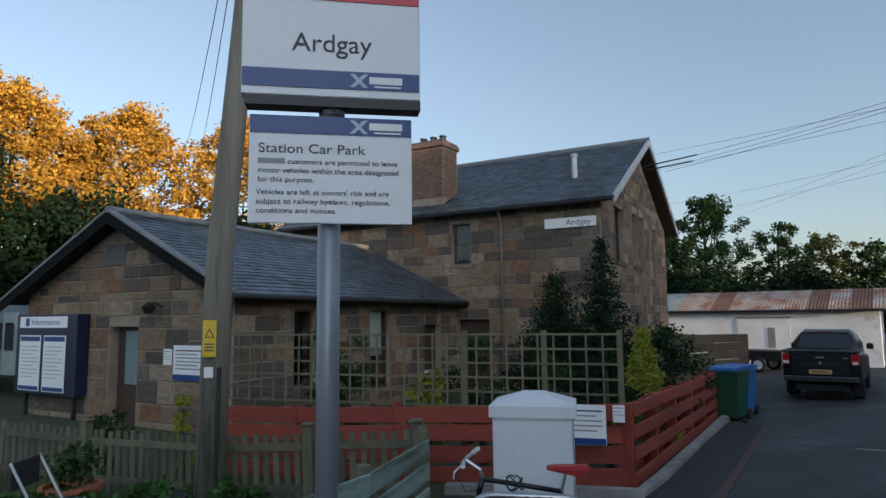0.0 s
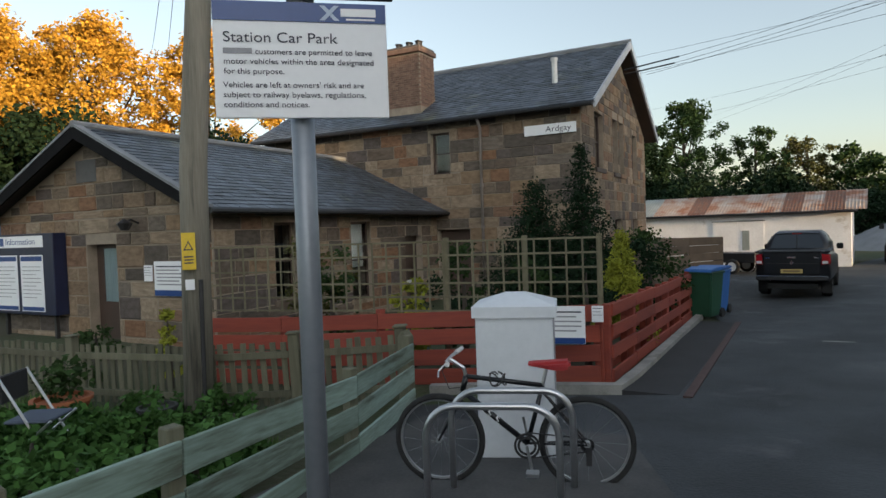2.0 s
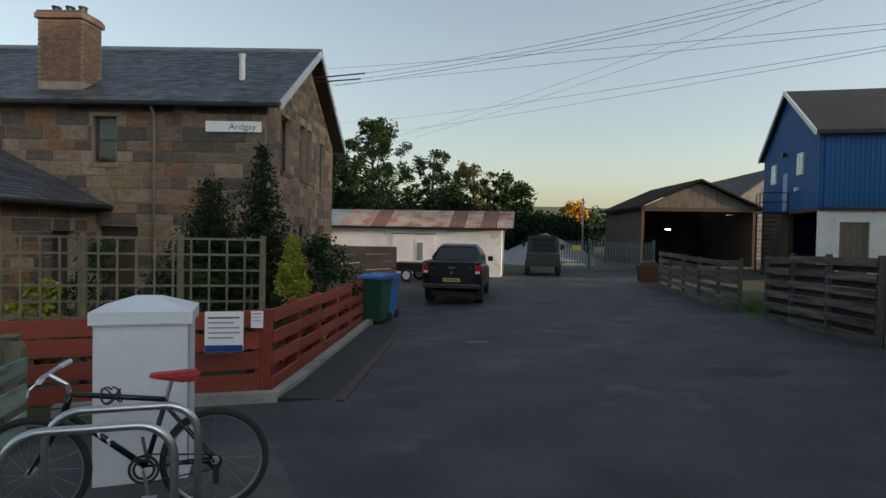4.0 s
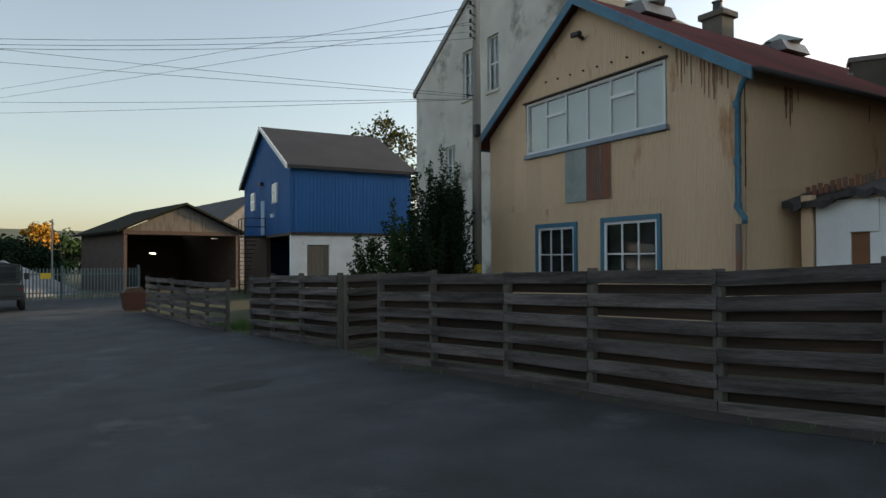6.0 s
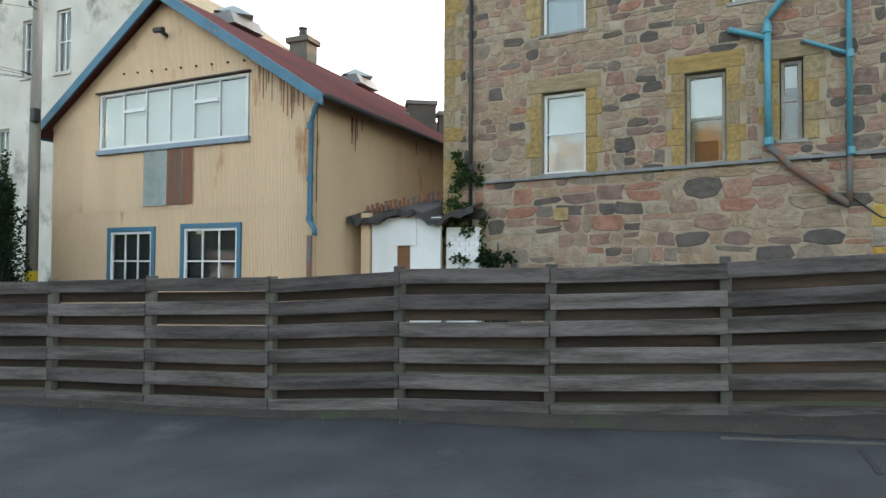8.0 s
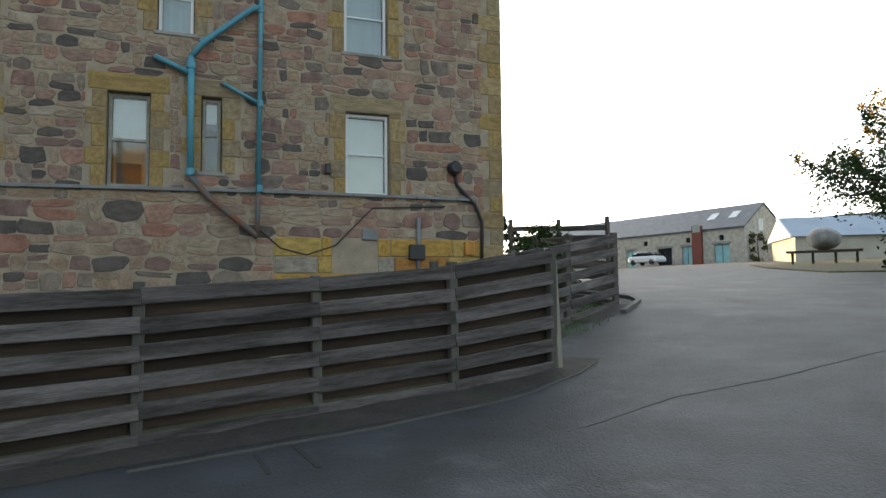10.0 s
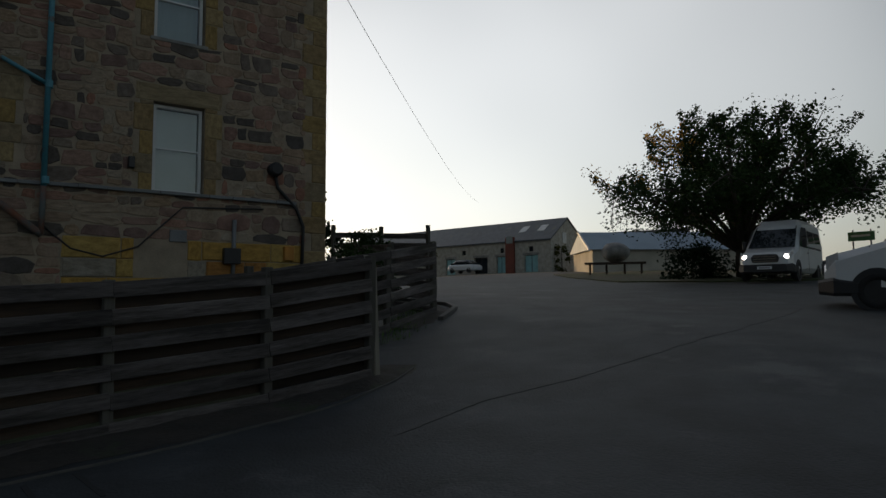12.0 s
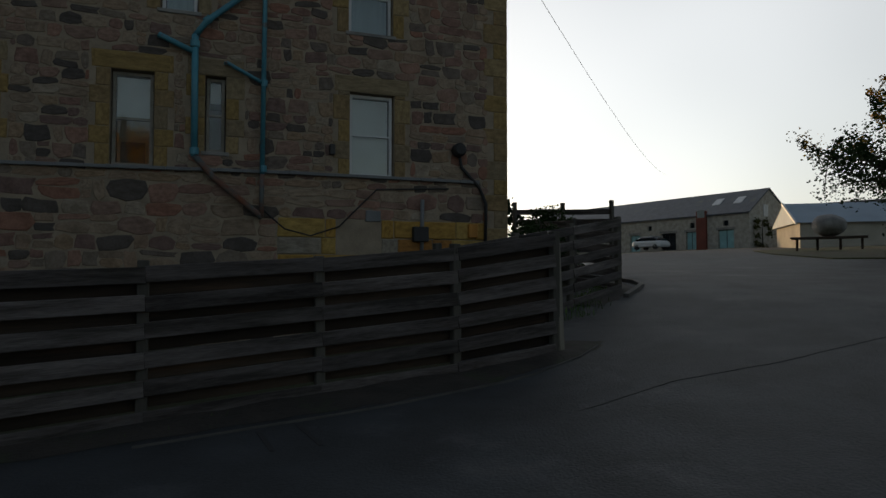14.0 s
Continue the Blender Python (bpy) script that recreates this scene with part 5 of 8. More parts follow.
# ---- brown open shed ----
br = thing("open_shed", pose(5.5, 46.4, 0, 0, 0, 9), "dark open-fronted goods shed with a weathered gable", "shed")
bw = 7.8
part("wall", bx(B(), 0, 0.2, 0, 11, -0.7, 3.7), mat("brown_sheet", (0.11, 0.075, 0.06), (0.075, 0.055, 0.045), rough=0.9, scale=0.8, stretch=(1, 1, 4)), br)
part("wall", bx(B(), bw - 0.2, bw, 0, 11, -0.7, 3.7), MATS["brown_sheet"], br)
part("wall", bx(B(), 0, bw, 10.8, 11, -0.7, 3.7), MATS["brown_sheet"], br)
part("gable", prism(B(), [(-0.1, 3.5), (bw + 0.1, 3.5), (bw / 2, 5.3)], -0.05, 0.15, "y"), mat("weathered_boarding", (0.15, 0.14, 0.125), (0.095, 0.09, 0.08), rough=0.95, scale=1.2, stretch=(4, 1, 0.6), stain=(0.06, 0.055, 0.045), stain_amt=0.3), br, "weathered grey gable panel")
part("lintel", bx(B(), -0.05, bw + 0.05, -0.1, 0.2, 3.3, 3.55), dark_wood, br)
for s in (-1, 1):
    xe = -0.5 if s < 0 else bw + 0.5
    part("roof", prism(B(), [(bw / 2, 5.38), (xe, 3.4), (xe, 3.55), (bw / 2, 5.53)], -0.4, 11.3, "y"), mat("mossy_roof", (0.024, 0.025, 0.016), (0.014, 0.015, 0.011), rough=0.95, spec=0.1, scale=0.9, fine=8, bump=0.8, bump_d=0.04), br)
part("strip_light", bx(B(), 2.9, 3.3, 4.0, 4.06, 2.05, 2.1), shed_light, br)
part("strip_light", bx(B(), 5.9, 6.4, 0.3, 0.36, 3.08, 3.14), lamp_clear, br)
bs = thing("store_building", pose(15.3, 60, 0, 0, 0, 6), "gabled store with a dark roof behind the goods shed", "building")
part("wall", bx(B(), 0, 6.4, 0.3, 18, -0.7, 5.15), concrete, bs)
part("gable", prism(B(), [(0, -0.7), (6.4, -0.7), (6.4, 5.2), (3.2, 7.6), (0, 5.2)], 0, 0.3, "y"), concrete, bs)
for s in (-1, 1):
    xe = 3.2 + s * 3.5
    part("roof", prism(B(), [(3.2, 7.62), (xe, 5.0), (xe, 5.16), (3.2, 7.78)], -0.25, 18.2, "y"), dark_roof, bs)

# ---- white shed with rusty roof ----
ws = thing("white_shed", pose(-12.35, 31.6, -0.5, 0, 0, 3.2), "long white shed under a rusty corrugated roof", "shed")
part("wall", holed_wall(B(), 0, 9.6, -0.2, 2.35, 0, 0.15), whitewash, ws)
part("wall", bx(B(), 0, 0.15, 0.15, 4, -0.2, 2.35), whitewash, ws)
part("wall", bx(B(), 9.45, 9.6, 0.15, 4, -0.2, 2.35), whitewash, ws)
part("wall", bx(B(), 0.15, 9.45, 3.9, 4, -0.2, 2.35), whitewash, ws)
for s, mm in (("l", 4.1), ("r", 5.2)):
    part("door", bx(B(), mm, mm + 1.06, -0.03, -0.002, 0.0, 1.9), whitewash, ws)
part("door_hood", bx(B(), 4.05, 6.3, -0.06, 0.0, 1.92, 1.97), lead, ws)
part("stain_panel", bx(B(), 5.35, 5.65, -0.045, -0.031, 0.6, 1.5), galv, ws)
x = -0.25
rnd = random.Random(11)
i = 0
while x < 9.8:
    w = 0.8
    mtl = [galv, rust, mat("rust_pale", (0.33, 0.22, 0.16), (0.40, 0.37, 0.34), rough=0.85, scale=1.5, stretch=(1, 1, 0.4), stain=(0.26, 0.11, 0.06), stain_scale=1.3, stain_amt=0.5) if i == 2 else MATS.get("rust_pale", galv)][(2, 2, 2, 2, 1, 2, 2, 2, 2, 1, 2, 1, 2)[i % 13]]
    V, F = [], []
    for k in range(22):
        xx = x + (w + 0.03) * k / 21
        h = 0.015 * math.sin(k * 1.9)
        V += [(xx, -0.25, 2.3 + h), (xx, 2.1, 3.2 + h)]
    F = [(2 * k, 2 * k + 2, 2 * k + 3, 2 * k + 1) for k in range(21)]
    raw("roof_sheet", V, F, mtl, ws)
    x += w
    i += 1
part("roof", prism(B(), [(-0.2, 2.22), (2.1, 3.15), (4.2, 2.22)], -0.2, 9.75, "x"), dark_roof, ws)
part("gutter", tube(B(), [(-0.25, -0.3, 2.25), (9.8, -0.3, 2.22)], 0.05, 6), black_paint, ws)
wl = thing("outbuilding", pose(-14.6, 32.6, -0.6, 0, 0, 3.2), "low pale outbuilding beside the white shed", "shed")
part("wall", bx(B(), 0, 2.5, 0, 3, -0.2, 1.9), whitewash, wl)
part("roof", bx(B(), -0.1, 2.6, -0.1, 3.1, 1.9, 2.0), galv, wl)

# ---- station house ----
hs = thing("station_house", pose(-20.87, 15.114, 0, 0, 0, 9.5), "two-storey sandstone station house with a slate roof", "house")
HL, HE, HR, HD = 13.0, 5.15, 7.77, 9.6
h_holes = [(8.05, 8.72, 3.33, 4.66), (8.2, 9.35, -0.6, 1.55), (3.2, 4.0, -0.1, 1.6)]
part("wall", holed_wall(B(), 0.9, HL, -0.8, HE, 0, 0.45, h_holes), house_mortar, hs)
g_holes = [(1.5, 2.55, 3.32, 5.05), (3.9, 4.65, 3.3, 5.38), (4.85, 5.6, 3.3, 5.38), (7.05, 7.95, 3.2, 4.95), (3.9, 4.9, -0.2, 1.7), (6.9, 7.8, -0.2, 1.7)]
gw = thing("gable_frame", hs.matrix_world @ pose(HL, 0, 0, 0, 0, 90), "sandstone gable end of the station house", "house wall")
gw.parent = hs
gw.matrix_parent_inverse = hs.matrix_world.inverted()
part("wall", holed_wall(B(), 0.45, HD, -0.8, HE, 0.0, 0.45, g_holes), house_mortar, gw)
part("gable", prism(B(), [(0.0, HE), (HD, HE), (HD / 2, HR - 0.15)], 0.0, 0.45, "y"), house_mortar, gw)
part("wall", bx(B(), 0.9, HL - 0.45, HD - 0.45, HD, -0.8, HE), house_mortar, hs)
part("wall", bx(B(), 0.9, 1.35, 0.45, HD - 0.45, -0.8, HE), house_mortar, hs)
part("gable", prism(B(), [(0.0, HE), (HD, HE), (HD / 2, HR - 0.15)], 0.9, 1.35, "x"), house_mortar, hs)
part("inner_floor", bx(B(), 1.35, HL - 0.45, 0.45, HD - 0.45, 2.2, 2.4), room_dark, hs)
rnd = random.Random(21)
shH = shape_meshes(house_stone, True, "ashlar")
cells = courses(rnd, 0.95, HL - 0.02, -0.5, HE, [(a - 0.02, b + 0.02, c, d) for a, b, c, d in h_holes], 0.28, 0.44, 0.45, 1.1)
lay_stones(hs, cells, shH, "ashlar", rnd, 0.02, 0.008, 300)
gab = lambda x: HE + (HR - 0.25 - HE) * (1 - abs(x - HD / 2) / (HD / 2))
cells = courses(rnd, 0.02, HD - 0.02, -0.5, HE, [(a - 0.02, b + 0.02, c, d) for a, b, c, d in g_holes], 0.24, 0.4, 0.35, 0.8) + courses(rnd, 0.05, HD - 0.05, HE, HR - 0.3, [(3.9, 4.65, 3.3, 5.4), (4.85, 5.6, 3.3, 5.4)], 0.24, 0.36, 0.35, 0.8, gab)
lay_stones(gw, cells, shH, "ashlar", rnd, 0.02, 0.008, 260)
for a, b, c, d in h_holes[:1]:
    window_unit(hs, a, b, c, d, 0.14, dark_wood, 1, 2, 0.06, 0.07, sill=(-0.06, 0.14, house_stone))
for a, b, c, d in h_holes[2:]:
    window_unit(hs, a, b, c, d, 0.14, dark_wood, 1, 2, 0.06, 0.07, sill=(-0.06, 0.14, house_stone))
part("door", bx(B(), 8.22, 9.33, 0.2, 0.26, -0.6, 1.53), dark_wood, hs)
for a, b, c, d in g_holes:
    window_unit(gw, a, b, c, d, 0.14, dark_wood, 1, 2, 0.06, 0.07, sill=(-0.08, 0.14, house_stone))
rb_ = HR - HE
for s in (0, 1):
    ye, ym = (-0.35, HD / 2) if s == 0 else (HD + 0.35, HD / 2)
    ze = HE - 0.35 * rb_ / (HD / 2)
    part("roof_deck", prism(B(), [(ye, ze), (ym, HR), (ym, HR + 0.06), (ye, ze + 0.06)], 0.55, HL + 0.5, "x"), dark_roof, hs)
    part("bargeboard", prism(B(), [(ye, ze - 0.12), (ym, HR - 0.12), (ym, HR + 0.13), (ye, ze + 0.13)], HL + 0.46, HL + 0.52, "x"), mat("pale_grey_paint", (0.45, 0.47, 0.5), rough=0.6, scale=2) if s == 0 else MATS["pale_grey_paint"], hs, "pale grey bargeboard")
    part("soffit", prism(B(), [(ye, ze - 0.02), (ym, HR - 0.02), (ym, HR - 0.06), (ye, ze - 0.06)], HL - 0.02, HL + 0.45, "x"), dark_wood, hs)
part("ridge", tube(B(), [(0.5, HD / 2, HR + 0.1), (HL + 0.52, HD / 2, HR + 0.1)], 0.1, 8), lead, hs, "lead ridge roll")
slates(hs, 0.55, HL + 0.48, HD / 2 + 0.35, rb_ + 0.35 * rb_ / (HD / 2), -0.35, HE - 0.35 * rb_ / (HD / 2) + 0.07, seed=2)
part("gutter", tube(B(), [(0.6, -0.42, HE - 0.2), (HL + 0.45, -0.42, HE - 0.2)], 0.065, 8), black_paint, hs)
soil_pipe(hs, [(9.86, -0.4, HE - 0.2), (9.86, -0.12, HE - 0.5), (9.84, -0.1, -0.5)], 0.045, mat("pipe_brown_grey", (0.22, 0.19, 0.17), rough=0.6), "downpipe", collars=[((9.85, -0.1, z), (0, 0, 1)) for z in (4.2, 2.9, 1.6)])
fl = part("flue_pipe", tube(B(), [(11.75, 1.6, 5.8), (11.75, 1.6, 6.85)], 0.09, 10), mat("flue_white", (0.6, 0.6, 0.58), rough=0.6), hs)
part("flue_cap", tube(B(), [(11.75, 1.6, 6.8), (11.75, 1.6, 6.88)], 0.12, 10), MATS["flue_white"], fl)
# chimney of brick
ch = thing("chimney", hs.matrix_world @ pose(6.85, 0.9, 5.8), "red-brown brick chimney stack with dark pots", "chimney")
mat("brick_cap", (0.12, 0.10, 0.085), rough=0.95, scale=4)
ch.scale = (0.75, 1.0, 0.97)
part("shaft", bx(B(), -0.86, 0.86, -0.5, 0.5, -0.4, 1.75), house_mortar, ch)
rnd = random.Random(4)
bme = bpy.data.meshes.new("brick")
bm = bx(B(), -0.105, 0.105, -0.012, 0.012, -0.032, 0.032)
bm.to_mesh(bme)
bm.free()
bme.materials.append(brick_m)
for k in range(24):
    for i in range(8):
        x = -0.86 + 0.11 + i * 0.222 - (0.1 if k % 2 else 0)
        if -0.8 < x < 0.85:
            ob = new("brick", bme)
            ob.parent, ob.location = ch, (min(max(x, -0.76), 0.76), -0.505 - rnd.uniform(0, 0.006), -0.05 + k * 0.074)
    for i in range(4):
        ob = new("brick", bme)
        ob.parent, ob.location, ob.rotation_euler = ch, (0.865, -0.38 + i * 0.24 + (0.05 if k % 2 else 0), -0.05 + k * 0.074), (0, 0, math.pi / 2)
part("cornice", bx(B(), -0.95, 0.95, -0.6, 0.6, 1.75, 1.92, 0.02), brick_m, ch)
part("cap", bx(B(), -0.9, 0.9, -0.55, 0.55, 1.92, 2.0, 0.02), MATS["brick_cap"], ch)
for x in (-0.55, 0.0, 0.5):
    part("pot", lathe(B(), [(0.16, 1.98), (0.14, 2.2), (0.17, 2.26), (0.13, 2.26)], 10, "z", (x, 0, 0)), black_paint, ch)
# name board on the wall
nb = thing("name_board", hs.matrix_world @ pose(12.08, -0.05, 4.4), "white station name board with dark lettering", "sign")
part("board", bx(B(), -0.79, 0.79, -0.03, 0.02, -0.15, 0.15, 0.006), sign_white, nb)
text_mesh("lettering", "Ardgay", 0.24, -0.13, -0.032, -0.08, ink, nb, 0.78)
part("mark", bx(B(), -0.6, -0.35, -0.034, -0.031, -0.06, 0.06), sign_white, nb)

# low wing
lw = thing("station_wing", pose(-18.108, 6.157, 0, 0, 0, 9.5), "single-storey sandstone station wing with a slate roof", "building")
LX0, LX1, LXM, LE, LR, LD = -0.5, 6.9, 3.35, 2.26, 4.0, 9.35
l_holes = [(2.92, 3.95, -0.75, 1.5)]
part("wall", holed_wall(B(), LX0, LX1, -0.9, LE, 0, 0.4, l_holes), house_mortar, lw)
part("gable", prism(B(), [(LX0, LE), (LX1, LE), (LXM, LR - 0.12)], 0, 0.4, "y"), house_mortar, lw)
sf = thing("wing_side", lw.matrix_world @ pose(LX1, 0, 0, 0, 0, 90), "side wall of the station wing", "wall")
sf.parent, sf.matrix_parent_inverse = lw, lw.matrix_world.inverted()
s_holes = [(1.75, 2.45, 0.1, 1.85), (4.6, 5.5, -0.2, 1.85), (7.3, 8.3, -0.8, 1.4)]
part("wall", holed_wall(B(), 0.4, LD - 0.01, -0.9, LE, 0, 0.4, s_holes), house_mortar, sf)
part("wall", bx(B(), LX0, LX0 + 0.4, 0.4, LD - 0.01, -0.9, LE), house_mortar, lw)
part("inner_wall", bx(B(), LX0 + 0.4, LX1 - 0.4, 3.4, 3.5, -0.9, LE), room_dark, lw)
rnd = random.Random(31)
lg = lambda x: LE + (LR - 0.2 - LE) * (1 - (LXM - x) / (LXM - LX0) if x < LXM else 1 - (x - LXM) / (LX1 - LXM))
cells = courses(rnd, LX0 + 0.02, LX1 - 0.02, -0.8, LE, [(2.9, 3.97, -0.8, 1.52)], 0.26, 0.5, 0.4, 1.15) + courses(rnd, LX0, LX1, LE, LR, [], 0.22, 0.36, 0.3, 0.75, lg)
lay_stones(lw, cells, shH, "ashlar", rnd, 0.022, 0.013, 300)
cells = courses(rnd, 0.02, LD - 0.05, -0.8, LE - 0.05, s_holes, 0.26, 0.44, 0.35, 0.9)
lay_stones(sf, cells, shH, "ashlar", rnd, 0.022, 0.012, 200)
d = part("door", bx(B(), 2.95, 3.92, 0.22, 0.27, -0.75, 1.48), dark_wood, lw, "dark brown half-glazed door")
part("pane", bx(B(), 3.22, 3.84, 0.2, 0.215, 0.2, 1.4), glass, d)
part("curtain", bx(B(), 3.22, 3.84, 0.216, 0.219, 0.2, 1.4), curtain_sky_m, d, "pale blue net curtain")
for a, b, c, q in s_holes[:2]:
    window_unit(sf, a, b, c, q, 0.12, dark_wood, 1, 2, 0.06, 0.07, sill=(-0.06, 0.12, house_stone), back=(blind_m, 0.6) if a > 4 else None)
part("door", bx(B(), 7.32, 8.28, 0.2, 0.26, -0.8, 1.38), dark_wood, sf)
part("letter_plate", bx(B(), 7.55, 8.0, 0.18, 0.2, -0.05, 0.05), sign_white, sf)
for xe, s in ((LX0 - 0.45, -1), (LX1 + 0.4, 1)):
    sl = (LR - LE) / (abs(LXM - (LX0 if s < 0 else LX1)))
    ze = LR - sl * abs(xe - LXM)
    part("roof_deck", prism(B(), [(LXM, LR), (xe, ze), (xe, ze + 0.05), (LXM, LR + 0.05)], -0.42, LD - 0.02, "y"), dark_roof, lw)
    part("bargeboard", prism(B(), [(LXM, LR + 0.09), (xe, ze + 0.09), (xe, ze - 0.16), (LXM, LR - 0.2)], -0.47, -0.425, "y"), black_barge, lw)
    part("verge", prism(B(), [(LXM, LR + 0.14), (xe, ze + 0.14), (xe, ze + 0.08), (LXM, LR + 0.08)], -0.49, -0.3, "y"), lead, lw)
    if s > 0:
        part("gutter", tube(B(), [(xe + 0.06, -0.45, ze + 0.02), (xe + 0.06, LD - 0.05, ze)], 0.06, 8), black_paint, lw)
        slates(sf, -0.42, LD - 0.03, LX1 + 0.4 - LXM, LR - ze, -0.4, ze + 0.06, seed=5)
part("ridge", tube(B(), [(LXM, -0.48, LR + 0.12), (LXM, LD - 0.02, LR + 0.12)], 0.08, 8), lead, lw)
part("dark_stone", bx(B(), 2.7, 3.42, -0.03, 0.0, 2.9, 3.4, 0.01), mat("dark_plaque", (0.1, 0.1, 0.1), rough=0.7), lw)
part("letter_panel", bx(B(), 5.0, 5.05, 0, 0.01, 0.7, 0.72), dark_wood, lw)
ib = thing("information_board", lw.matrix_world @ pose(0.95, -0.32, 0), "navy station information board with two pale posters", "notice board")
part("case", bx(B(), -1.27, 1.25, -0.02, 0.3, -0.1, 1.8, 0.015), navy_case, ib)
part("header", bx(B(), -1.12, 0.88, -0.03, -0.021, 1.48, 1.75), sign_white, ib)
text_mesh("lettering", "Information", 0.2, -0.62, -0.032, 1.55, sign_blue, ib, 1.2)
part("symbol", bx(B(), -0.86, -0.7, -0.034, -0.031, 1.52, 1.71), sign_blue, ib)
for x in (-1.08, -0.05):
    p = part("poster", bx(B(), x, x + 0.9, -0.03, -0.021, -0.02, 1.3), sign_white, ib)
    part("poster_head", bx(B(), x + 0.03, x + 0.87, -0.034, -0.031, 1.16, 1.27), sign_blue, p)
    part("poster_foot", bx(B(), x + 0.03, x + 0.87, -0.034, -0.031, 0.0, 0.09), sign_blue, p)
    for k in range(9):
        part("text_line", bx(B(), x + 0.08, x + 0.8 - 0.2 * (k % 3 == 2), -0.033, -0.031, 1.02 - k * 0.09, 1.035 - k * 0.09), ink_grey, p)
for x in (-1.0, 1.0):
    part("leg", bx(B(), x - 0.04, x + 0.04, 0.1, 0.18, -0.9, -0.08), black_paint, ib)


def notice(m, w, h, label, lines=5, band=True, name="notice"):
    n = thing(name, m, label, "notice")
    part("panel", bx(B(), -w / 2, w / 2, -0.012, 0.012, -h / 2, h / 2, 0.003), sign_white, n)
    if band:
        part("band", bx(B(), -w / 2 + 0.004, w / 2 - 0.004, -0.016, -0.0125, -h / 2 + 0.004, -h / 2 + h * 0.17), sign_blue, n)
    for k in range(lines):
        zz = h / 2 - h * (0.15 + 0.62 * k / max(lines, 1))
        part("text_line", bx(B(), -w * 0.42, w * (0.4 - 0.15 * (k % 3 == 1)), -0.0155, -0.0125, zz - h * 0.018, zz + h * 0.018), ink_grey if k else ink, n)
    return n


notice(lw.matrix_world @ pose(5.72, -0.05, 0.75), 1.0, 0.72, "white notice with dark blue foot on the sandstone wall", 6)
notice(lw.matrix_world @ pose(5.03, -0.05, 0.86), 0.26, 0.34, "small dark-edged white notice on the wall", 4, False)
wlp = thing("wall_lamp", lw.matrix_world @ pose(4.75, -0.05, 1.92), "small black wall lamp on the sandstone gable", "lamp")
part("arm", tube(B(), [(0, 0.05, 0), (0, -0.15, 0.08), (0.0, -0.3, 0.0)], 0.025, 6), black_paint, wlp)
part("shade", lathe(B(), [(0.02, 0.1), (0.16, 0.0), (0.15, -0.02), (0.08, -0.14), (0.02, -0.15)], 8, "z", (0, -0.3, 0)), black_paint, wlp)

# ---- red fence, trellis, garden ----
def lerp_pts(a, b, k):
    return [(a[0] + (b[0] - a[0]) * i / k, a[1] + (b[1] - a[1]) * i / k) for i in range(k + 1)]


plank_fence(lerp_pts((-8.9, 5.42), (-3.36, 7.6), 4), 0.98, 4, 0.21, "red-stained close-boarded fence round the station garden", red_fence, red_fence, side=-1, seed=13, name="red_fence", bt=0.035)
plank_fence(lerp_pts((-3.3, 7.66), (-4.2, 14.05), 5), 0.98, 4, 0.16, "red-stained plank fence along the drive", red_fence, red_fence, side=-1, seed=14, name="red_fence", bt=0.035)
plank_fence(lerp_pts((-3.42, 7.7), (-4.3, 14.05), 5), 0.9, 3, 0.16, "inner boards of the red garden fence", red_fence, red_fence, side=1, seed=15, name="red_fence")
tr = thing("trellis", pose(-8.9, 5.45, 0, 0, 0, 21.6), "square wooden garden trellis above the red fence", "trellis")
TL, T0, T1 = 5.95, 0.45, 1.42
for i in range(0, 30):
    part("slat", bx(B(), i * TL / 29 - 0.012, i * TL / 29 + 0.012, -0.012, 0.004, T0, T1), trellis_m, tr)
for k in range(6):
    z = T0 + 0.02 + k * (T1 - T0 - 0.03) / 5
    part("rail", bx(B(), -0.03, TL, 0.004, 0.02, z - 0.013, z + 0.013), trellis_m, tr)
for x in (0.0, TL * 0.33, TL * 0.66, TL * 0.84, TL):
    part("post", bx(B(), x - 0.035, x + 0.035, 0.02, 0.09, -0.5, T1 + 0.04, 0.006), trellis_m, tr)
notice(pose(-3.610, 7.190, 0.340, 0, 0, 21.6), 0.43, 0.47, "white notice with a navy foot fixed to the red fence", 5)
notice(pose(-3.300, 7.390, 0.470, 0, 0, 21.6), 0.14, 0.2, "small white notice at the fence corner", 3, False)


def picket_fence(pts, h, label):
    f = thing("picket_fence", pose(0, 0, 0), label, "fence")
    rnd = random.Random(17)
    for (x0, y0), (x1, y1) in zip(pts, pts[1:]):
        d = Vector((x1 - x0, y1 - y0))
        L, rz = d.length, math.degrees(math.atan2(d.y, d.x))
        m = pose(x0, y0, gz(x0, y0), 0, -math.degrees(math.atan2(gz(x1, y1) - gz(x0, y0), L)), rz)
        ob = part("post", bx(B(), -0.06, 0.06, -0.06, 0.06, -0.2, h + 0.08, 0.008), picket_m, f)
        ob.matrix_local = m
        part("post_cap", bx(B(), -0.08, 0.08, -0.08, 0.08, h + 0.08, h + 0.11, 0.01), picket_m, ob)
        for z in (0.18, h * 0.8):
            ob = part("rail", bx(B(), 0.06, L - 0.06, -0.02, 0.02, z - 0.04, z + 0.04), picket_m, f)
            ob.matrix_local = m
        k = int(L / 0.125)
        for i in range(1, k):
            ob = part("picket", bx(B(), -0.035, 0.035, 0.02, 0.038, 0.04, h - 0.02 + rnd.uniform(-0.02, 0.02)), picket_m, f)
            ob.matrix_local = m @ pose(i * L / k, 0, 0, 0, rnd.uniform(-1.5, 1.5), 0)
    return f


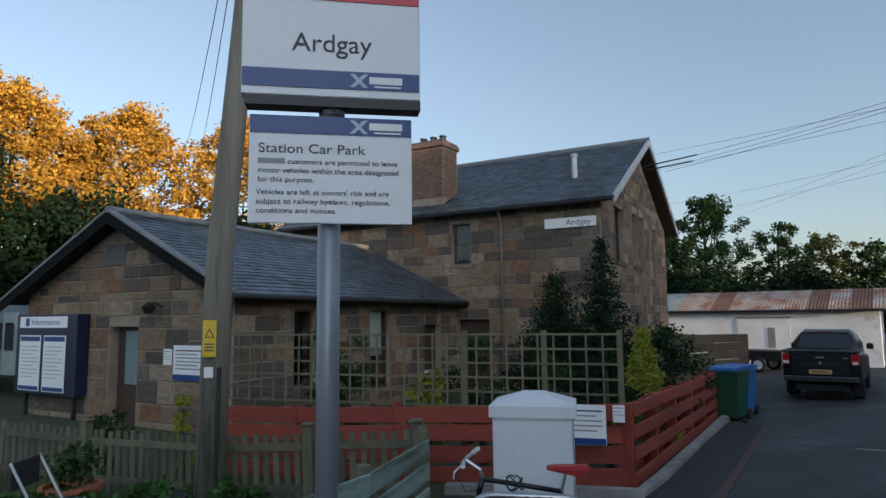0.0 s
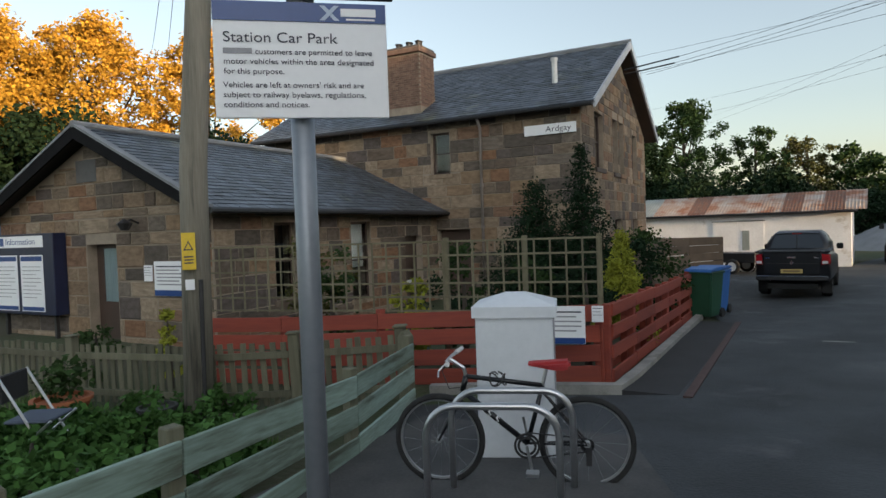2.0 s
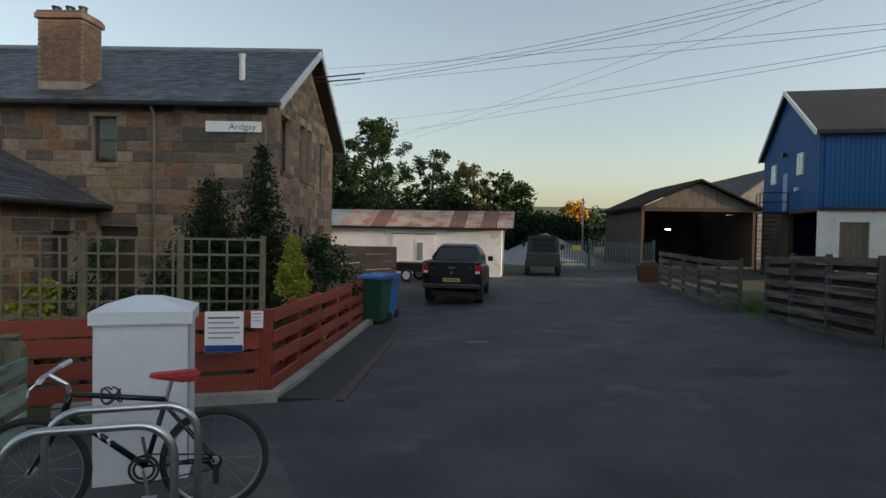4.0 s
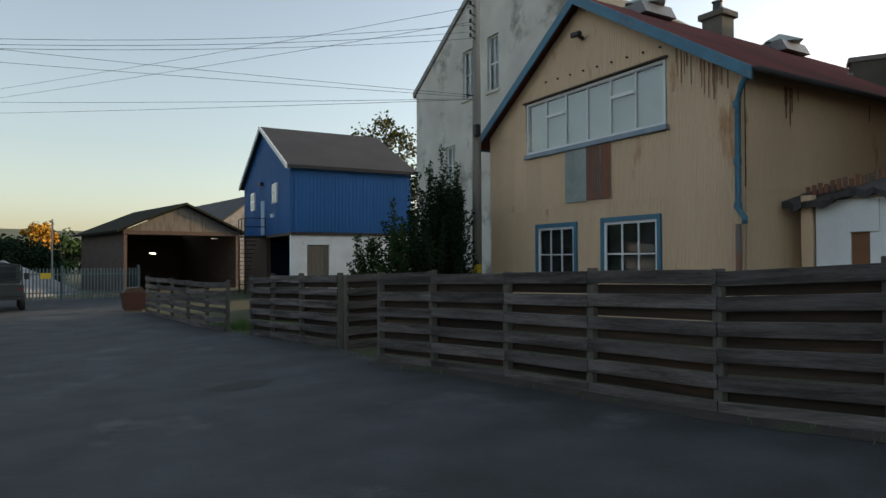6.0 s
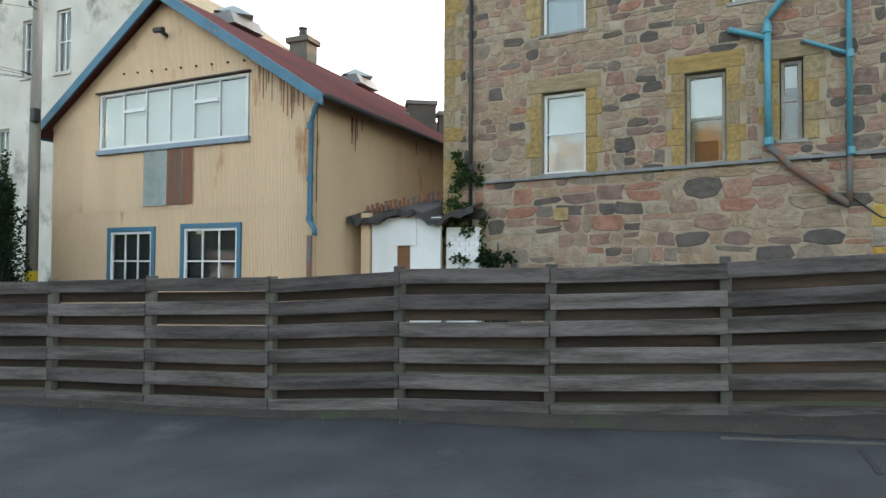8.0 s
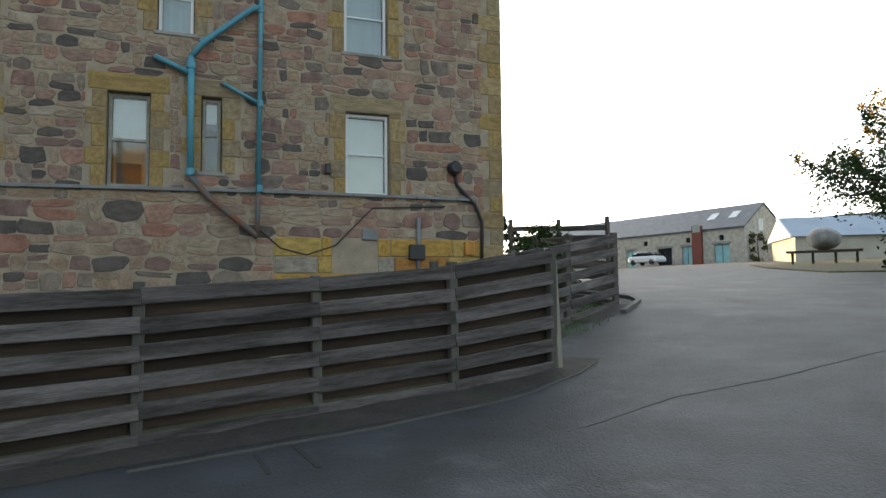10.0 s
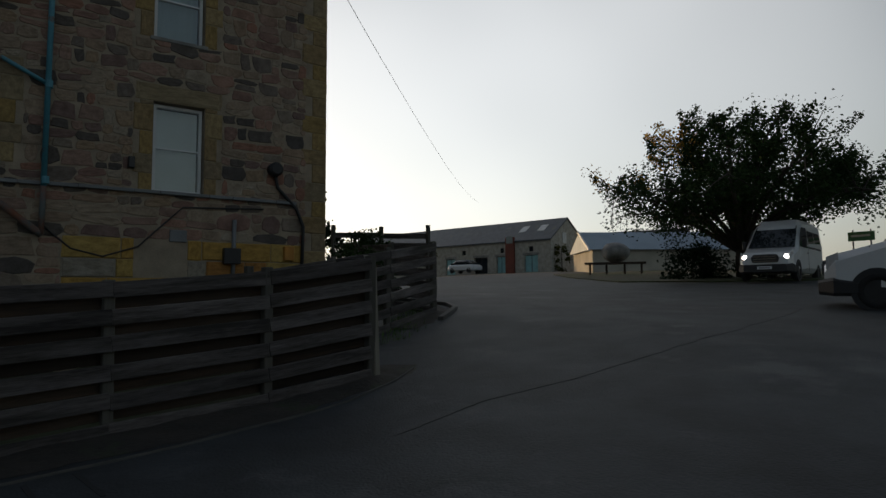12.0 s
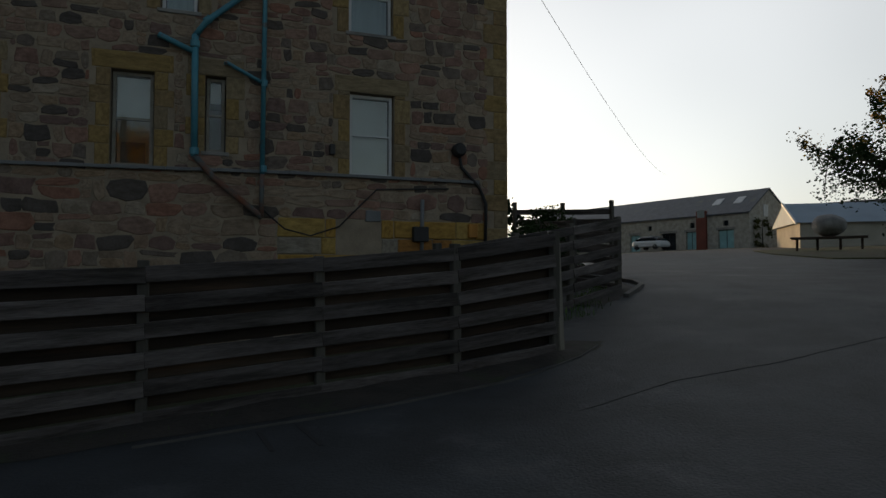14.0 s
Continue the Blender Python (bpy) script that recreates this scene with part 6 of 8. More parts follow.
picket_fence([(-13.2, 2.4), (-11.1, 3.1), (-9.14, 3.74), (-7.15, 4.4), (-6.1, 5.0), (-5.05, 5.75), (-4.95, 5.8)], 0.82, "weathered picket fence with capped posts round the little garden")
plank_fence([(-3.0, 0.9), (-3.3, 1.83), (-4.11, 3.94), (-4.9, 5.65)], 0.74, 3, 0.19, "algae-green low plank fence beside the garden", green_board, picket_m, name="low_fence", side=-1, seed=18, bt=0.03, post_h=0.06)
ep = thing("fence_post", at_ground(-4.95, 5.68), "stout weathered end post of the low fence", "post")
part("shaft", prism(B(), [(-0.07, -0.2), (0.07, -0.2), (0.07, 0.8), (0.0, 0.88), (-0.07, 0.8)], -0.07, 0.07, "y", 0.008), picket_m, ep)

tp = thing("telegraph_pole", pose(-6.85, 4.15, -0.6), "thick weathered wooden telegraph pole", "pole")
part("shaft", tube(B(), [(0, 0, -0.2), (0.03, 0.05, 3), (0.18, 0.24, 6.3), (0.26, 0.34, 9.5)], 0.175, 16, True, 0.12), pole_wood, tp, smooth=True)
yp = part("warning_plate", bx(B(), -0.075, 0.075, -0.01, 0.0, -0.2, 0.22, 0.004), yellow_m, tp, "yellow electrical warning plate")
yp.matrix_local = pose(0.16, -0.135, 2.02, 0, 0, 50)
part("triangle", prism(B(), [(-0.055, 0.02), (0.055, 0.02), (0, 0.13)], -0.013, -0.0105, "y"), ink, yp)
part("triangle_face", prism(B(), [(-0.036, 0.032), (0.036, 0.032), (0, 0.105)], -0.016, -0.0135, "y"), yellow_m, yp)
for k in range(3):
    part("text_line", bx(B(), -0.05, 0.05, -0.013, -0.0105, -0.06 - k * 0.035, -0.045 - k * 0.035), ink, yp)
yq = part("number_plate", bx(B(), -0.05, 0.05, -0.01, 0.0, -0.06, 0.06, 0.003), sign_white, tp)
yq.matrix_local = pose(0.15, -0.13, 1.65, 0, 0, 50)
part("sleeve", tube(B(), [(0.17, -0.03, 0.0), (0.19, -0.02, 1.7)], 0.025, 6), black_plastic, tp, "black cable sleeve")

# ---- station sign ----
sg = thing("station_sign", pose(-1.935, 1.68, -0.172, 0, 0, 48.6), "grey steel post with white station sign and car park notice", "sign")
part("post", tube(B(), [(-0.01, 0.05, 0), (-0.01, 0.05, 3.0)], 0.046, 20), galv_post, sg, smooth=True)
part("collar", tube(B(), [(0, 0.05, 2.66), (0.0, 0.05, 2.75)], 0.052, 20), steel, sg, smooth=True)
up = part("upper_panel", bx(B(), -0.36, 0.36, -0.03, 0.05, 2.72, 3.34, 0.004), sign_white, sg, "white panel with red head and navy foot")
part("red_band", bx(B(), -0.357, 0.357, -0.034, -0.0305, 3.13, 3.335), sign_red, up)
part("blue_band", bx(B(), -0.357, 0.357, -0.034, -0.0305, 2.755, 2.83), sign_blue, up)
part("tray", bx(B(), -0.345, 0.362, -0.028, 0.06, 2.68, 2.72), black_paint, up)
text_mesh("lettering", "Ardgay", 0.11, -0.163, -0.032, 2.909, ink, up, 0.323)
lo = part("lower_panel", bx(B(), -0.325, 0.325, -0.02, -0.008, 2.20, 2.64, 0.003), sign_white, sg, "car park notice with a navy head")
part("blue_band", bx(B(), -0.323, 0.323, -0.024, -0.0205, 2.565, 2.638), sign_blue, lo)
text_mesh("lettering", "Station Car Park", 0.055, -0.29, -0.022, 2.485, ink, lo, 0.425)
part("word_bar", bx(B(), -0.29, -0.185, -0.0225, -0.0205, 2.442, 2.462), ink_grey, lo)
for i, (tx, tw, x0) in enumerate((("customers are permitted to leave", 0.44, -0.175), ("motor vehicles within the area designated", 0.56, -0.29), ("for this purpose.", 0.22, -0.29))):
    text_mesh("lettering", tx, 0.03, x0, -0.022, 2.44 - i * 0.037, ink, lo, tw)
for i, (tx, tw) in enumerate((("Vehicles are left at owners' risk and are", 0.525), ("subject to railway byelaws, regulations,", 0.53), ("conditions and notices.", 0.315))):
    text_mesh("lettering", tx, 0.03, -0.295, -0.022, 2.315 - i * 0.037, ink, lo, tw)
for panel, z, yy in ((up, 2.792, -0.036), (lo, 2.6, -0.026)):
    for a in (1, -1):
        part("emblem", prism(B(), [(0.07, z - 0.028 * a), (0.09, z - 0.028 * a), (0.145, z + 0.028 * a), (0.125, z + 0.028 * a)], yy - 0.001 * a, yy + 0.0015, "y"), mat("emblem_pale", (0.45, 0.55, 0.7), rough=0.4) if a == 1 and z > 2.7 else MATS["emblem_pale"], panel)
    part("emblem_bar", bx(B(), 0.15, 0.285, yy, yy + 0.0015, z - 0.012, z + 0.018), sign_white, panel)
    part("emblem_line", bx(B(), 0.17, 0.28, yy, yy + 0.0015, z - 0.026, z - 0.02), sign_white, panel)
for z in (2.3, 2.55):
    part("clip", bx(B(), -0.08, 0.08, -0.008, 0.03, z - 0.015, z + 0.015), steel, sg)

# ---- white cabinet ----
cb = thing("utility_cabinet", at_ground(-2.74, 4.5, 27, 0.085), "white roadside utility cabinet with a shallow hipped lid", "cabinet")
part("body", bx(B(), -0.32, 0.32, -0.02, 0.5, -0.12, 1.12, 0.012), box_white, cb)
bm = B()
lid = [(-0.345, -0.045, 1.1), (0.345, -0.045, 1.1), (0.345, 0.525, 1.1), (-0.345, 0.525, 1.1)]
v0 = [bm.verts.new(p) for p in lid]
v1 = [bm.verts.new((x, y, 1.19)) for x, y, z in lid]
v2 = [bm.verts.new((x * 0.25, 0.24 + (y - 0.24) * 0.25, 1.28)) for x, y, z in lid]
for a, b in ((v0, v1), (v1, v2)):
    for i in range(4):
        bm.faces.new((a[i], a[(i + 1) % 4], b[(i + 1) % 4], b[i]))
bm.faces.new(v2)
bm.faces.new(v0[::-1])
part("lid", bm, box_white, cb)
part("door_seam", bx(B(), 0.315, 0.326, -0.024, -0.019, 0.05, 1.15), ink_grey, cb)

# ---- cycle stands and bicycle ----
def hoop(x, y, rz, w, h):
    t = thing("cycle_stand", at_ground(x, y, rz), "bent stainless steel cycle stand set in the paving", "cycle stand", "cycle stands")
    pts = [(0, 0, -0.1), (0, 0, h - 0.2)]
    pts += [(0.2 - 0.2 * math.cos(a), 0, h - 0.2 + 0.2 * math.sin(a)) for a in np.linspace(0.2, math.pi / 2, 7)]
    pts += [(w - 0.2 + 0.2 * math.sin(a), 0, h - 0.2 + 0.2 * math.cos(a)) for a in np.linspace(0, math.pi / 2 - 0.2, 7)]
    pts += [(w, 0, h - 0.2), (w, 0, -0.1)]
    part("hoop", tube(B(), pts, 0.024, 12), steel, t, smooth=True)
    for q in (0, w):
        part("floor_flange", lathe(B(), [(0.06, 0.0), (0.06, 0.012), (0.03, 0.014)], 12, "z", (q, 0, 0)), steel, t)


hoop(-2.66, 3.22, 29, 0.86, 0.72)
hoop(-2.78, 3.66, 29, 0.86, 0.74)
bk = thing("bicycle", at_ground(-2.97, 3.76, 25.9), "black mountain bicycle with a red saddle cover leaning at the stands", "bicycle")
for hx in (0.0, 1.08):
    wv = part("wheel", lathe(B(), [(0.34, -0.012), (0.345, 0), (0.34, 0.012), (0.318, 0.024), (0.302, 0.016), (0.302, -0.016), (0.318, -0.024), (0.34, -0.012)], 40, "y", (hx, 0, 0.345)), rubber, bk, smooth=True)
    part("rim", lathe(B(), [(0.303, -0.012), (0.303, 0.012), (0.288, 0.01), (0.288, -0.01), (0.303, -0.012)], 40, "y", (hx, 0, 0.345)), steel, wv)
    part("hub", tube(B(), [(hx, -0.05, 0.345), (hx, 0.05, 0.345)], 0.022, 10), steel, wv)
    for k in range(16):
        a = 6.283 * k / 16
        part("spoke", tube(B(), [(hx + 0.02 * math.cos(a + 0.9), 0.02 * (1 if k % 2 else -1), 0.345 + 0.02 * math.sin(a + 0.9)), (hx + 0.29 * math.cos(a), 0, 0.345 + 0.29 * math.sin(a))], 0.0008, 3, False), steel, wv)
FR = dict(bb=(0.655, 0, 0.33), st=(0.775, 0, 0.76), ht=(0.215, 0, 0.82), hb=(0.185, 0, 0.71), rh=(1.08, 0, 0.345), fh=(0, 0, 0.345))
for a, b, r in (("st", "ht", 0.018), ("hb", "bb", 0.021), ("st", "bb", 0.017), ("ht", "hb", 0.022)):
    part("frame_tube", tube(B(), [FR[a], FR[b]], r, 10), car_black, bk, smooth=True)
for s in (-0.045, 0.045):
    part("chain_stay", tube(B(), [FR["bb"], (1.08, s, 0.345)], 0.009, 6), car_black, bk)
    part("seat_stay", tube(B(), [(0.77, s * 0.4, 0.72), (1.08, s, 0.345)], 0.008, 6), car_black, bk)
    part("fork_blade", tube(B(), [(0.18, s * 0.9, 0.70), (0.1, s, 0.52), (0, s, 0.345)], 0.014, 8, True, 0.009), car_black, bk)
part("seat_post", tube(B(), [FR["st"], (0.81, 0, 0.9)], 0.014, 8), steel, bk)
part("saddle", prism(B(), [(0.68, 0.93), (0.98, 0.95), (0.98, 0.89), (0.9, 0.87), (0.68, 0.91)], -0.06, 0.06, "y", 0.02), saddle_red, bk, "red saddle cover")
part("stem", tube(B(), [(0.215, 0, 0.82), (0.2, 0, 0.88), (0.09, 0, 0.95)], 0.015, 8), steel, bk)
part("handlebar", tube(B(), [(0.13, -0.28, 0.97), (0.09, -0.1, 0.95), (0.09, 0.1, 0.95), (0.13, 0.28, 0.97)], 0.013, 8), steel, bk)
for s in (-1, 1):
    part("grip", tube(B(), [(0.115, s * 0.18, 0.965), (0.135, s * 0.3, 0.97)], 0.018, 8), lamp_clear, bk)
    part("brake_lever", tube(B(), [(0.1, s * 0.16, 0.95), (0.05, s * 0.2, 0.9), (0.06, s * 0.26, 0.87)], 0.007, 5), steel, bk)
part("brake_cable", tube(B(), [(0.09, 0, 0.94), (0.03, 0.02, 0.85), (0.08, 0.02, 0.72), (0.2, 0, 0.74)], 0.004, 4), wire_m, bk)
part("lock_cable", tube(B(), [(0.45 + 0.06 * math.sin(t * 2.1), 0.03 * math.cos(t), 0.8 + 0.05 * math.cos(t * 3.3)) for t in np.linspace(0, 6, 30)], 0.006, 5), wire_m, bk, "coiled black lock cable")
for z, r in ((0.33, 0.095), (0.33, 0.07)):
    part("chainring", lathe(B(), [(r, -0.055 - r * 0.1), (r, -0.05 - r * 0.1), (r - 0.018, -0.05 - r * 0.1), (r - 0.018, -0.055 - r * 0.1), (r, -0.055 - r * 0.1)], 24, "y", (0.655, 0, z)), black_paint, bk)
part("crank", tube(B(), [(0.655, -0.075, 0.33), (0.69, -0.09, 0.165)], 0.012, 6), steel, bk)
part("pedal", bx(B(), 0.65, 0.74, -0.18, -0.09, 0.145, 0.17), steel, bk)
part("crank", tube(B(), [(0.655, 0.075, 0.33), (0.62, 0.09, 0.495)], 0.012, 6), steel, bk)
part("sprocket", lathe(B(), [(0.05, -0.05), (0.045, -0.02), (0.03, -0.02), (0.05, -0.05)], 18, "y", (1.08, 0, 0.345)), black_paint, bk)
part("derailleur", bx(B(), 1.07, 1.11, -0.06, -0.03, 0.2, 0.33), black_paint, bk)
for z in (0.43, 0.24):
    part("chain", tube(B(), [(0.655, -0.05, 0.33 + (z - 0.335)), (1.08, -0.045, 0.345 + (z - 0.335) * 0.5)], 0.005, 4), black_paint, bk)
for t in (0.3, 0.42, 0.54):
    p = Vector(FR["hb"]).lerp(Vector(FR["bb"]), t)
    part("decal", tube(B(), [p - Vector((0.012, 0.0, -0.013)), p + Vector((0.012, 0.0, -0.013))], 0.0215, 8), sign_white, bk)
tagged(raw("paving", [(-3.9, 2.4, gz(-3.9, 2.4) + 0.008), (-1.3, 2.2, gz(-1.3, 2.2) + 0.008), (-1.4, 4.3, gz(-1.4, 4.3) + 0.008), (-2.2, 5.5, gz(-2.2, 5.5) + 0.008), (-4.4, 5.3, gz(-4.4, 5.3) + 0.008)], [(0, 1, 2, 3, 4)], mat("paving_grey", (0.085, 0.082, 0.08), (0.05, 0.05, 0.05), rough=0.9, scale=2.5, fine=40)), "worn grey paving under the cycle stands", "paving", kind="structure")

# ---- wheelie bins ----
def bin_(x, y, rz, m, label):
    t = thing("wheelie_bin", at_ground(x, y, rz), label, "bin", "wheelie bins")
    bm = B()
    lo_ = [bm.verts.new(p) for p in ((-0.22, -0.26, 0.05), (0.22, -0.26, 0.05), (0.22, 0.24, 0.05), (-0.22, 0.24, 0.05))]
    hi_ = [bm.verts.new(p) for p in ((-0.28, -0.33, 1.0), (0.28, -0.33, 1.0), (0.28, 0.33, 1.0), (-0.28, 0.33, 1.0))]
    for i in range(4):
        bm.faces.new((lo_[i], lo_[(i + 1) % 4], hi_[(i + 1) % 4], hi_[i]))
    bm.faces.new(lo_[::-1])
    bm.faces.new(hi_)
    bmesh.ops.recalc_face_normals(bm, faces=bm.faces)
    bmesh.ops.bevel(bm, geom=list(bm.edges), offset=0.025, segments=2, affect="EDGES")
    part("body", bm, m, t)
    part("rim", bx(B(), -0.3, 0.3, -0.35, 0.35, 0.95, 1.0, 0.012), m, t)
    part("lid", prism(B(), [(-0.37, 1.0), (0.38, 1.02), (0.36, 1.07), (0.0, 1.1), (-0.34, 1.06)], -0.3, 0.3, "x", 0.015), bin_blue if "blue" in label else m, t)
    part("handle", tube(B(), [(-0.2, 0.42, 0.98), (0.2, 0.42, 0.98)], 0.018, 8), m, t)
    for s in (-0.24, 0.24):
        part("wheel", lathe(B(), [(0.1, -0.03), (0.1, 0.03), (0.03, 0.03)], 14, "x", (s, 0.27, 0.1)), rubber, t)


bin_(-3.92, 14.35, -8, bin_green, "dark green wheelie bin with a blue lid by the red fence")
bin_(-3.98, 15.25, -4, bin_blue, "blue wheelie bin standing behind the green one")

# ---- vehicles ----
def ring(hw, z0, z1, r=0.1, thw=None):
    """Rounded cross-section: half width hw at the foot, thw at the head."""
    t = hw if thw is None else thw
    return [(-hw + r * 0.6, z0), (hw - r * 0.6, z0), (hw, z0 + r), (hw, z0 + (z1 - z0) * 0.5), (t + (hw - t) * 0.15, z1 - r), (t - r, z1), (-t + r, z1), (-t - (hw - t) * 0.15, z1 - r), (-hw, z0 + (z1 - z0) * 0.5), (-hw, z0 + r)]


def loft(bm, secs):
    rings = [[bm.verts.new((x, y, z)) for x, z in pts] for y, pts in secs]
    k = len(rings[0])
    for a, b in zip(rings, rings[1:]):
        for j in range(k):
            bm.faces.new((a[j], a[(j + 1) % k], b[(j + 1) % k], b[j]))
    bm.faces.new(rings[0][::-1])
    bm.faces.new(rings[-1])
    return bm


def wheel(parent, x, y, r, w, rim_mat=steel):
    t = part("wheel", lathe(B(), [(r * 0.62, -w / 2), (r * 0.93, -w / 2), (r, -w * 0.3), (r, w * 0.3), (r * 0.93, w / 2), (r * 0.62, w / 2), (r * 0.62, -w / 2)], 28, "x", (x, y, r)), rubber, parent, smooth=True)
    part("rim", lathe(B(), [(r * 0.63, -w * 0.42), (r * 0.5, -w * 0.2), (r * 0.12, -w * 0.3), (r * 0.12, w * 0.3), (r * 0.5, w * 0.2), (r * 0.63, w * 0.42)], 18, "x", (x, y, r)), rim_mat, t)


pk = thing("pickup_truck", at_ground(-3.05, 19.4, 3.5), "black double-cab pickup parked facing away", "car")
part("body", loft(B(), [(0, ring(0.84, 0.6, 1.22, 0.08)), (0.1, ring(0.89, 0.5, 1.26, 0.1)), (0.5, ring(0.905, 0.45, 1.27, 0.1)), (1.5, ring(0.91, 0.4, 1.24, 0.1)), (3.6, ring(0.91, 0.37, 1.14, 0.12)), (4.9, ring(0.88, 0.4, 1.07, 0.14)), (5.2, ring(0.8, 0.45, 0.94, 0.16))]), car_black, pk, smooth=True)
part("cab", loft(B(), [(1.5, ring(0.8, 1.18, 1.3, 0.03)), (1.72, ring(0.8, 1.18, 1.76, 0.07, 0.6)), (2.6, ring(0.82, 1.1, 1.81, 0.08, 0.64)), (3.3, ring(0.82, 1.1, 1.74, 0.08, 0.62)), (4.1, ring(0.8, 1.05, 1.12, 0.03))]), car_black, pk, smooth=True)
rw = part("rear_window", loft(B(), [(1.49, [(-0.68, 1.3), (0.68, 1.3), (0.68, 1.31), (-0.68, 1.31)]), (1.66, [(-0.56, 1.68), (0.56, 1.68), (0.56, 1.7), (-0.56, 1.7)])]), glass_dark, pk)
part("divider", tube(B(), [(0.0, 1.48, 1.31), (0.0, 1.65, 1.69)], 0.012, 5), black_plastic, rw)
part("roof_trim", tube(B(), [(-0.58, 1.7, 1.735), (0.0, 1.68, 1.765), (0.58, 1.7, 1.735)], 0.018, 6), chrome, pk)
part("brake_lamp", bx(B(), -0.12, 0.12, 1.66, 1.7, 1.71, 1.735), tail_red, pk)
part("bed_floor", bx(B(), -0.8, 0.8, 0.06, 1.5, 1.262, 1.275), black_plastic, pk)
for s in (-1, 1):
    part("bed_rail", bx(B(), s * 0.78, s * 0.9, 0.03, 1.5, 1.25, 1.3, 0.015), black_plastic, pk)
tg = part("tailgate", bx(B(), -0.68, 0.68, -0.03, 0.02, 0.66, 1.27, 0.02), car_black, pk)
part("gate_cap", bx(B(), -0.7, 0.7, -0.035, 0.05, 1.27, 1.295, 0.008), black_plastic, tg)
part("gate_crease", bx(B(), -0.64, 0.64, -0.036, -0.029, 0.95, 0.965), black_plastic, tg)
part("gate_handle", bx(B(), -0.1, 0.1, -0.05, -0.03, 1.1, 1.15, 0.008), chrome, tg)
part("badge", prism(B(), [(0, 0.92), (0.05, 0.98), (0, 1.04), (-0.05, 0.98)], -0.045, -0.03, "y"), chrome, tg)
for s in (-1, 1):
    part("letter_bar", bx(B(), s * 0.52, s * 0.64, -0.034, -0.0305, 1.1, 1.13), chrome, tg)
part("bumper", bx(B(), -0.86, 0.86, -0.16, 0.1, 0.5, 0.62, 0.03), black_plastic, pk)
part("bumper_step", bx(B(), -0.85, 0.85, -0.17, -0.05, 0.62, 0.64, 0.006), chrome, pk)
part("number_plate", bx(B(), -0.26, 0.26, -0.04, -0.031, 0.7, 0.81), plate_y, pk)
part("plate_bar", bx(B(), -0.2, 0.2, -0.044, -0.041, 0.73, 0.78), mat("plate_ink", (0.22, 0.15, 0.06), rough=0.6), pk)
part("under_tray", bx(B(), -0.6, 0.6, 0.0, 4.6, 0.28, 0.42), rubber, pk)
for s in (-1, 1):
    tl = part("tail_lamp", loft(B(), [(-0.025, [(s * 0.7, 0.93), (s * 0.86, 0.95), (s * 0.87, 1.2), (s * 0.71, 1.22)]), (0.12, [(s * 0.7, 0.93), (s * 0.905, 0.95), (s * 0.905, 1.2), (s * 0.71, 1.22)])]), tail_red, pk)
    part("reverse_lens", bx(B(), s * 0.72, s * 0.85, -0.034, -0.026, 0.96, 1.03), lamp_clear, tl)
    part("mirror", bx(B(), s * 0.9, s * 1.08, 3.35, 3.45, 1.2, 1.38, 0.03), car_black, pk)
    part("side_window", loft(B(), [(1.85, [(s * 0.815, 1.26), (s * 0.82, 1.26), (s * 0.69, 1.66), (s * 0.685, 1.66)]), (3.4, [(s * 0.83, 1.24), (s * 0.835, 1.24), (s * 0.69, 1.64), (s * 0.685, 1.64)])]), glass_dark, pk)
    for y in (1.05, 4.15):
        wheel(pk, s * 0.77, y, 0.38, 0.26)
    part("mudflap", bx(B(), s * 0.66, s * 0.9, 0.6, 0.62, 0.12, 0.5), rubber, pk)

tk = thing("old_truck", at_ground(-0.76, 33.2, 2), "old dark green off-road truck with a canvas-framed back", "truck")
part("body", loft(B(), [(0, ring(0.85, 0.6, 1.15, 0.04)), (4.0, ring(0.85, 0.6, 1.15, 0.04))]), car_dkgreen, tk)
part("tailboard", bx(B(), -0.83, 0.83, -0.05, 0.0, 0.65, 1.15, 0.01), car_dkgreen, tk)
part("cab", loft(B(), [(1.9, ring(0.8, 1.15, 2.05, 0.08, 0.74)), (3.1, ring(0.8, 1.15, 2.05, 0.08, 0.74))]), car_dkgreen, tk)
part("rear_window", bx(B(), -0.6, 0.6, 1.86, 1.9, 1.3, 1.9), glass_dark, tk)
for s in (-0.8, 0.8):
    part("hoop_bar", tube(B(), [(s, 0.1, 1.15), (s * 0.95, 0.1, 1.95), (0, 0.1, 2.1)], 0.03, 6), car_dkgreen, tk)
    part("top_rail", tube(B(), [(s * 0.95, 0.1, 1.95), (s * 0.95, 1.9, 1.98)], 0.025, 6), car_dkgreen, tk)
    for y in (0.8, 3.3):
        wheel(tk, s, y, 0.4, 0.24, black_paint)
    part("tail_lamp", lathe(B(), [(0.05, -0.07), (0.05, -0.04)], 10, "y", (s * 0.9, 0, 0.95)), tail_red, tk)
for z in (1.4, 1.7):
    part("cross_bar", tube(B(), [(-0.78, 0.1, z), (0.78, 0.1, z)], 0.025, 6), car_dkgreen, tk)
part("mirror", bx(B(), -1.15, -0.95, 3.0, 3.05, 1.45, 1.7, 0.02), black_plastic, tk)
part("mirror", bx(B(), 0.95, 1.15, 3.0, 3.05, 1.3, 1.6, 0.02), black_plastic, tk)
part("bumper", bx(B(), -0.85, 0.85, -0.15, 0.0, 0.5, 0.62, 0.01), black_plastic, tk)


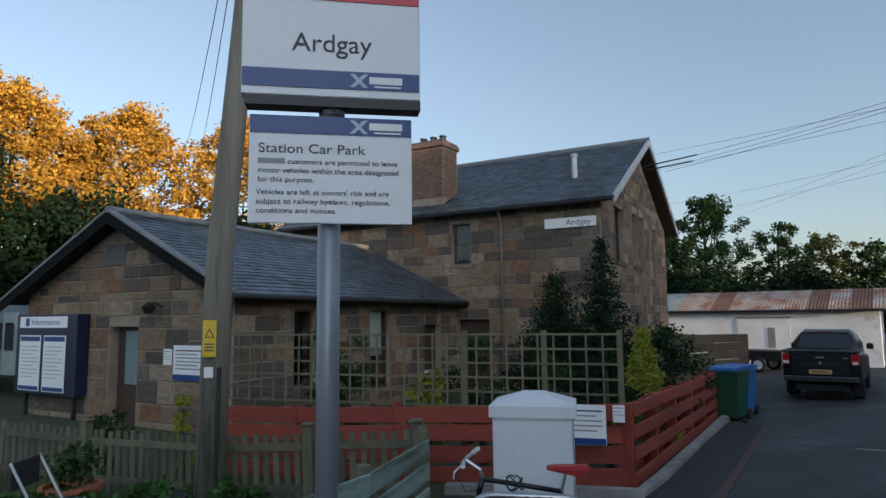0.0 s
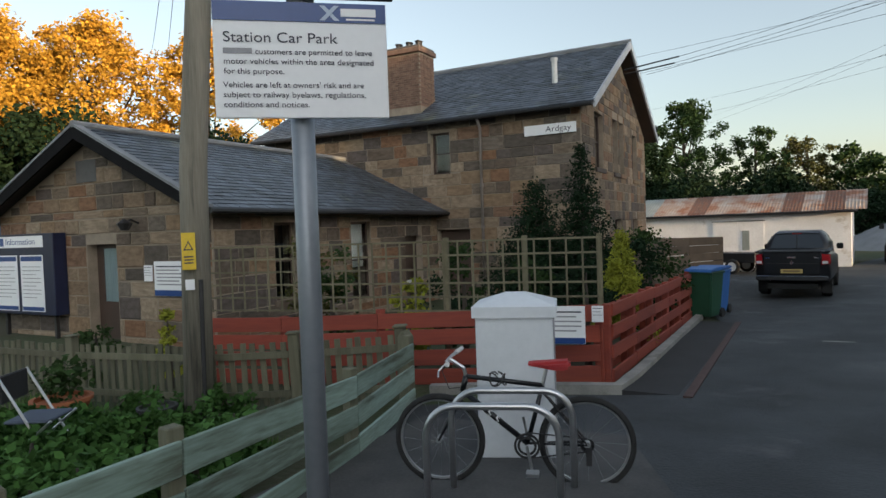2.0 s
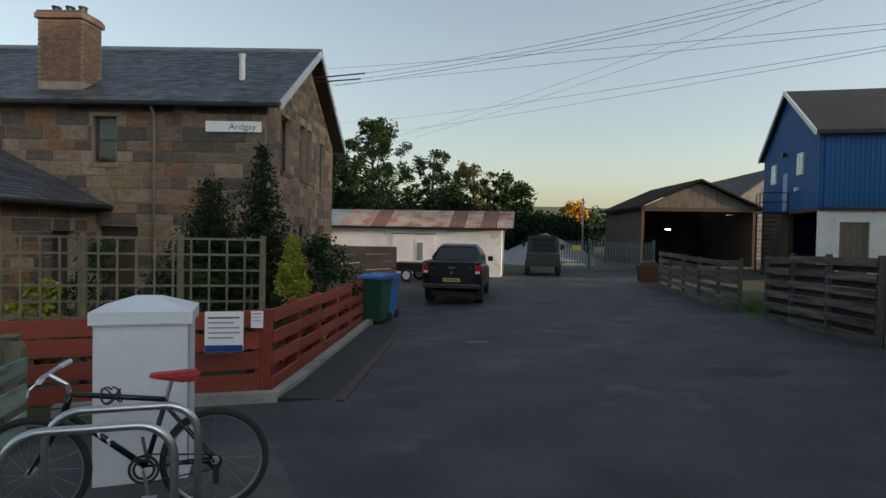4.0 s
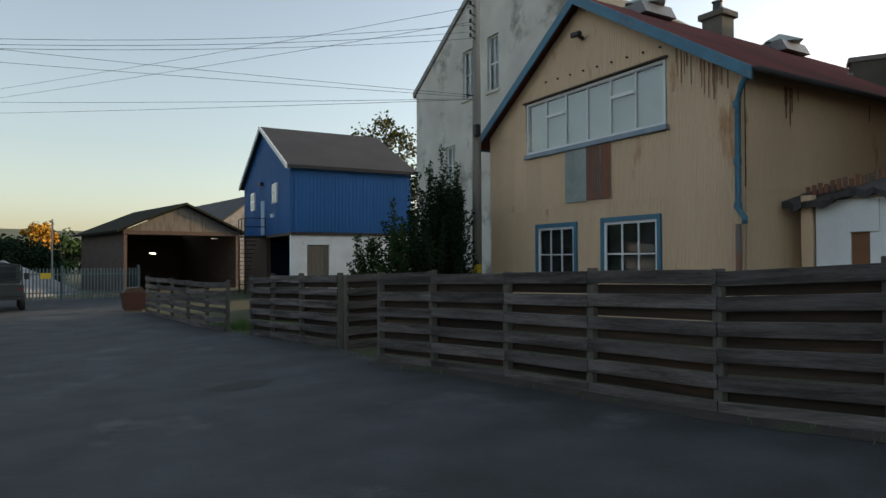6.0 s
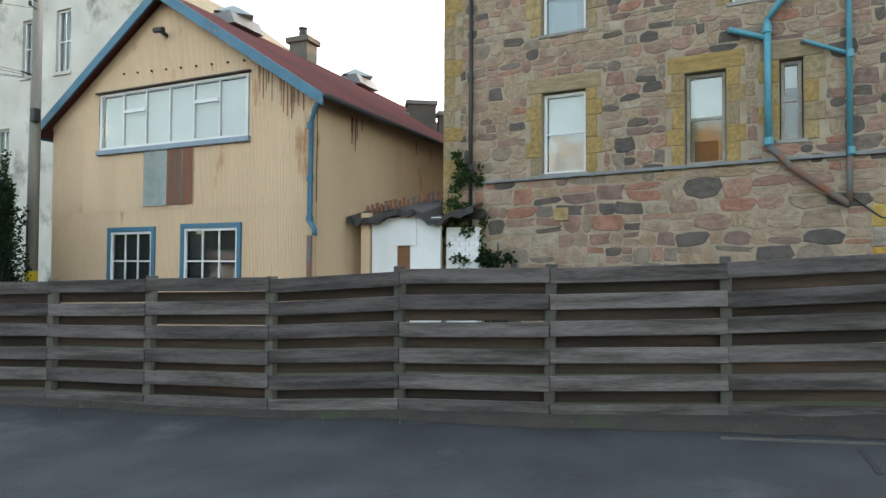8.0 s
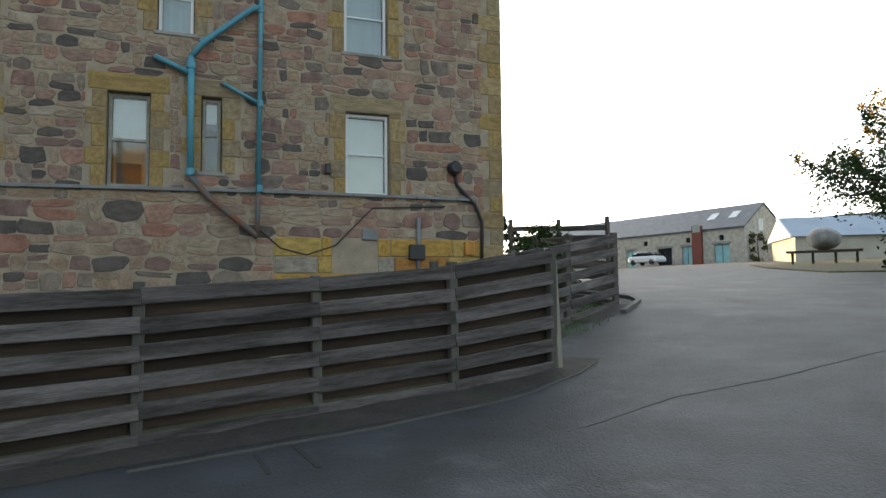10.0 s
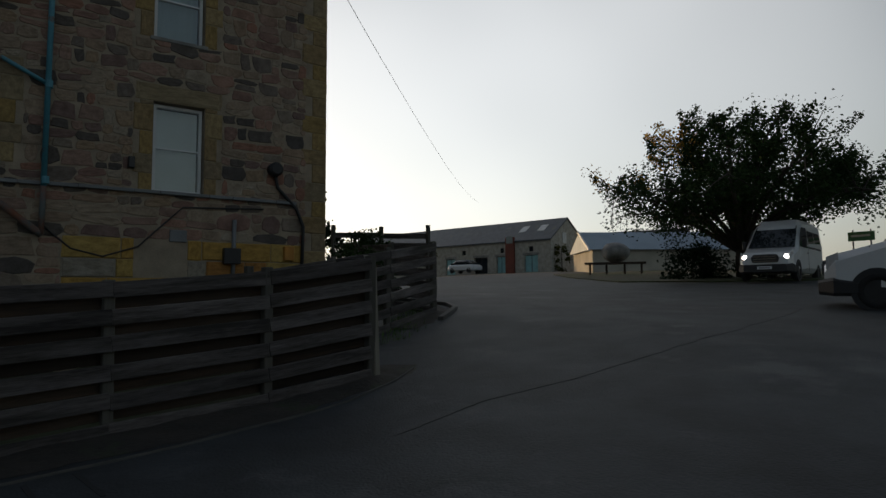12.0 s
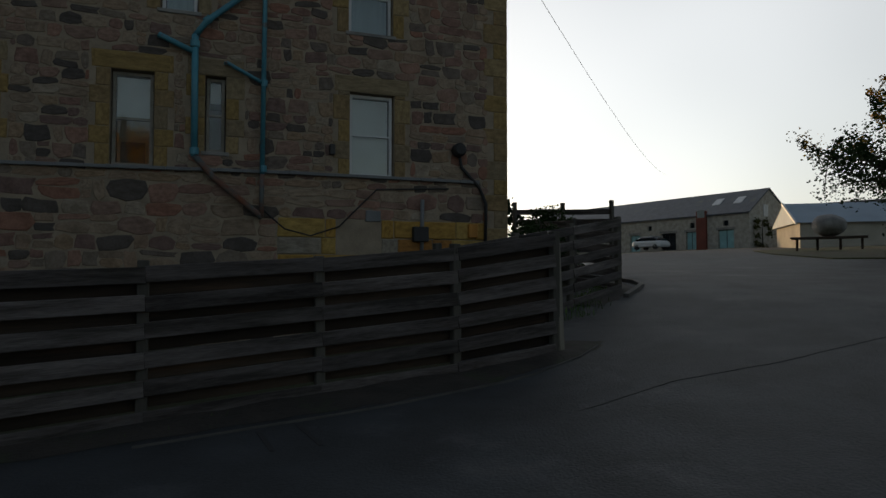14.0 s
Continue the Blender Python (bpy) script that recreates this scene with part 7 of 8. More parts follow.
def van(m, label, lamps_on, minibus):
    """A high-roofed van, its nose towards -y."""
    v = thing("van", m, label, "van", "parked vans")
    H = 2.55 if minibus else 2.3
    part("body", loft(B(), [(-2.75, ring(0.82, 0.42, 0.86, 0.14)), (-2.55, ring(0.97, 0.32, 1.08, 0.16)), (-1.75, ring(1.0, 0.3, 1.28, 0.12)), (-1.7, ring(1.0, 0.3, 1.3, 0.1)), (-0.75, ring(1.0, 0.3, H - 0.3, 0.14, 0.84)), (-0.35, ring(1.0, 0.3, H - 0.04, 0.2, 0.84)), (1.0, ring(1.0, 0.3, H, 0.2, 0.86)), (2.7, ring(1.0, 0.34, H, 0.2, 0.86)), (2.78, ring(0.95, 0.45, H - 0.1, 0.2, 0.82))]), car_white, v)
    part("windscreen", loft(B(), [(-1.755, [(-0.86, 1.3), (0.86, 1.3), (0.86, 1.31), (-0.86, 1.31)]), (-0.77, [(-0.76, H - 0.36), (0.76, H - 0.36), (0.76, H - 0.33), (-0.76, H - 0.33)])]), glass_dark, v)
    part("bonnet_line", bx(B(), -0.9, 0.9, -2.0, -1.98, 1.19, 1.205), black_plastic, v)
    part("bumper", loft(B(), [(-2.86, ring(0.78, 0.3, 0.58, 0.06)), (-2.6, ring(1.01, 0.26, 0.62, 0.06)), (-2.2, ring(1.02, 0.26, 0.55, 0.06))]), black_plastic, v)
    part("grille", prism(B(), [(-0.45, 0.66), (0.45, 0.66), (0.52, 0.84), (0.4, 0.98), (-0.4, 0.98), (-0.52, 0.84)], -2.8, -2.6, "y", 0.02), black_plastic, v)
    for k in range(3):
        part("grille_bar", bx(B(), -0.42, 0.42, -2.815, -2.8, 0.7 + k * 0.09, 0.72 + k * 0.09), chrome, v)
    part("number_plate", bx(B(), -0.26, 0.26, -2.885, -2.865, 0.4, 0.51), sign_white, v)
    part("plate_bar", bx(B(), -0.2, 0.2, -2.89, -2.886, 0.43, 0.48), ink_grey, v)
    for s in (-1, 1):
        h = part("headlight", loft(B(), [(-2.71, [(s * 0.6, 0.78), (s * 0.86, 0.78), (s * 0.9, 1.02), (s * 0.68, 0.98)]), (-2.5, [(s * 0.6, 0.78), (s * 0.95, 0.78), (s * 0.97, 1.1), (s * 0.68, 0.98)])]), lamp_clear, v)
        if lamps_on:
            part("lit_lamp", lathe(B(), [(0.085, -0.02), (0.085, 0.0), (0.02, 0.01)], 12, "y", (s * 0.75, -2.72, 0.88)), headlight_on, h)
        part("front_window", loft(B(), [(-1.55, [(s * 1.003, 1.32), (s * 1.008, 1.32), (s * 1.0, 1.36), (s * 0.995, 1.36)]), (-0.9, [(s * 1.003, 1.3), (s * 1.008, 1.3), (s * 0.93, H - 0.42), (s * 0.925, H - 0.42)]), (-0.1, [(s * 1.003, 1.3), (s * 1.008, 1.3), (s * 0.93, H - 0.4), (s * 0.925, H - 0.4)])]), glass_dark, v)
        if minibus:
            for y0, y1 in ((0.05, 1.2), (1.3, 2.45)):
                part("side_window", loft(B(), [(y0, [(s * 1.003, 1.3), (s * 1.008, 1.3), (s * 0.935, H - 0.5), (s * 0.93, H - 0.5)]), (y1, [(s * 1.003, 1.3), (s * 1.008, 1.3), (s * 0.935, H - 0.5), (s * 0.93, H - 0.5)])]), glass_dark, v)
        mr_ = part("mirror", bx(B(), s * 1.03, s * 1.2, -1.42, -1.3, 1.28, 1.62, 0.03), black_plastic, v)
        part("door_seam", bx(B(), s * 1.0, s * 1.006, -0.06, -0.045, 0.4, 1.9), black_plastic, v)
        part("door_handle", bx(B(), s * 1.0, s * 1.025, -0.35, -0.15, 1.08, 1.12, 0.005), black_plastic, v)
        part("wheel_arch", lathe(B(), [(0.43, s * 0.9), (0.43, s * 1.012), (0.3, s * 1.012), (0.3, s * 0.9)], 24, "x", (0, -1.9, 0.36)), black_plastic, v)
        for y in (-1.9, 1.75):
            wheel(v, s * 0.9, y, 0.35, 0.23, black_paint)
    return v


van(at_ground(11.0, -29.27, 187.6), "white minibus with its headlights on, parked by the tree", True, True)
van(at_ground(2.26, -15.87, 104.6), "white panel van with black bumper at the roadside", False, False)
cr2 = thing("hatchback", pose(53.81, -51.48, 4.2, 0, 0, 6.6), "small white hatchback parked before the stone barn", "car")
part("body", loft(B(), [(-0.85, ring(1.7, 0.35, 0.8, 0.12)), (-0.75, ring(2.0, 0.3, 0.95, 0.14, 1.8)), (0.75, ring(2.0, 0.3, 0.95, 0.14, 1.8)), (0.85, ring(1.7, 0.35, 0.8, 0.12))]), car_white, cr2)
part("cabin", loft(B(), [(-0.7, ring(1.5, 0.9, 1.3, 0.08, 0.85)), (-0.5, ring(1.5, 0.9, 1.45, 0.08, 0.85)), (0.5, ring(1.5, 0.9, 1.45, 0.08, 0.85)), (0.7, ring(1.5, 0.9, 1.3, 0.08, 0.85))]), glass_dark, cr2)
part("roof", bx(B(), -0.9, 0.9, -0.55, 0.55, 1.42, 1.47, 0.02), car_white, cr2)
for x in (-1.25, 1.25):
    for y in (-0.75, 0.75):
        part("wheel", lathe(B(), [(0.3, -0.1), (0.3, 0.1), (0.1, 0.1)], 16, "y", (x, y, 0.3)), rubber, cr2)

# ---- stone barn and buildings beyond the car park ----
bn = thing("stone_barn", pose(44.22, -55.26, 4.2, 0, 0, -173.55), "long restored stone barn with teal doors and rooflights", "building")
b_holes = [(-3.5, -1.7, 0, 1.9), (-7.4, -6.1, 0, 1.9), (-10.7, -8.7, 0, 1.9), (-15.2, -13.7, 0, 1.9), (-2.9, -2.3, 2.3, 2.85), (-6.9, -6.3, 2.3, 2.85), (-12.6, -12.0, 2.3, 2.85), (-17.2, -16.6, 2.3, 2.85)]
part("wall", holed_wall(B(), -34, 0, -0.5, 3.55, 0, 0.5, b_holes), barn_stone, bn)
part("gable", prism(B(), [(0.5, -0.5), (7.0, -0.5), (7.0, 3.55), (3.4, 6.0), (0.0, 3.55), (0.0, 3.5), (0.5, 3.5)], -0.5, -0.002, "x"), barn_stone, bn)
part("wall", bx(B(), -34, -0.5, 6.5, 7.0, -0.5, 3.55), barn_stone, bn)
part("inner_wall", bx(B(), -34, -0.5, 1.5, 1.6, -0.5, 3.5), room_dark, bn)
for ya, yb in ((-0.2, 3.4), (7.2, 3.4)):
    part("roof", prism(B(), [(ya, 3.42), (yb, 6.02), (yb, 6.16), (ya, 3.56)], -34.2, 0.12, "x"), slate, bn)
for i, h in enumerate(b_holes):
    if i < 4:
        d = part("door", bx(B(), h[0] + 0.04, h[1] - 0.04, 0.2, 0.26, 0, 1.86), teal_paint if i != 2 else glass_dark, bn, "teal glazed door")
        part("door_stile", bx(B(), (h[0] + h[1]) / 2 - 0.03, (h[0] + h[1]) / 2 + 0.03, 0.18, 0.2, 0, 1.86), black_paint, d)
        part("lintel", bx(B(), h[0] - 0.2, h[1] + 0.2, -0.03, 0.0, 1.9, 2.15), concrete, d)
    else:
        part("window", bx(B(), h[0] + 0.03, h[1] - 0.03, 0.15, 0.2, h[2], h[3]), glass_dark, bn)
part("porch_panel", bx(B(), -5.95, -4.75, -0.25, 0.0, -0.1, 4.0, 0.02), corten, bn, "red-brown entrance panel")
part("porch_top", bx(B(), -5.8, -4.9, -0.26, -0.2, 3.3, 4.1), galv, bn)
for x in (-1.7, -4.2):
    part("rooflight", prism(B(), [(1.3, 4.62), (2.3, 5.34), (2.3, 5.42), (1.3, 4.70)], x - 0.9, x, "x"), lamp_clear, bn)
part("gable_window", bx(B(), -0.02, 0.03, 2.4, 3.2, 3.2, 4.4), lamp_clear, bn)
cx, cy, cz = bn.matrix_world @ Vector((0.6, 1.2, 0))
bush(cx, cy, 3.4, 0.9, leaf_olive, "bare-twigged climber on the barn gable", 16, 50, 0.22, 41, z=cz - 0.2)


h2 = thing("hall", pose(31.64, -45.89, 3.6, 0, 0, -130), "low hall with a blue-grey roof and cream walls", "building")
part("wall", bx(B(), -0.5, 13, 0.2, 7, -0.6, 1.9), mat("cream_render", (0.5, 0.46, 0.38), rough=0.9, scale=0.8), h2)
part("roof", prism(B(), [(-0.2, 1.8), (3.5, 3.6), (7.4, 1.8)], -0.8, 13.3, "x"), blue_grey_roof, h2)
part("verge", prism(B(), [(-0.25, 1.85), (3.5, 3.7), (3.5, 3.5), (-0.25, 1.65)], -0.95, -0.81, "x"), white_paint, h2)
h3 = thing("store_building", pose(40.55, -59.94, 4.2, 0, 0, -163.4), "dark-roofed store behind the barn", "building")
part("wall", bx(B(), 0, 8, 0, 6, -0.5, 2.8), barn_stone, h3)
part("roof", prism(B(), [(-0.2, 2.7), (3, 4.5), (6.2, 2.7)], -0.2, 8.2, "x"), dark_roof, h3)
part("rooflight", bx(B(), 2, 6, 1.5, 2.2, 3.85, 3.95), lamp_clear, h3)
h4 = thing("grey_house", pose(7.17, -47.39, 3.0, 0, 0, 171.6), "grey rendered house beyond the tree", "building")
part("wall", bx(B(), -4, 4, 0, 6, -0.5, 3.2), mat("grey_render", (0.3, 0.31, 0.33), rough=0.9, scale=0.8), h4)
part("roof", prism(B(), [(-4.3, 3.1), (0, 5.0), (4.3, 3.1)], -0.3, 6.3, "y"), slate, h4)
gs = thing("road_sign", pose(9.96, -36.31, 2.4, 0, 0, 171.6), "green direction sign on a grey post", "sign")
part("panel", bx(B(), -0.6, 0.6, -0.03, 0.0, 1.75, 2.2, 0.02), mat("sign_green", (0.12, 0.3, 0.16), rough=0.4), gs)
part("text_line", bx(B(), -0.45, 0.4, -0.034, -0.031, 1.95, 2.05), sign_white, gs)
for x in (-0.4, 0.4):
    part("post", tube(B(), [(x, 0.05, -0.3), (x, 0.05, 2.3)], 0.04, 8), galv_post, gs)
bd = thing("boulder_bench", pose(25.02, -38.17, gz(25.02, -38.17), 0, 0, 31), "pale round boulder on a timber display bench", "sculpture")
bm = B()
bmesh.ops.create_icosphere(bm, subdivisions=3, radius=0.95)
for v in bm.verts:
    v.co *= 1 + 0.12 * noise.noise(v.co * 1.7)
    v.co.z = v.co.z * 0.72 + 1.55
part("boulder", bm, rock_m, bd, smooth=True)
part("table", bx(B(), -2.0, 2.0, -0.6, 0.6, 0.75, 0.86), dark_wood, bd)
for x in (-1.7, -0.6, 0.6, 1.7):
    part("leg", bx(B(), x - 0.07, x + 0.07, -0.4, -0.26, -0.4, 0.75), dark_wood, bd)
isl_V = [(31.46, -39.69), (25.28, -33.37), (17.8, -27.38), (13.11, -27.81), (8.17, -29.86), (3.27, -33.5), (1.62, -45.55), (26.69, -47.83)]
tagged(raw("verge", [(x, y, gz(x, y) + 0.06) for x, y in isl_V] + [(x, y, gz(x, y) - 0.1) for x, y in isl_V], [tuple(range(8))] + [(i, (i + 1) % 8, 8 + (i + 1) % 8, 8 + i) for i in range(8)], earth), "raised grass verge under the tree", "verge", kind="structure")

# ---- poles, wires, far yard ----
up2 = thing("utility_pole", pose(11.3, 15.47, -0.2), "grey wooden utility pole with insulators and a switch box", "pole")
part("shaft", tube(B(), [(0, 0, -0.2), (0.02, 0, 6), (0.05, 0.02, 11.4)], 0.15, 12, True, 0.1), mat("grey_pole_wood", (0.27, 0.25, 0.22), (0.17, 0.16, 0.14), rough=0.92, scale=1.2, fine=14, stretch=(4, 4, 0.25)), up2, smooth=True)
for z in (8.3, 8.5, 8.72, 8.98, 9.25):
    a = part("insulator_arm", tube(B(), [(-0.22, -0.08, z), (0.0, -0.05, z - 0.04)], 0.018, 6), black_paint, up2)
    part("insulator", lathe(B(), [(0.02, -0.06), (0.05, -0.03), (0.03, 0.0), (0.05, 0.03), (0.02, 0.07)], 8, "z", (-0.24, -0.08, z + 0.04)), black_paint, a)
part("bracket", tube(B(), [(-0.35, 0.05, 6.6), (0.0, 0.0, 6.58)], 0.02, 6), black_paint, up2)
part("switch_box", bx(B(), -0.2, -0.02, -0.26, -0.1, 5.35, 5.7, 0.02), black_plastic, up2)
part("band", tube(B(), [(0, 0, 1.35), (0, 0, 1.6)], 0.155, 12), yellow_m, up2)


def wire(a, b, sag, r=0.006):
    a, b = Vector(a), Vector(b)
    pts = [a.lerp(b, t) - Vector((0, 0, sag * 4 * t * (1 - t))) for t in np.linspace(0, 1, 15)]
    t = thing("overhead_wire", pose(*a), "thin black overhead cable slung between poles", "cable", "overhead wires")
    part("cable", tube(B(), [p - a for p in pts], r, 5, False), wire_m, t)


wire((-6.08, 20.05, 6.55), (11.22, 15.53, 8.52), 0.4)
wire((-6.21, 20.02, 6.37), (11.22, 15.53, 8.31), 0.36)
wire((-6.98, 19.75, 6.1), (11.22, 15.53, 8.11), 0.34)
wire((-12.73, 28.79, 8.99), (11.21, 15.54, 6.42), 0.14)
wire((-12.73, 28.79, 8.14), (11.21, 15.54, 6.36), 0.06)
wire((-24.83, 68.23, 13.37), (11.21, 15.54, 6.31), 0.4, 0.007)
wire((-21.72, 69.12, 12.16), (11.21, 15.54, 6.29), 0.22, 0.007)
wire((-25.64, 83.6, 13.39), (11.22, 15.5, 9.05), 0.6, 0.007)
wire((-25.33, 83.42, 12.63), (11.22, 15.5, 8.6), 0.45, 0.007)
for a, b in (((-7.85, 20.17, 6.47), (-6.08, 20.05, 6.55)), ((-7.85, 20.17, 6.33), (-6.21, 20.02, 6.37))):
    wb = thing("wire_bracket", pose(*a), "slim dark arm holding a cable off the gable", "bracket", "cable arms")
    part("arm", tube(B(), [(0, 0, 0), tuple(Vector(b) - Vector(a))], 0.022, 6), black_paint, wb)
wire((-6.6, 4.45, 8.6), (-40, 22, 13.5), 0.5, 0.012)
wire((-6.6, 4.45, 8.3), (-40, 23, 13.2), 0.5, 0.012)
wire((12.0, -7.4, 9.0), (60, -60, 14), 1.0, 0.008)

# palisade gates and heap
pg = thing("palisade_gate", pose(-1.8, 40.5, gz(0, 40), 0, 0, 0), "grey-green steel palisade gates across the yard end", "gate")
for i in range(46):
    part("pale", bx(B(), i * 0.16, i * 0.16 + 0.07, 0, 0.02, 0.05, 1.75), palisade_m, pg)
for z in (0.4, 1.4):
    part("rail", bx(B(), 0, 7.4, 0.02, 0.06, z, z + 0.06), palisade_m, pg)
for x in (0, 3.6, 7.4):
    part("post", bx(B(), x - 0.06, x + 0.06, 0.0, 0.12, -0.1, 1.9), palisade_m, pg)
part("warning_plate", bx(B(), 2.6, 3.1, -0.03, 0.0, 1.2, 1.5), yellow_m, pg)


def heap(x, y, r, h, material, label, seed):
    V, F, k, n = [], [], 28, 9
    for j in range(n + 1):
        for i in range(k):
            a, q = 6.283 * i / k, j / n
            rr = r * q
            z = h * (1 - q) ** 0.9 + 0.25 * noise.noise(Vector((math.cos(a) * rr + seed, math.sin(a) * rr, 0))) * (1 - q)
            V.append((rr * math.cos(a), rr * math.sin(a), z))
    for j in range(n):
        for i in range(k):
            F.append((j * k + i, j * k + (i + 1) % k, (j + 1) * k + (i + 1) % k, (j + 1) * k + i))
    ob = raw("mound", V, F, material, smooth=True)
    ob.location = (x, y, gz(x, y) - 0.05)
    return tagged(ob, label, "heap")


heap(-1.0, 50, 4.5, 2.3, gravel_m, "pale grey heap of road gravel behind the gates", 1)
heap(0.2, 58, 3.2, 1.5, earth, "grassy mound of soil behind the gates", 2)
heap(-6.0, 52, 3.5, 1.7, gravel_m, "smaller grey gravel heap", 3)
sk = thing("red_skip", at_ground(3.9, 29.4, 0), "small rusty red skip at the end of the fence", "skip")
part("body", prism(B(), [(-0.38, 0.06), (0.38, 0.06), (0.48, 0.75), (-0.48, 0.75)], -0.45, 0.45, "y", 0.02), mat("skip_red", (0.055, 0.018, 0.015), rough=0.8, scale=2), sk)
part("load", prism(B(), [(-0.42, 0.75), (0.42, 0.75), (0.25, 0.98), (-0.3, 0.93)], -0.35, 0.35, "y", 0.03), dark_wood, sk)
lp = thing("street_lamp", pose(2.0, 62, -0.5), "tall grey street lamp far beyond the gates", "lamp")
part("column", tube(B(), [(0, 0, 0), (0, 0, 5.5)], 0.07, 6), galv_post, lp)

# brown fence, railing and trailer behind the drive
plank_fence([(-5.1, 13.0), (-5.2, 15.2), (-5.2, 17.4), (-4.9, 19.6)], 1.75, 8, 0.215, "tall brown boarded fence beside the house", mat("brown_fence", (0.14, 0.095, 0.06), (0.1, 0.07, 0.045), rough=0.9, scale=2, obj=0.15), dark_wood, name="board_fence", side=-1, seed=23)
ts = thing("trailer", at_ground(-5.6, 28.6, 80), "small dark trailer with white wheels by the white shed", "trailer")
part("box", bx(B(), -0.6, 0.6, 0, 1.7, 0.45, 0.85, 0.02), black_paint, ts)
part("mudguard", lathe(B(), [(0.42, -0.1), (0.42, 0.1), (0.38, 0.1), (0.38, -0.1), (0.42, -0.1)], 18, "x", (0.72, 0.85, 0.32)), black_paint, ts)
wheel(ts, 0.72, 0.85, 0.3, 0.16, sign_white)
wheel(ts, -0.72, 0.85, 0.3, 0.16, sign_white)
part("drawbar", tube(B(), [(0, 0, 0.5), (0, -1.0, 0.45)], 0.04, 6), black_paint, ts)

# chimneys and stepped wall behind the corrugated building
cc = thing("chimney", pose(17.2, 11.45, 6.25, 0, 0, 0), "squat dark chimney with one pot above the red roof", "chimney")
part("shaft", bx(B(), -0.3, 0.3, -0.33, 0.33, 0, 2.5, 0.02), mat("sooty_render", (0.13, 0.12, 0.10), rough=0.95, scale=2), cc)
part("cornice", bx(B(), -0.38, 0.38, -0.42, 0.42, 2.32, 2.5, 0.02), MATS["sooty_render"], cc)
part("pot", lathe(B(), [(0.15, 2.5), (0.13, 2.8), (0.17, 2.85), (0.11, 2.85)], 12), black_paint, cc)
sw = thing("stepped_wall", pose(20.2, 9.2, -0.4, 0, 0, -60), "grey stone stepped parapet behind the red roof, extended unseen to block sun", "wall")
# piers from x 2.1 on are unseen additions that block the low sun
for x, z in ((-4.6, 7.1), (-3.4, 7.55), (-2.2, 7.2), (-1.0, 7.3), (0.0, 7.75), (1.1, 7.4), (2.1, 8.1), (3.2, 8.3), (4.3, 8.3), (5.4, 8.3)):
    part("pier", bx(B(), x, x + 1.0, 0, 0.5, 3, z - 0.15), MATS["sooty_render"], sw)
    part("cope", bx(B(), x - 0.06, x + 1.06, -0.06, 0.56, z - 0.15, z, 0.02), concrete, sw)

# ---- trees and shrubs ----
def cherry_tree(x, y):
    """A short trunk that forks low, limbs that spread wide, and a broad crown in layers with gaps and long shoots."""
    rnd = random.Random(122)
    t = thing("tree", pose(x, y, gz(x, y)), "broad dark cherry tree with a few orange leaves", "tree")
    part("trunk", tube(B(), [(0, 0, -0.3), (0.05, 0.02, 0.9), (-0.05, 0.05, 1.9)], 0.34, 10, True, 0.26), bark, t, smooth=True)
    clumps, turning = [], []
    for i in range(22):
        a = 6.283 * i / 22 + rnd.uniform(-0.2, 0.2)
        reach, top = (rnd.uniform(5.2, 6.8), rnd.uniform(3.0, 5.2)) if i % 3 else (rnd.uniform(1.2, 3.8), rnd.uniform(6.2, 7.3))
        p0 = Vector((0, 0, rnd.uniform(1.2, 1.9)))
        p3 = Vector((reach * math.cos(a), reach * math.sin(a), top))
        p1 = p0.lerp(p3, 0.35) + Vector((0, 0, 0.6))
        p2 = p0.lerp(p3, 0.7) + Vector((rnd.uniform(-.3, .3), rnd.uniform(-.3, .3), 0.6))
        part("limb", tube(B(), [p0, p1, p2, p3], 0.15, 6, False, 0.03), bark, t, smooth=True)
        for k in range(17):
            u = rnd.uniform(0.36, 1.02)
            q = (p1.lerp(p2, (u - 0.35) / 0.35) if u < 0.7 else p2.lerp(p3, (u - 0.7) / 0.3))
            d = Vector((rnd.gauss(0, 1), rnd.gauss(0, 1), rnd.gauss(0.3, 0.8))).normalized() * rnd.uniform(0.5, 2.0)
            e = q + d
            e.z = min(max(e.z, 2.4), 7.9)
            part("twig", tube(B(), [q, q.lerp(e, 0.5) + Vector((0, 0, 0.08)), e], 0.035, 4, False, 0.01), bark, t)
            into = turning if e.z > 4.8 and e.x > 2.2 and rnd.random() < 0.6 else clumps
            into += [(*q.lerp(e, 0.55), 0.95), (*e, rnd.uniform(0.7, 1.15))]
            if rnd.random() < 0.5:
                for j in range(4):
                    g = e + Vector((d.x * 0.14, d.y * 0.14, 0.2)) * (j + 1)
                    into.append((*g, 0.5 - 0.08 * j))
    for _ in range(210):
        u, a = rnd.random(), rnd.uniform(0, 6.283)
        q = 6.6 * max(0.1, 1 - u ** 2.2) ** 0.5 * math.sqrt(rnd.uniform(0.25, 1.0))
        clumps.append((q * math.cos(a), q * math.sin(a), 2.7 + 5.0 * u * rnd.uniform(0.8, 1.0), rnd.uniform(0.6, 1.0)))
    V, F = leaves(rnd, clumps, 34, 0.15)
    raw("crown", V, F, leaf_green, t, kind="stuff")
    V, F = leaves(rnd, turning, 38, 0.15)
    raw("crown_turning", V, F, leaf_orange, t, "leaves turning orange", kind="stuff")
    return t


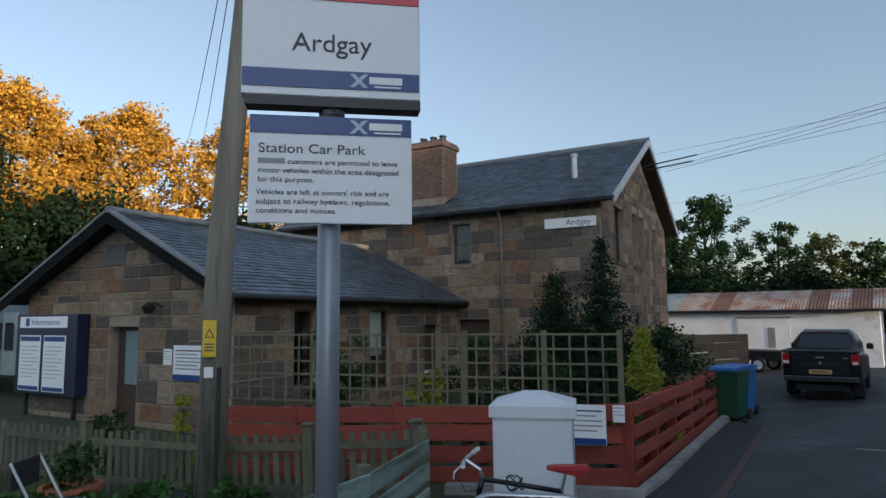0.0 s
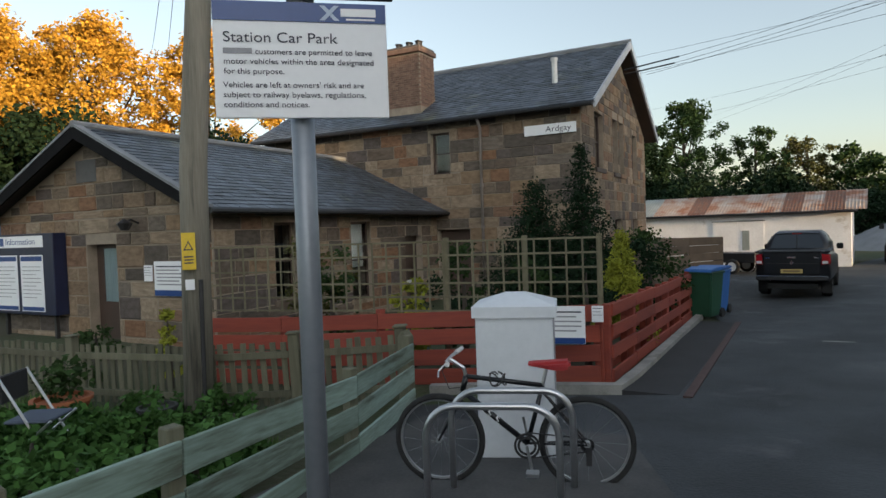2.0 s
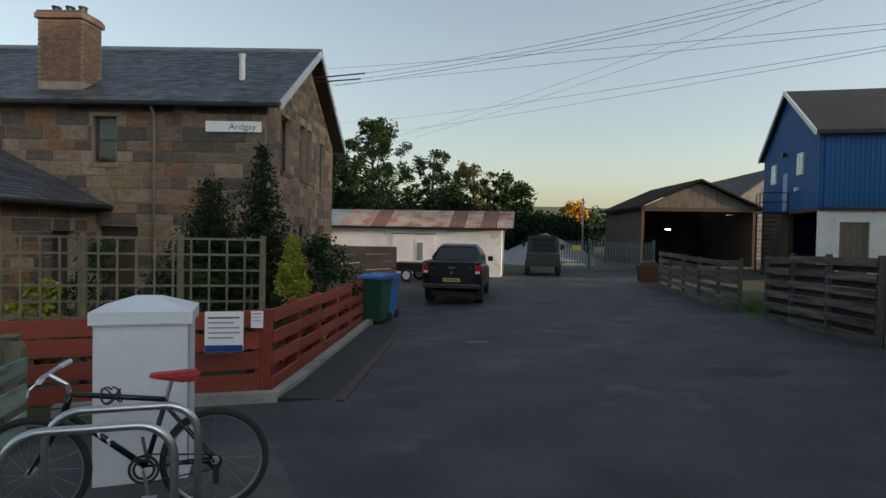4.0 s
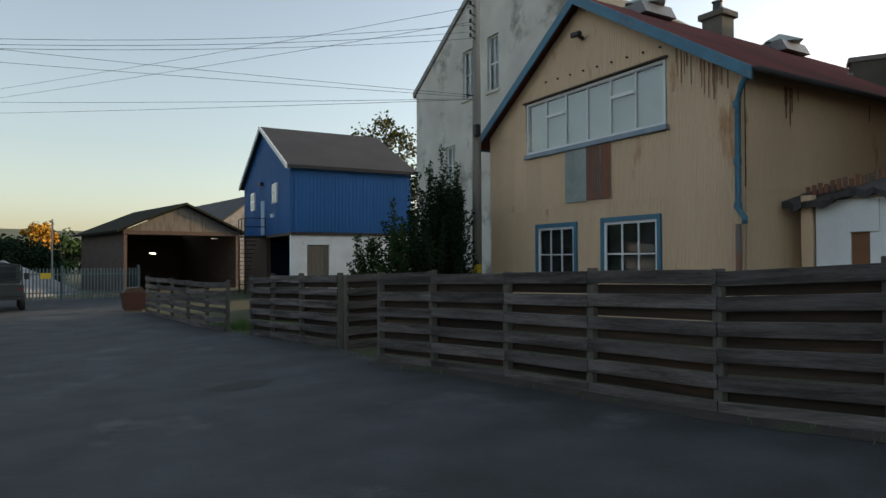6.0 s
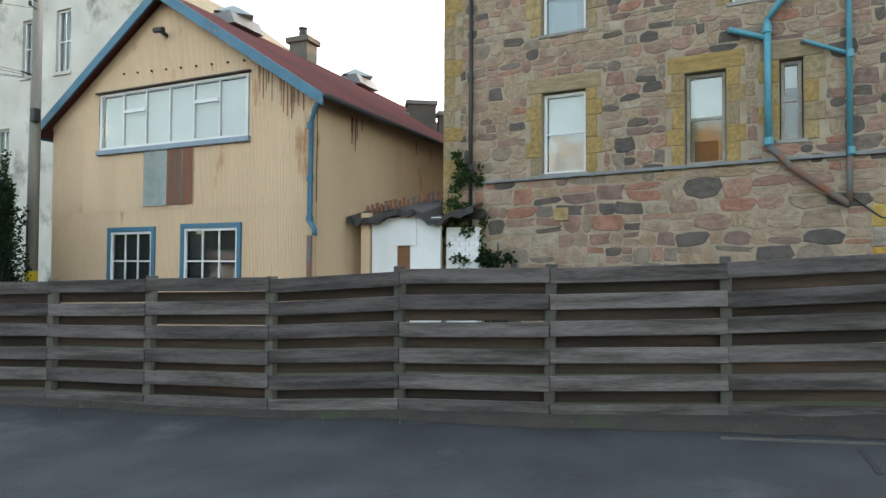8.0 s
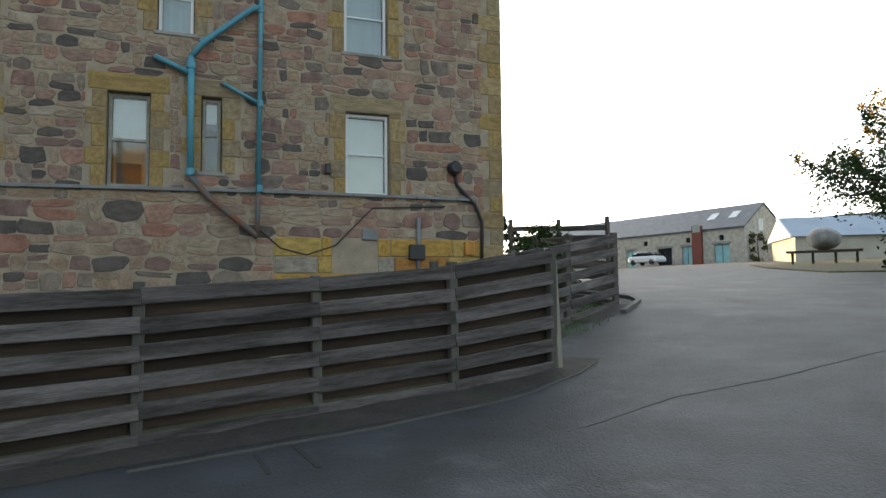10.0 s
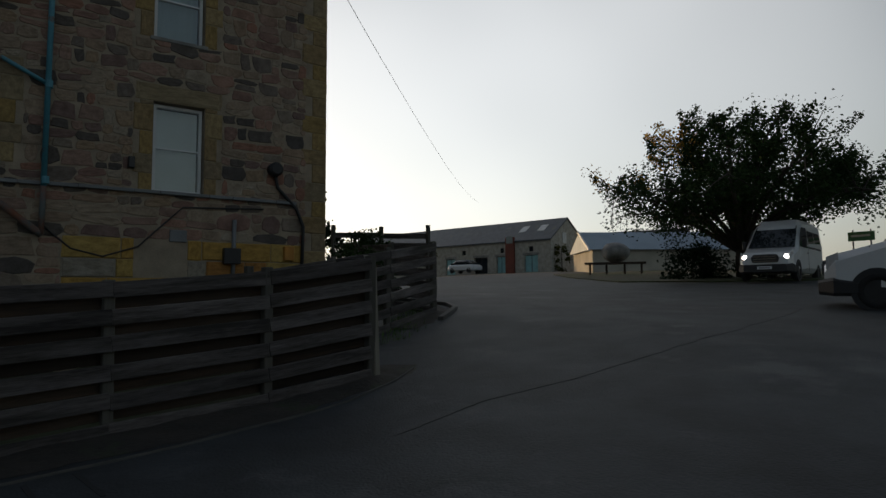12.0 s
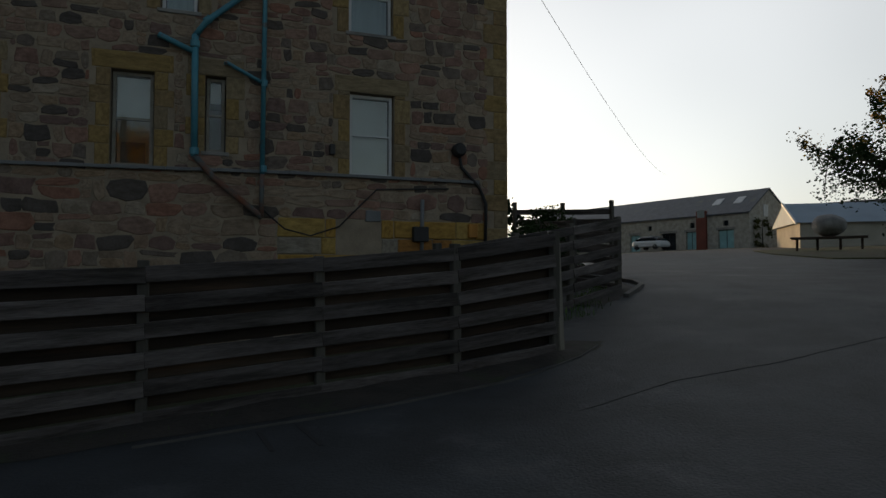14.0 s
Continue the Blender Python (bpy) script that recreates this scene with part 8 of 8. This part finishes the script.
def conifer(x, y, h, r, label, seed, z, levels=26, fullness=1.0, leaf=None):
    """A spire of drooping boughs, each fringed with short sprays, longer towards the foot."""
    rnd = random.Random(seed)
    t = thing("conifer", pose(x, y, z), label, "conifer")
    part("trunk", tube(B(), [(0, 0, -0.1), (0.02, 0, h * 0.5), (0, 0.02, h)], 0.07, 7, True, 0.012), bark, t)
    cl = []
    for k in range(levels):
        u = k / (levels - 1)
        zz = h * (0.06 + 0.94 * u)
        reach = r * (1 - u) ** 0.85 + 0.06
        n = 5 + int(7 * (1 - u))
        for i in range(n):
            a = 6.283 * (i + 0.5 * (k % 2)) / n + rnd.uniform(-0.25, 0.25)
            L = reach * rnd.uniform(0.6, 1.15)
            tip = Vector((L * math.cos(a), L * math.sin(a), zz + 0.1 * L - 0.28 * L * rnd.random()))
            base = Vector((0, 0, zz))
            if i % 2 == 0:
                part("bough", tube(B(), [base, base.lerp(tip, 0.5) + Vector((0, 0, 0.05 * L)), tip], 0.012, 4, False, 0.004), bark, t)
            m = max(2, int(L / 0.13))
            for j in range(m):
                q = base.lerp(tip, (j + 0.7) / m)
                cl.append((q.x, q.y, q.z - 0.02, (0.19 - 0.06 * j / m) * fullness * rnd.uniform(0.8, 1.25)))
    V, F = leaves(rnd, cl, 16, 0.075, 0.5)
    raw("foliage", V, F, leaf or leaf_dark, t, kind="stuff")
    return t


# orange is autumn colour; sunlit tops and shaded feet are also painted by leaf
tree(-42, 12.5, 15.5, 6.0, leaf_dark, "tall autumn tree, orange sunlit top over lower leaves painted dark as shade", 0.4, 0.12, 330, 170, 0.24, 51, leaf_orange, 0.58, group="autumn trees", z=-0.6, edge=0.2)
tree(-40.5, 18.5, 15.2, 5.2, leaf_olive, "tall autumn tree, orange sunlit top over lower leaves painted dark as shade", 0.35, 0.15, 280, 165, 0.24, 52, leaf_orange, 0.62, group="autumn trees", z=-0.6, edge=0.2)
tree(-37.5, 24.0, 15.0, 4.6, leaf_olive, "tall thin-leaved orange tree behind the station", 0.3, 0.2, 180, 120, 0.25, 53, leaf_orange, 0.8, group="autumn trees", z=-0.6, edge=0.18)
tree(-36, 7.0, 11.5, 5.0, leaf_dark, "dark green tree below the autumn trees", 0.3, 0.05, 170, 180, 0.26, 54, z=-0.6)
tree(-34, 13.5, 8.0, 4.5, leaf_dark, "low dark green tree behind the station wing", 0.25, 0.05, 70, 140, 0.32, 55, z=-0.6)
tree(-31.5, 21, 7.5, 4.0, leaf_dark, "low dark green tree behind the station wing", 0.25, 0.05, 60, 140, 0.32, 56, z=-0.6)
tree(-16.5, 56, 11.8, 3.6, leaf_green, "tall green tree behind the white shed", 0.3, 0.15, 170, 130, 0.24, 57, z=-0.5, edge=0.2)
tree(-19.5, 52, 8.5, 3.6, leaf_dark, "dark leafy tree behind the station house", 0.25, 0.08, 130, 170, 0.28, 58, z=-0.5)
tree(-11.5, 58, 9.4, 3.2, leaf_green, "slender green tree behind the white shed", 0.22, 0.15, 110, 90, 0.24, 59, z=-0.5, edge=0.2)
tree(-8.0, 60, 8.6, 3.2, leaf_olive, "pale thin-leaved tree behind the white shed", 0.22, 0.15, 120, 70, 0.24, 60, z=-0.5, edge=0.18)
tree(-4.8, 61, 7.4, 2.8, leaf_green, "small green tree behind the white shed", 0.2, 0.1, 50, 110, 0.34, 61, z=-0.5)
for i, (x, y, h) in enumerate(((-22, 44, 6), (-14, 49, 5.2), (-9, 50, 4.8), (-4, 55, 3.6), (0, 66, 3.4), (-2, 70, 3.6))):
    tree(x, y, h, 3.4, leaf_dark, "dark scrubby tree in the wood behind the shed", 0.18, 0.03, 80, 150, 0.28, 70 + i, z=-0.5, group="scrub trees")
for i in range(16):
    x, y = -40 + i * 7.5, 118 + (i * 37) % 22
    tree(x, y, 5.0 + 0.6 * ((i * 13) % 4), 5.5, leaf_dark if i % 3 else leaf_green, "dark far tree along the field edge", 0.3, 0.03, 36, 80, 0.75, 90 + i, z=-0.8, group="far trees")
tree(1.6, 100, 7.4, 2.4, leaf_olive, "far tree with yellowing leaves", 0.3, 0.1, 60, 80, 0.4, 120, leaf_orange, 0.6, z=-0.8)
tree(28.5, 53, 15.2, 4.0, leaf_olive, "thin tree rising behind the blue building", 0.25, 0.3, 50, 70, 0.34, 121, z=-0.5)
cherry_tree(13.73, -31.8)
bush(15.69, -30.64, 1.5, 2.0, leaf_dark, "dark clipped hedge under the tree", 30, 120, 0.16, 123)
bush(12.77, -33.23, 1.3, 1.8, leaf_dark, "dark hedge under the tree", 24, 110, 0.16, 124)
for i, (x, y, h, r, n) in enumerate(((8.7, 15.0, 3.6, 1.0, 34), (9.5, 15.6, 4.5, 0.9, 34), (10.3, 15.8, 5.3, 0.6, 26), (9.2, 14.2, 3.0, 0.9, 26), (8.0, 15.8, 2.7, 0.9, 24), (9.9, 15.1, 4.5, 0.7, 26), (10.75, 16.3, 5.2, 0.45, 14))):
    shoot_shrub(x, y, h, r, leaf_dark if i % 2 else leaf_green, "tall dark shrub with upright shoots behind the plank fence", n, 130 + i, "overgrown shrubs")
bush(13.35, 4.45, 4.1, 0.5, leaf_green, "straggling dark ivy climbing the corner of the stone building", 90, 120, 0.085, 140, name="climber", cat="climber", z=0.0)
bush(13.1, 3.7, 2.2, 0.5, leaf_dark, "weeds at the foot of the stone wall", 18, 80, 0.1, 141)
conifer(-7.75, 13.9, 3.05, 1.55, "dense dark conical conifer before the station house", 142, -0.5, 28, 2.0)
conifer(-6.87, 14.66, 3.95, 1.35, "tall slender conifer with feathery drooping boughs at the house corner", 143, -0.5, 24, 1.0)
bush(-4.15, 10.3, 1.85, 0.5, leaf_yellow, "bright yellow-green plumed conifer behind the red fence", 130, 90, 0.05, 144, name="golden_shrub", z=-0.4, cone=True)
bush(-4.6, 11.9, 1.7, 0.7, leaf_dark, "dark garden shrub by the drive", 26, 110, 0.08, 145)
bush(-4.7, 13.2, 1.9, 0.8, leaf_green, "green garden shrub by the drive", 26, 110, 0.08, 146)
for i, (x, y, h, r, lf) in enumerate(((-8.2, 7.2, 1.9, 0.6, leaf_olive), (-7.4, 6.8, 1.7, 0.5, leaf_green), (-6.3, 7.4, 1.2, 0.4, leaf_yellow), (-5.6, 7.8, 1.7, 0.45, leaf_green), (-4.7, 8.2, 1.5, 0.5, leaf_green), (-4.0, 8.6, 1.5, 0.5, leaf_dark), (-6.8, 9.0, 1.2, 0.6, leaf_dark))):
    bush(x, y, h, r, lf, "garden shrub growing up behind the trellis", 20, 60, 0.08, 150 + i, z=-0.4, group="garden shrubs")
bush(-9.0, 5.0, 1.15, 0.3, leaf_yellow, "small yellow-green conifer by the station door", 14, 110, 0.05, 160, name="conifer", cat="conifer", cone=True)
bush(-10.4, 4.6, 0.9, 0.35, leaf_green, "low green shrub by the picket fence", 12, 90, 0.07, 161)
for i in range(26):
    rnd = random.Random(300 + i)
    t = rnd.random()
    x, y = -4.3 - rnd.uniform(0, 3.2), 1.6 + rnd.uniform(0, 2.6)
    if x > -3.6 - 0.38 * (y - 1.8):
        continue
    bush(x, y, rnd.uniform(0.2, 0.42), 0.42, ivy_m, "low leafy ground cover in the garden bed", 10, 90, 0.09, 310 + i, name="ground_cover", cat="plant", group="ground cover")


def pot(x, y, r, h, material, label, plant):
    t = thing("plant_pot", at_ground(x, y), label, "plant pot", "garden pots")
    part("pot", lathe(B(), [(r * 0.7, 0), (r, h * 0.85), (r * 1.1, h * 0.87), (r * 1.1, h), (r * 0.95, h), (r * 0.92, h * 0.85)], 20), material, t, smooth=False)
    if plant:
        V, F = leaves(random.Random(int(x * 10)), [(0, 0, h + 0.15, 0.35), (0.15, 0, h + 0.25, 0.3), (-0.15, 0.05, h + 0.22, 0.3)], 110, 0.09)
        raw("plant", V, F, leaf_green, t, kind="stuff")


pot(-8.05, 3.15, 0.3, 0.34, terracotta, "terracotta pot with a leafy green plant", True)
pot(-9.6, 2.5, 0.2, 0.25, concrete, "small pale pot at the picket fence", True)
pot(-6.95, 3.7, 0.2, 0.24, black_plastic, "small black pot by the telegraph pole", False)
gc = thing("folding_chair", at_ground(-6.5, 2.35, 130), "folding garden chair with dark seat and pale legs", "chair")
part("seat", bx(B(), -0.2, 0.2, -0.2, 0.2, 0.42, 0.45, 0.01), mat("blue_grey_canvas", (0.07, 0.09, 0.13), rough=0.8), gc)
part("backrest", bx(B(), -0.2, 0.2, 0.2, 0.23, 0.6, 0.85, 0.01), black_plastic, gc)
for s in (-0.21, 0.21):
    part("leg", tube(B(), [(s, -0.25, 0), (s, 0.22, 0.85)], 0.013, 6), steel, gc)
    part("leg", tube(B(), [(s, 0.3, 0), (s, -0.22, 0.44)], 0.013, 6), steel, gc)
# train standing beyond the wing
tn = thing("railway_coach", pose(-22.5, 6.5, -0.4, 0, 0, 9.5), "dark railway coach standing at the platform", "train")
part("body", bx(B(), -14, 1.6, 0, 2.7, 0.4, 2.6, 0.1), train_m, tn)
part("window_band", bx(B(), -13.5, 0.4, -0.02, 0.0, 1.2, 2.0), glass_dark, tn)
part("door", bx(B(), 0.5, 1.3, -0.03, 0.0, 0.5, 2.3), galv, tn)
part("door_window", bx(B(), 0.7, 1.1, -0.045, -0.031, 1.2, 2.0, 0.05), glass_dark, tn)
V, F = [], []
for i in range(61):
    a = radians(-75 + 2.5 * i)
    x, y = 640 * math.sin(a), 640 * math.cos(a)
    V += [(x, y, -5), (x * 1.1, y * 1.1, 30 + 9 * noise.noise(Vector((i * 0.25, 0, 0))) + 4 * noise.noise(Vector((i * 0.9, 3, 0))))]
F = [(2 * i, 2 * i + 2, 2 * i + 3, 2 * i + 1) for i in range(60)]
tagged(raw("backdrop", V, F, hill_m, smooth=True), "low far hills along the horizon", "hill", kind="structure")
bush(12.9, -9.0, 1.35, 0.9, leaf_green, "green bush behind the slatted fence", 40, 110, 0.07, 171)
bush(14.2, -10.2, 1.6, 1.0, leaf_green, "green bush beside the stone corner", 40, 130, 0.08, 172)
# unseen trees added behind the stone building to keep low sun off the road
for i in range(9):
    tree(66 + (i % 3) * 3, -36 + i * 5.0, 11 + i % 3, 4.5, leaf_dark, "unseen tree added behind the stone building to block the low sun", 0.3, 0.03, 40, 70, 0.7, 400 + i, group="far trees")
# rough grass at the fence foot and in the gap
rnd = random.Random(77)
V, F = [], []


def tuft(x, y, n, h):
    for _ in range(n):
        px, py, a = x + rnd.gauss(0, 0.12), y + rnd.gauss(0, 0.12), rnd.uniform(0, 6.283)
        z, hh, w = gz(px, py), h * rnd.uniform(0.5, 1.2), 0.008
        o = len(V)
        V.extend([(px - w * math.sin(a), py + w * math.cos(a), z - 0.02), (px + w * math.sin(a), py - w * math.cos(a), z - 0.02), (px + 0.4 * hh * math.cos(a), py + 0.4 * hh * math.sin(a), z + hh)])
        F.append((o, o + 1, o + 2))


for i in range(160):
    tuft(rnd.uniform(5.3, 8.5), rnd.uniform(16.9, 21.5), 26, 0.2)
for i in range(90):
    y = rnd.uniform(-3.2, 16.8)
    x = float(np.interp(y, [-5, -2.2, 1, 4, 7, 10, 12.3, 17], [6.6, 6.9, 6.4, 5.95, 5.66, 5.2, 5.4, 5.0])) - 0.12
    tuft(x, y, 4, 0.07)
for i in range(40):
    q = rnd.random()
    tuft(8.3 + 2.3 * q + rnd.uniform(0.0, 0.5), -7.0 - 2.4 * q + rnd.uniform(0.1, 0.6), 14, 0.1)
for i in range(300):
    tuft(rnd.uniform(-10, -4.6), rnd.uniform(0.5, 3.8), 22, 0.12)
tagged(raw("grass", V, F, grass_m), "rough green grass at the fence foot and verges", "grass", kind="stuff")
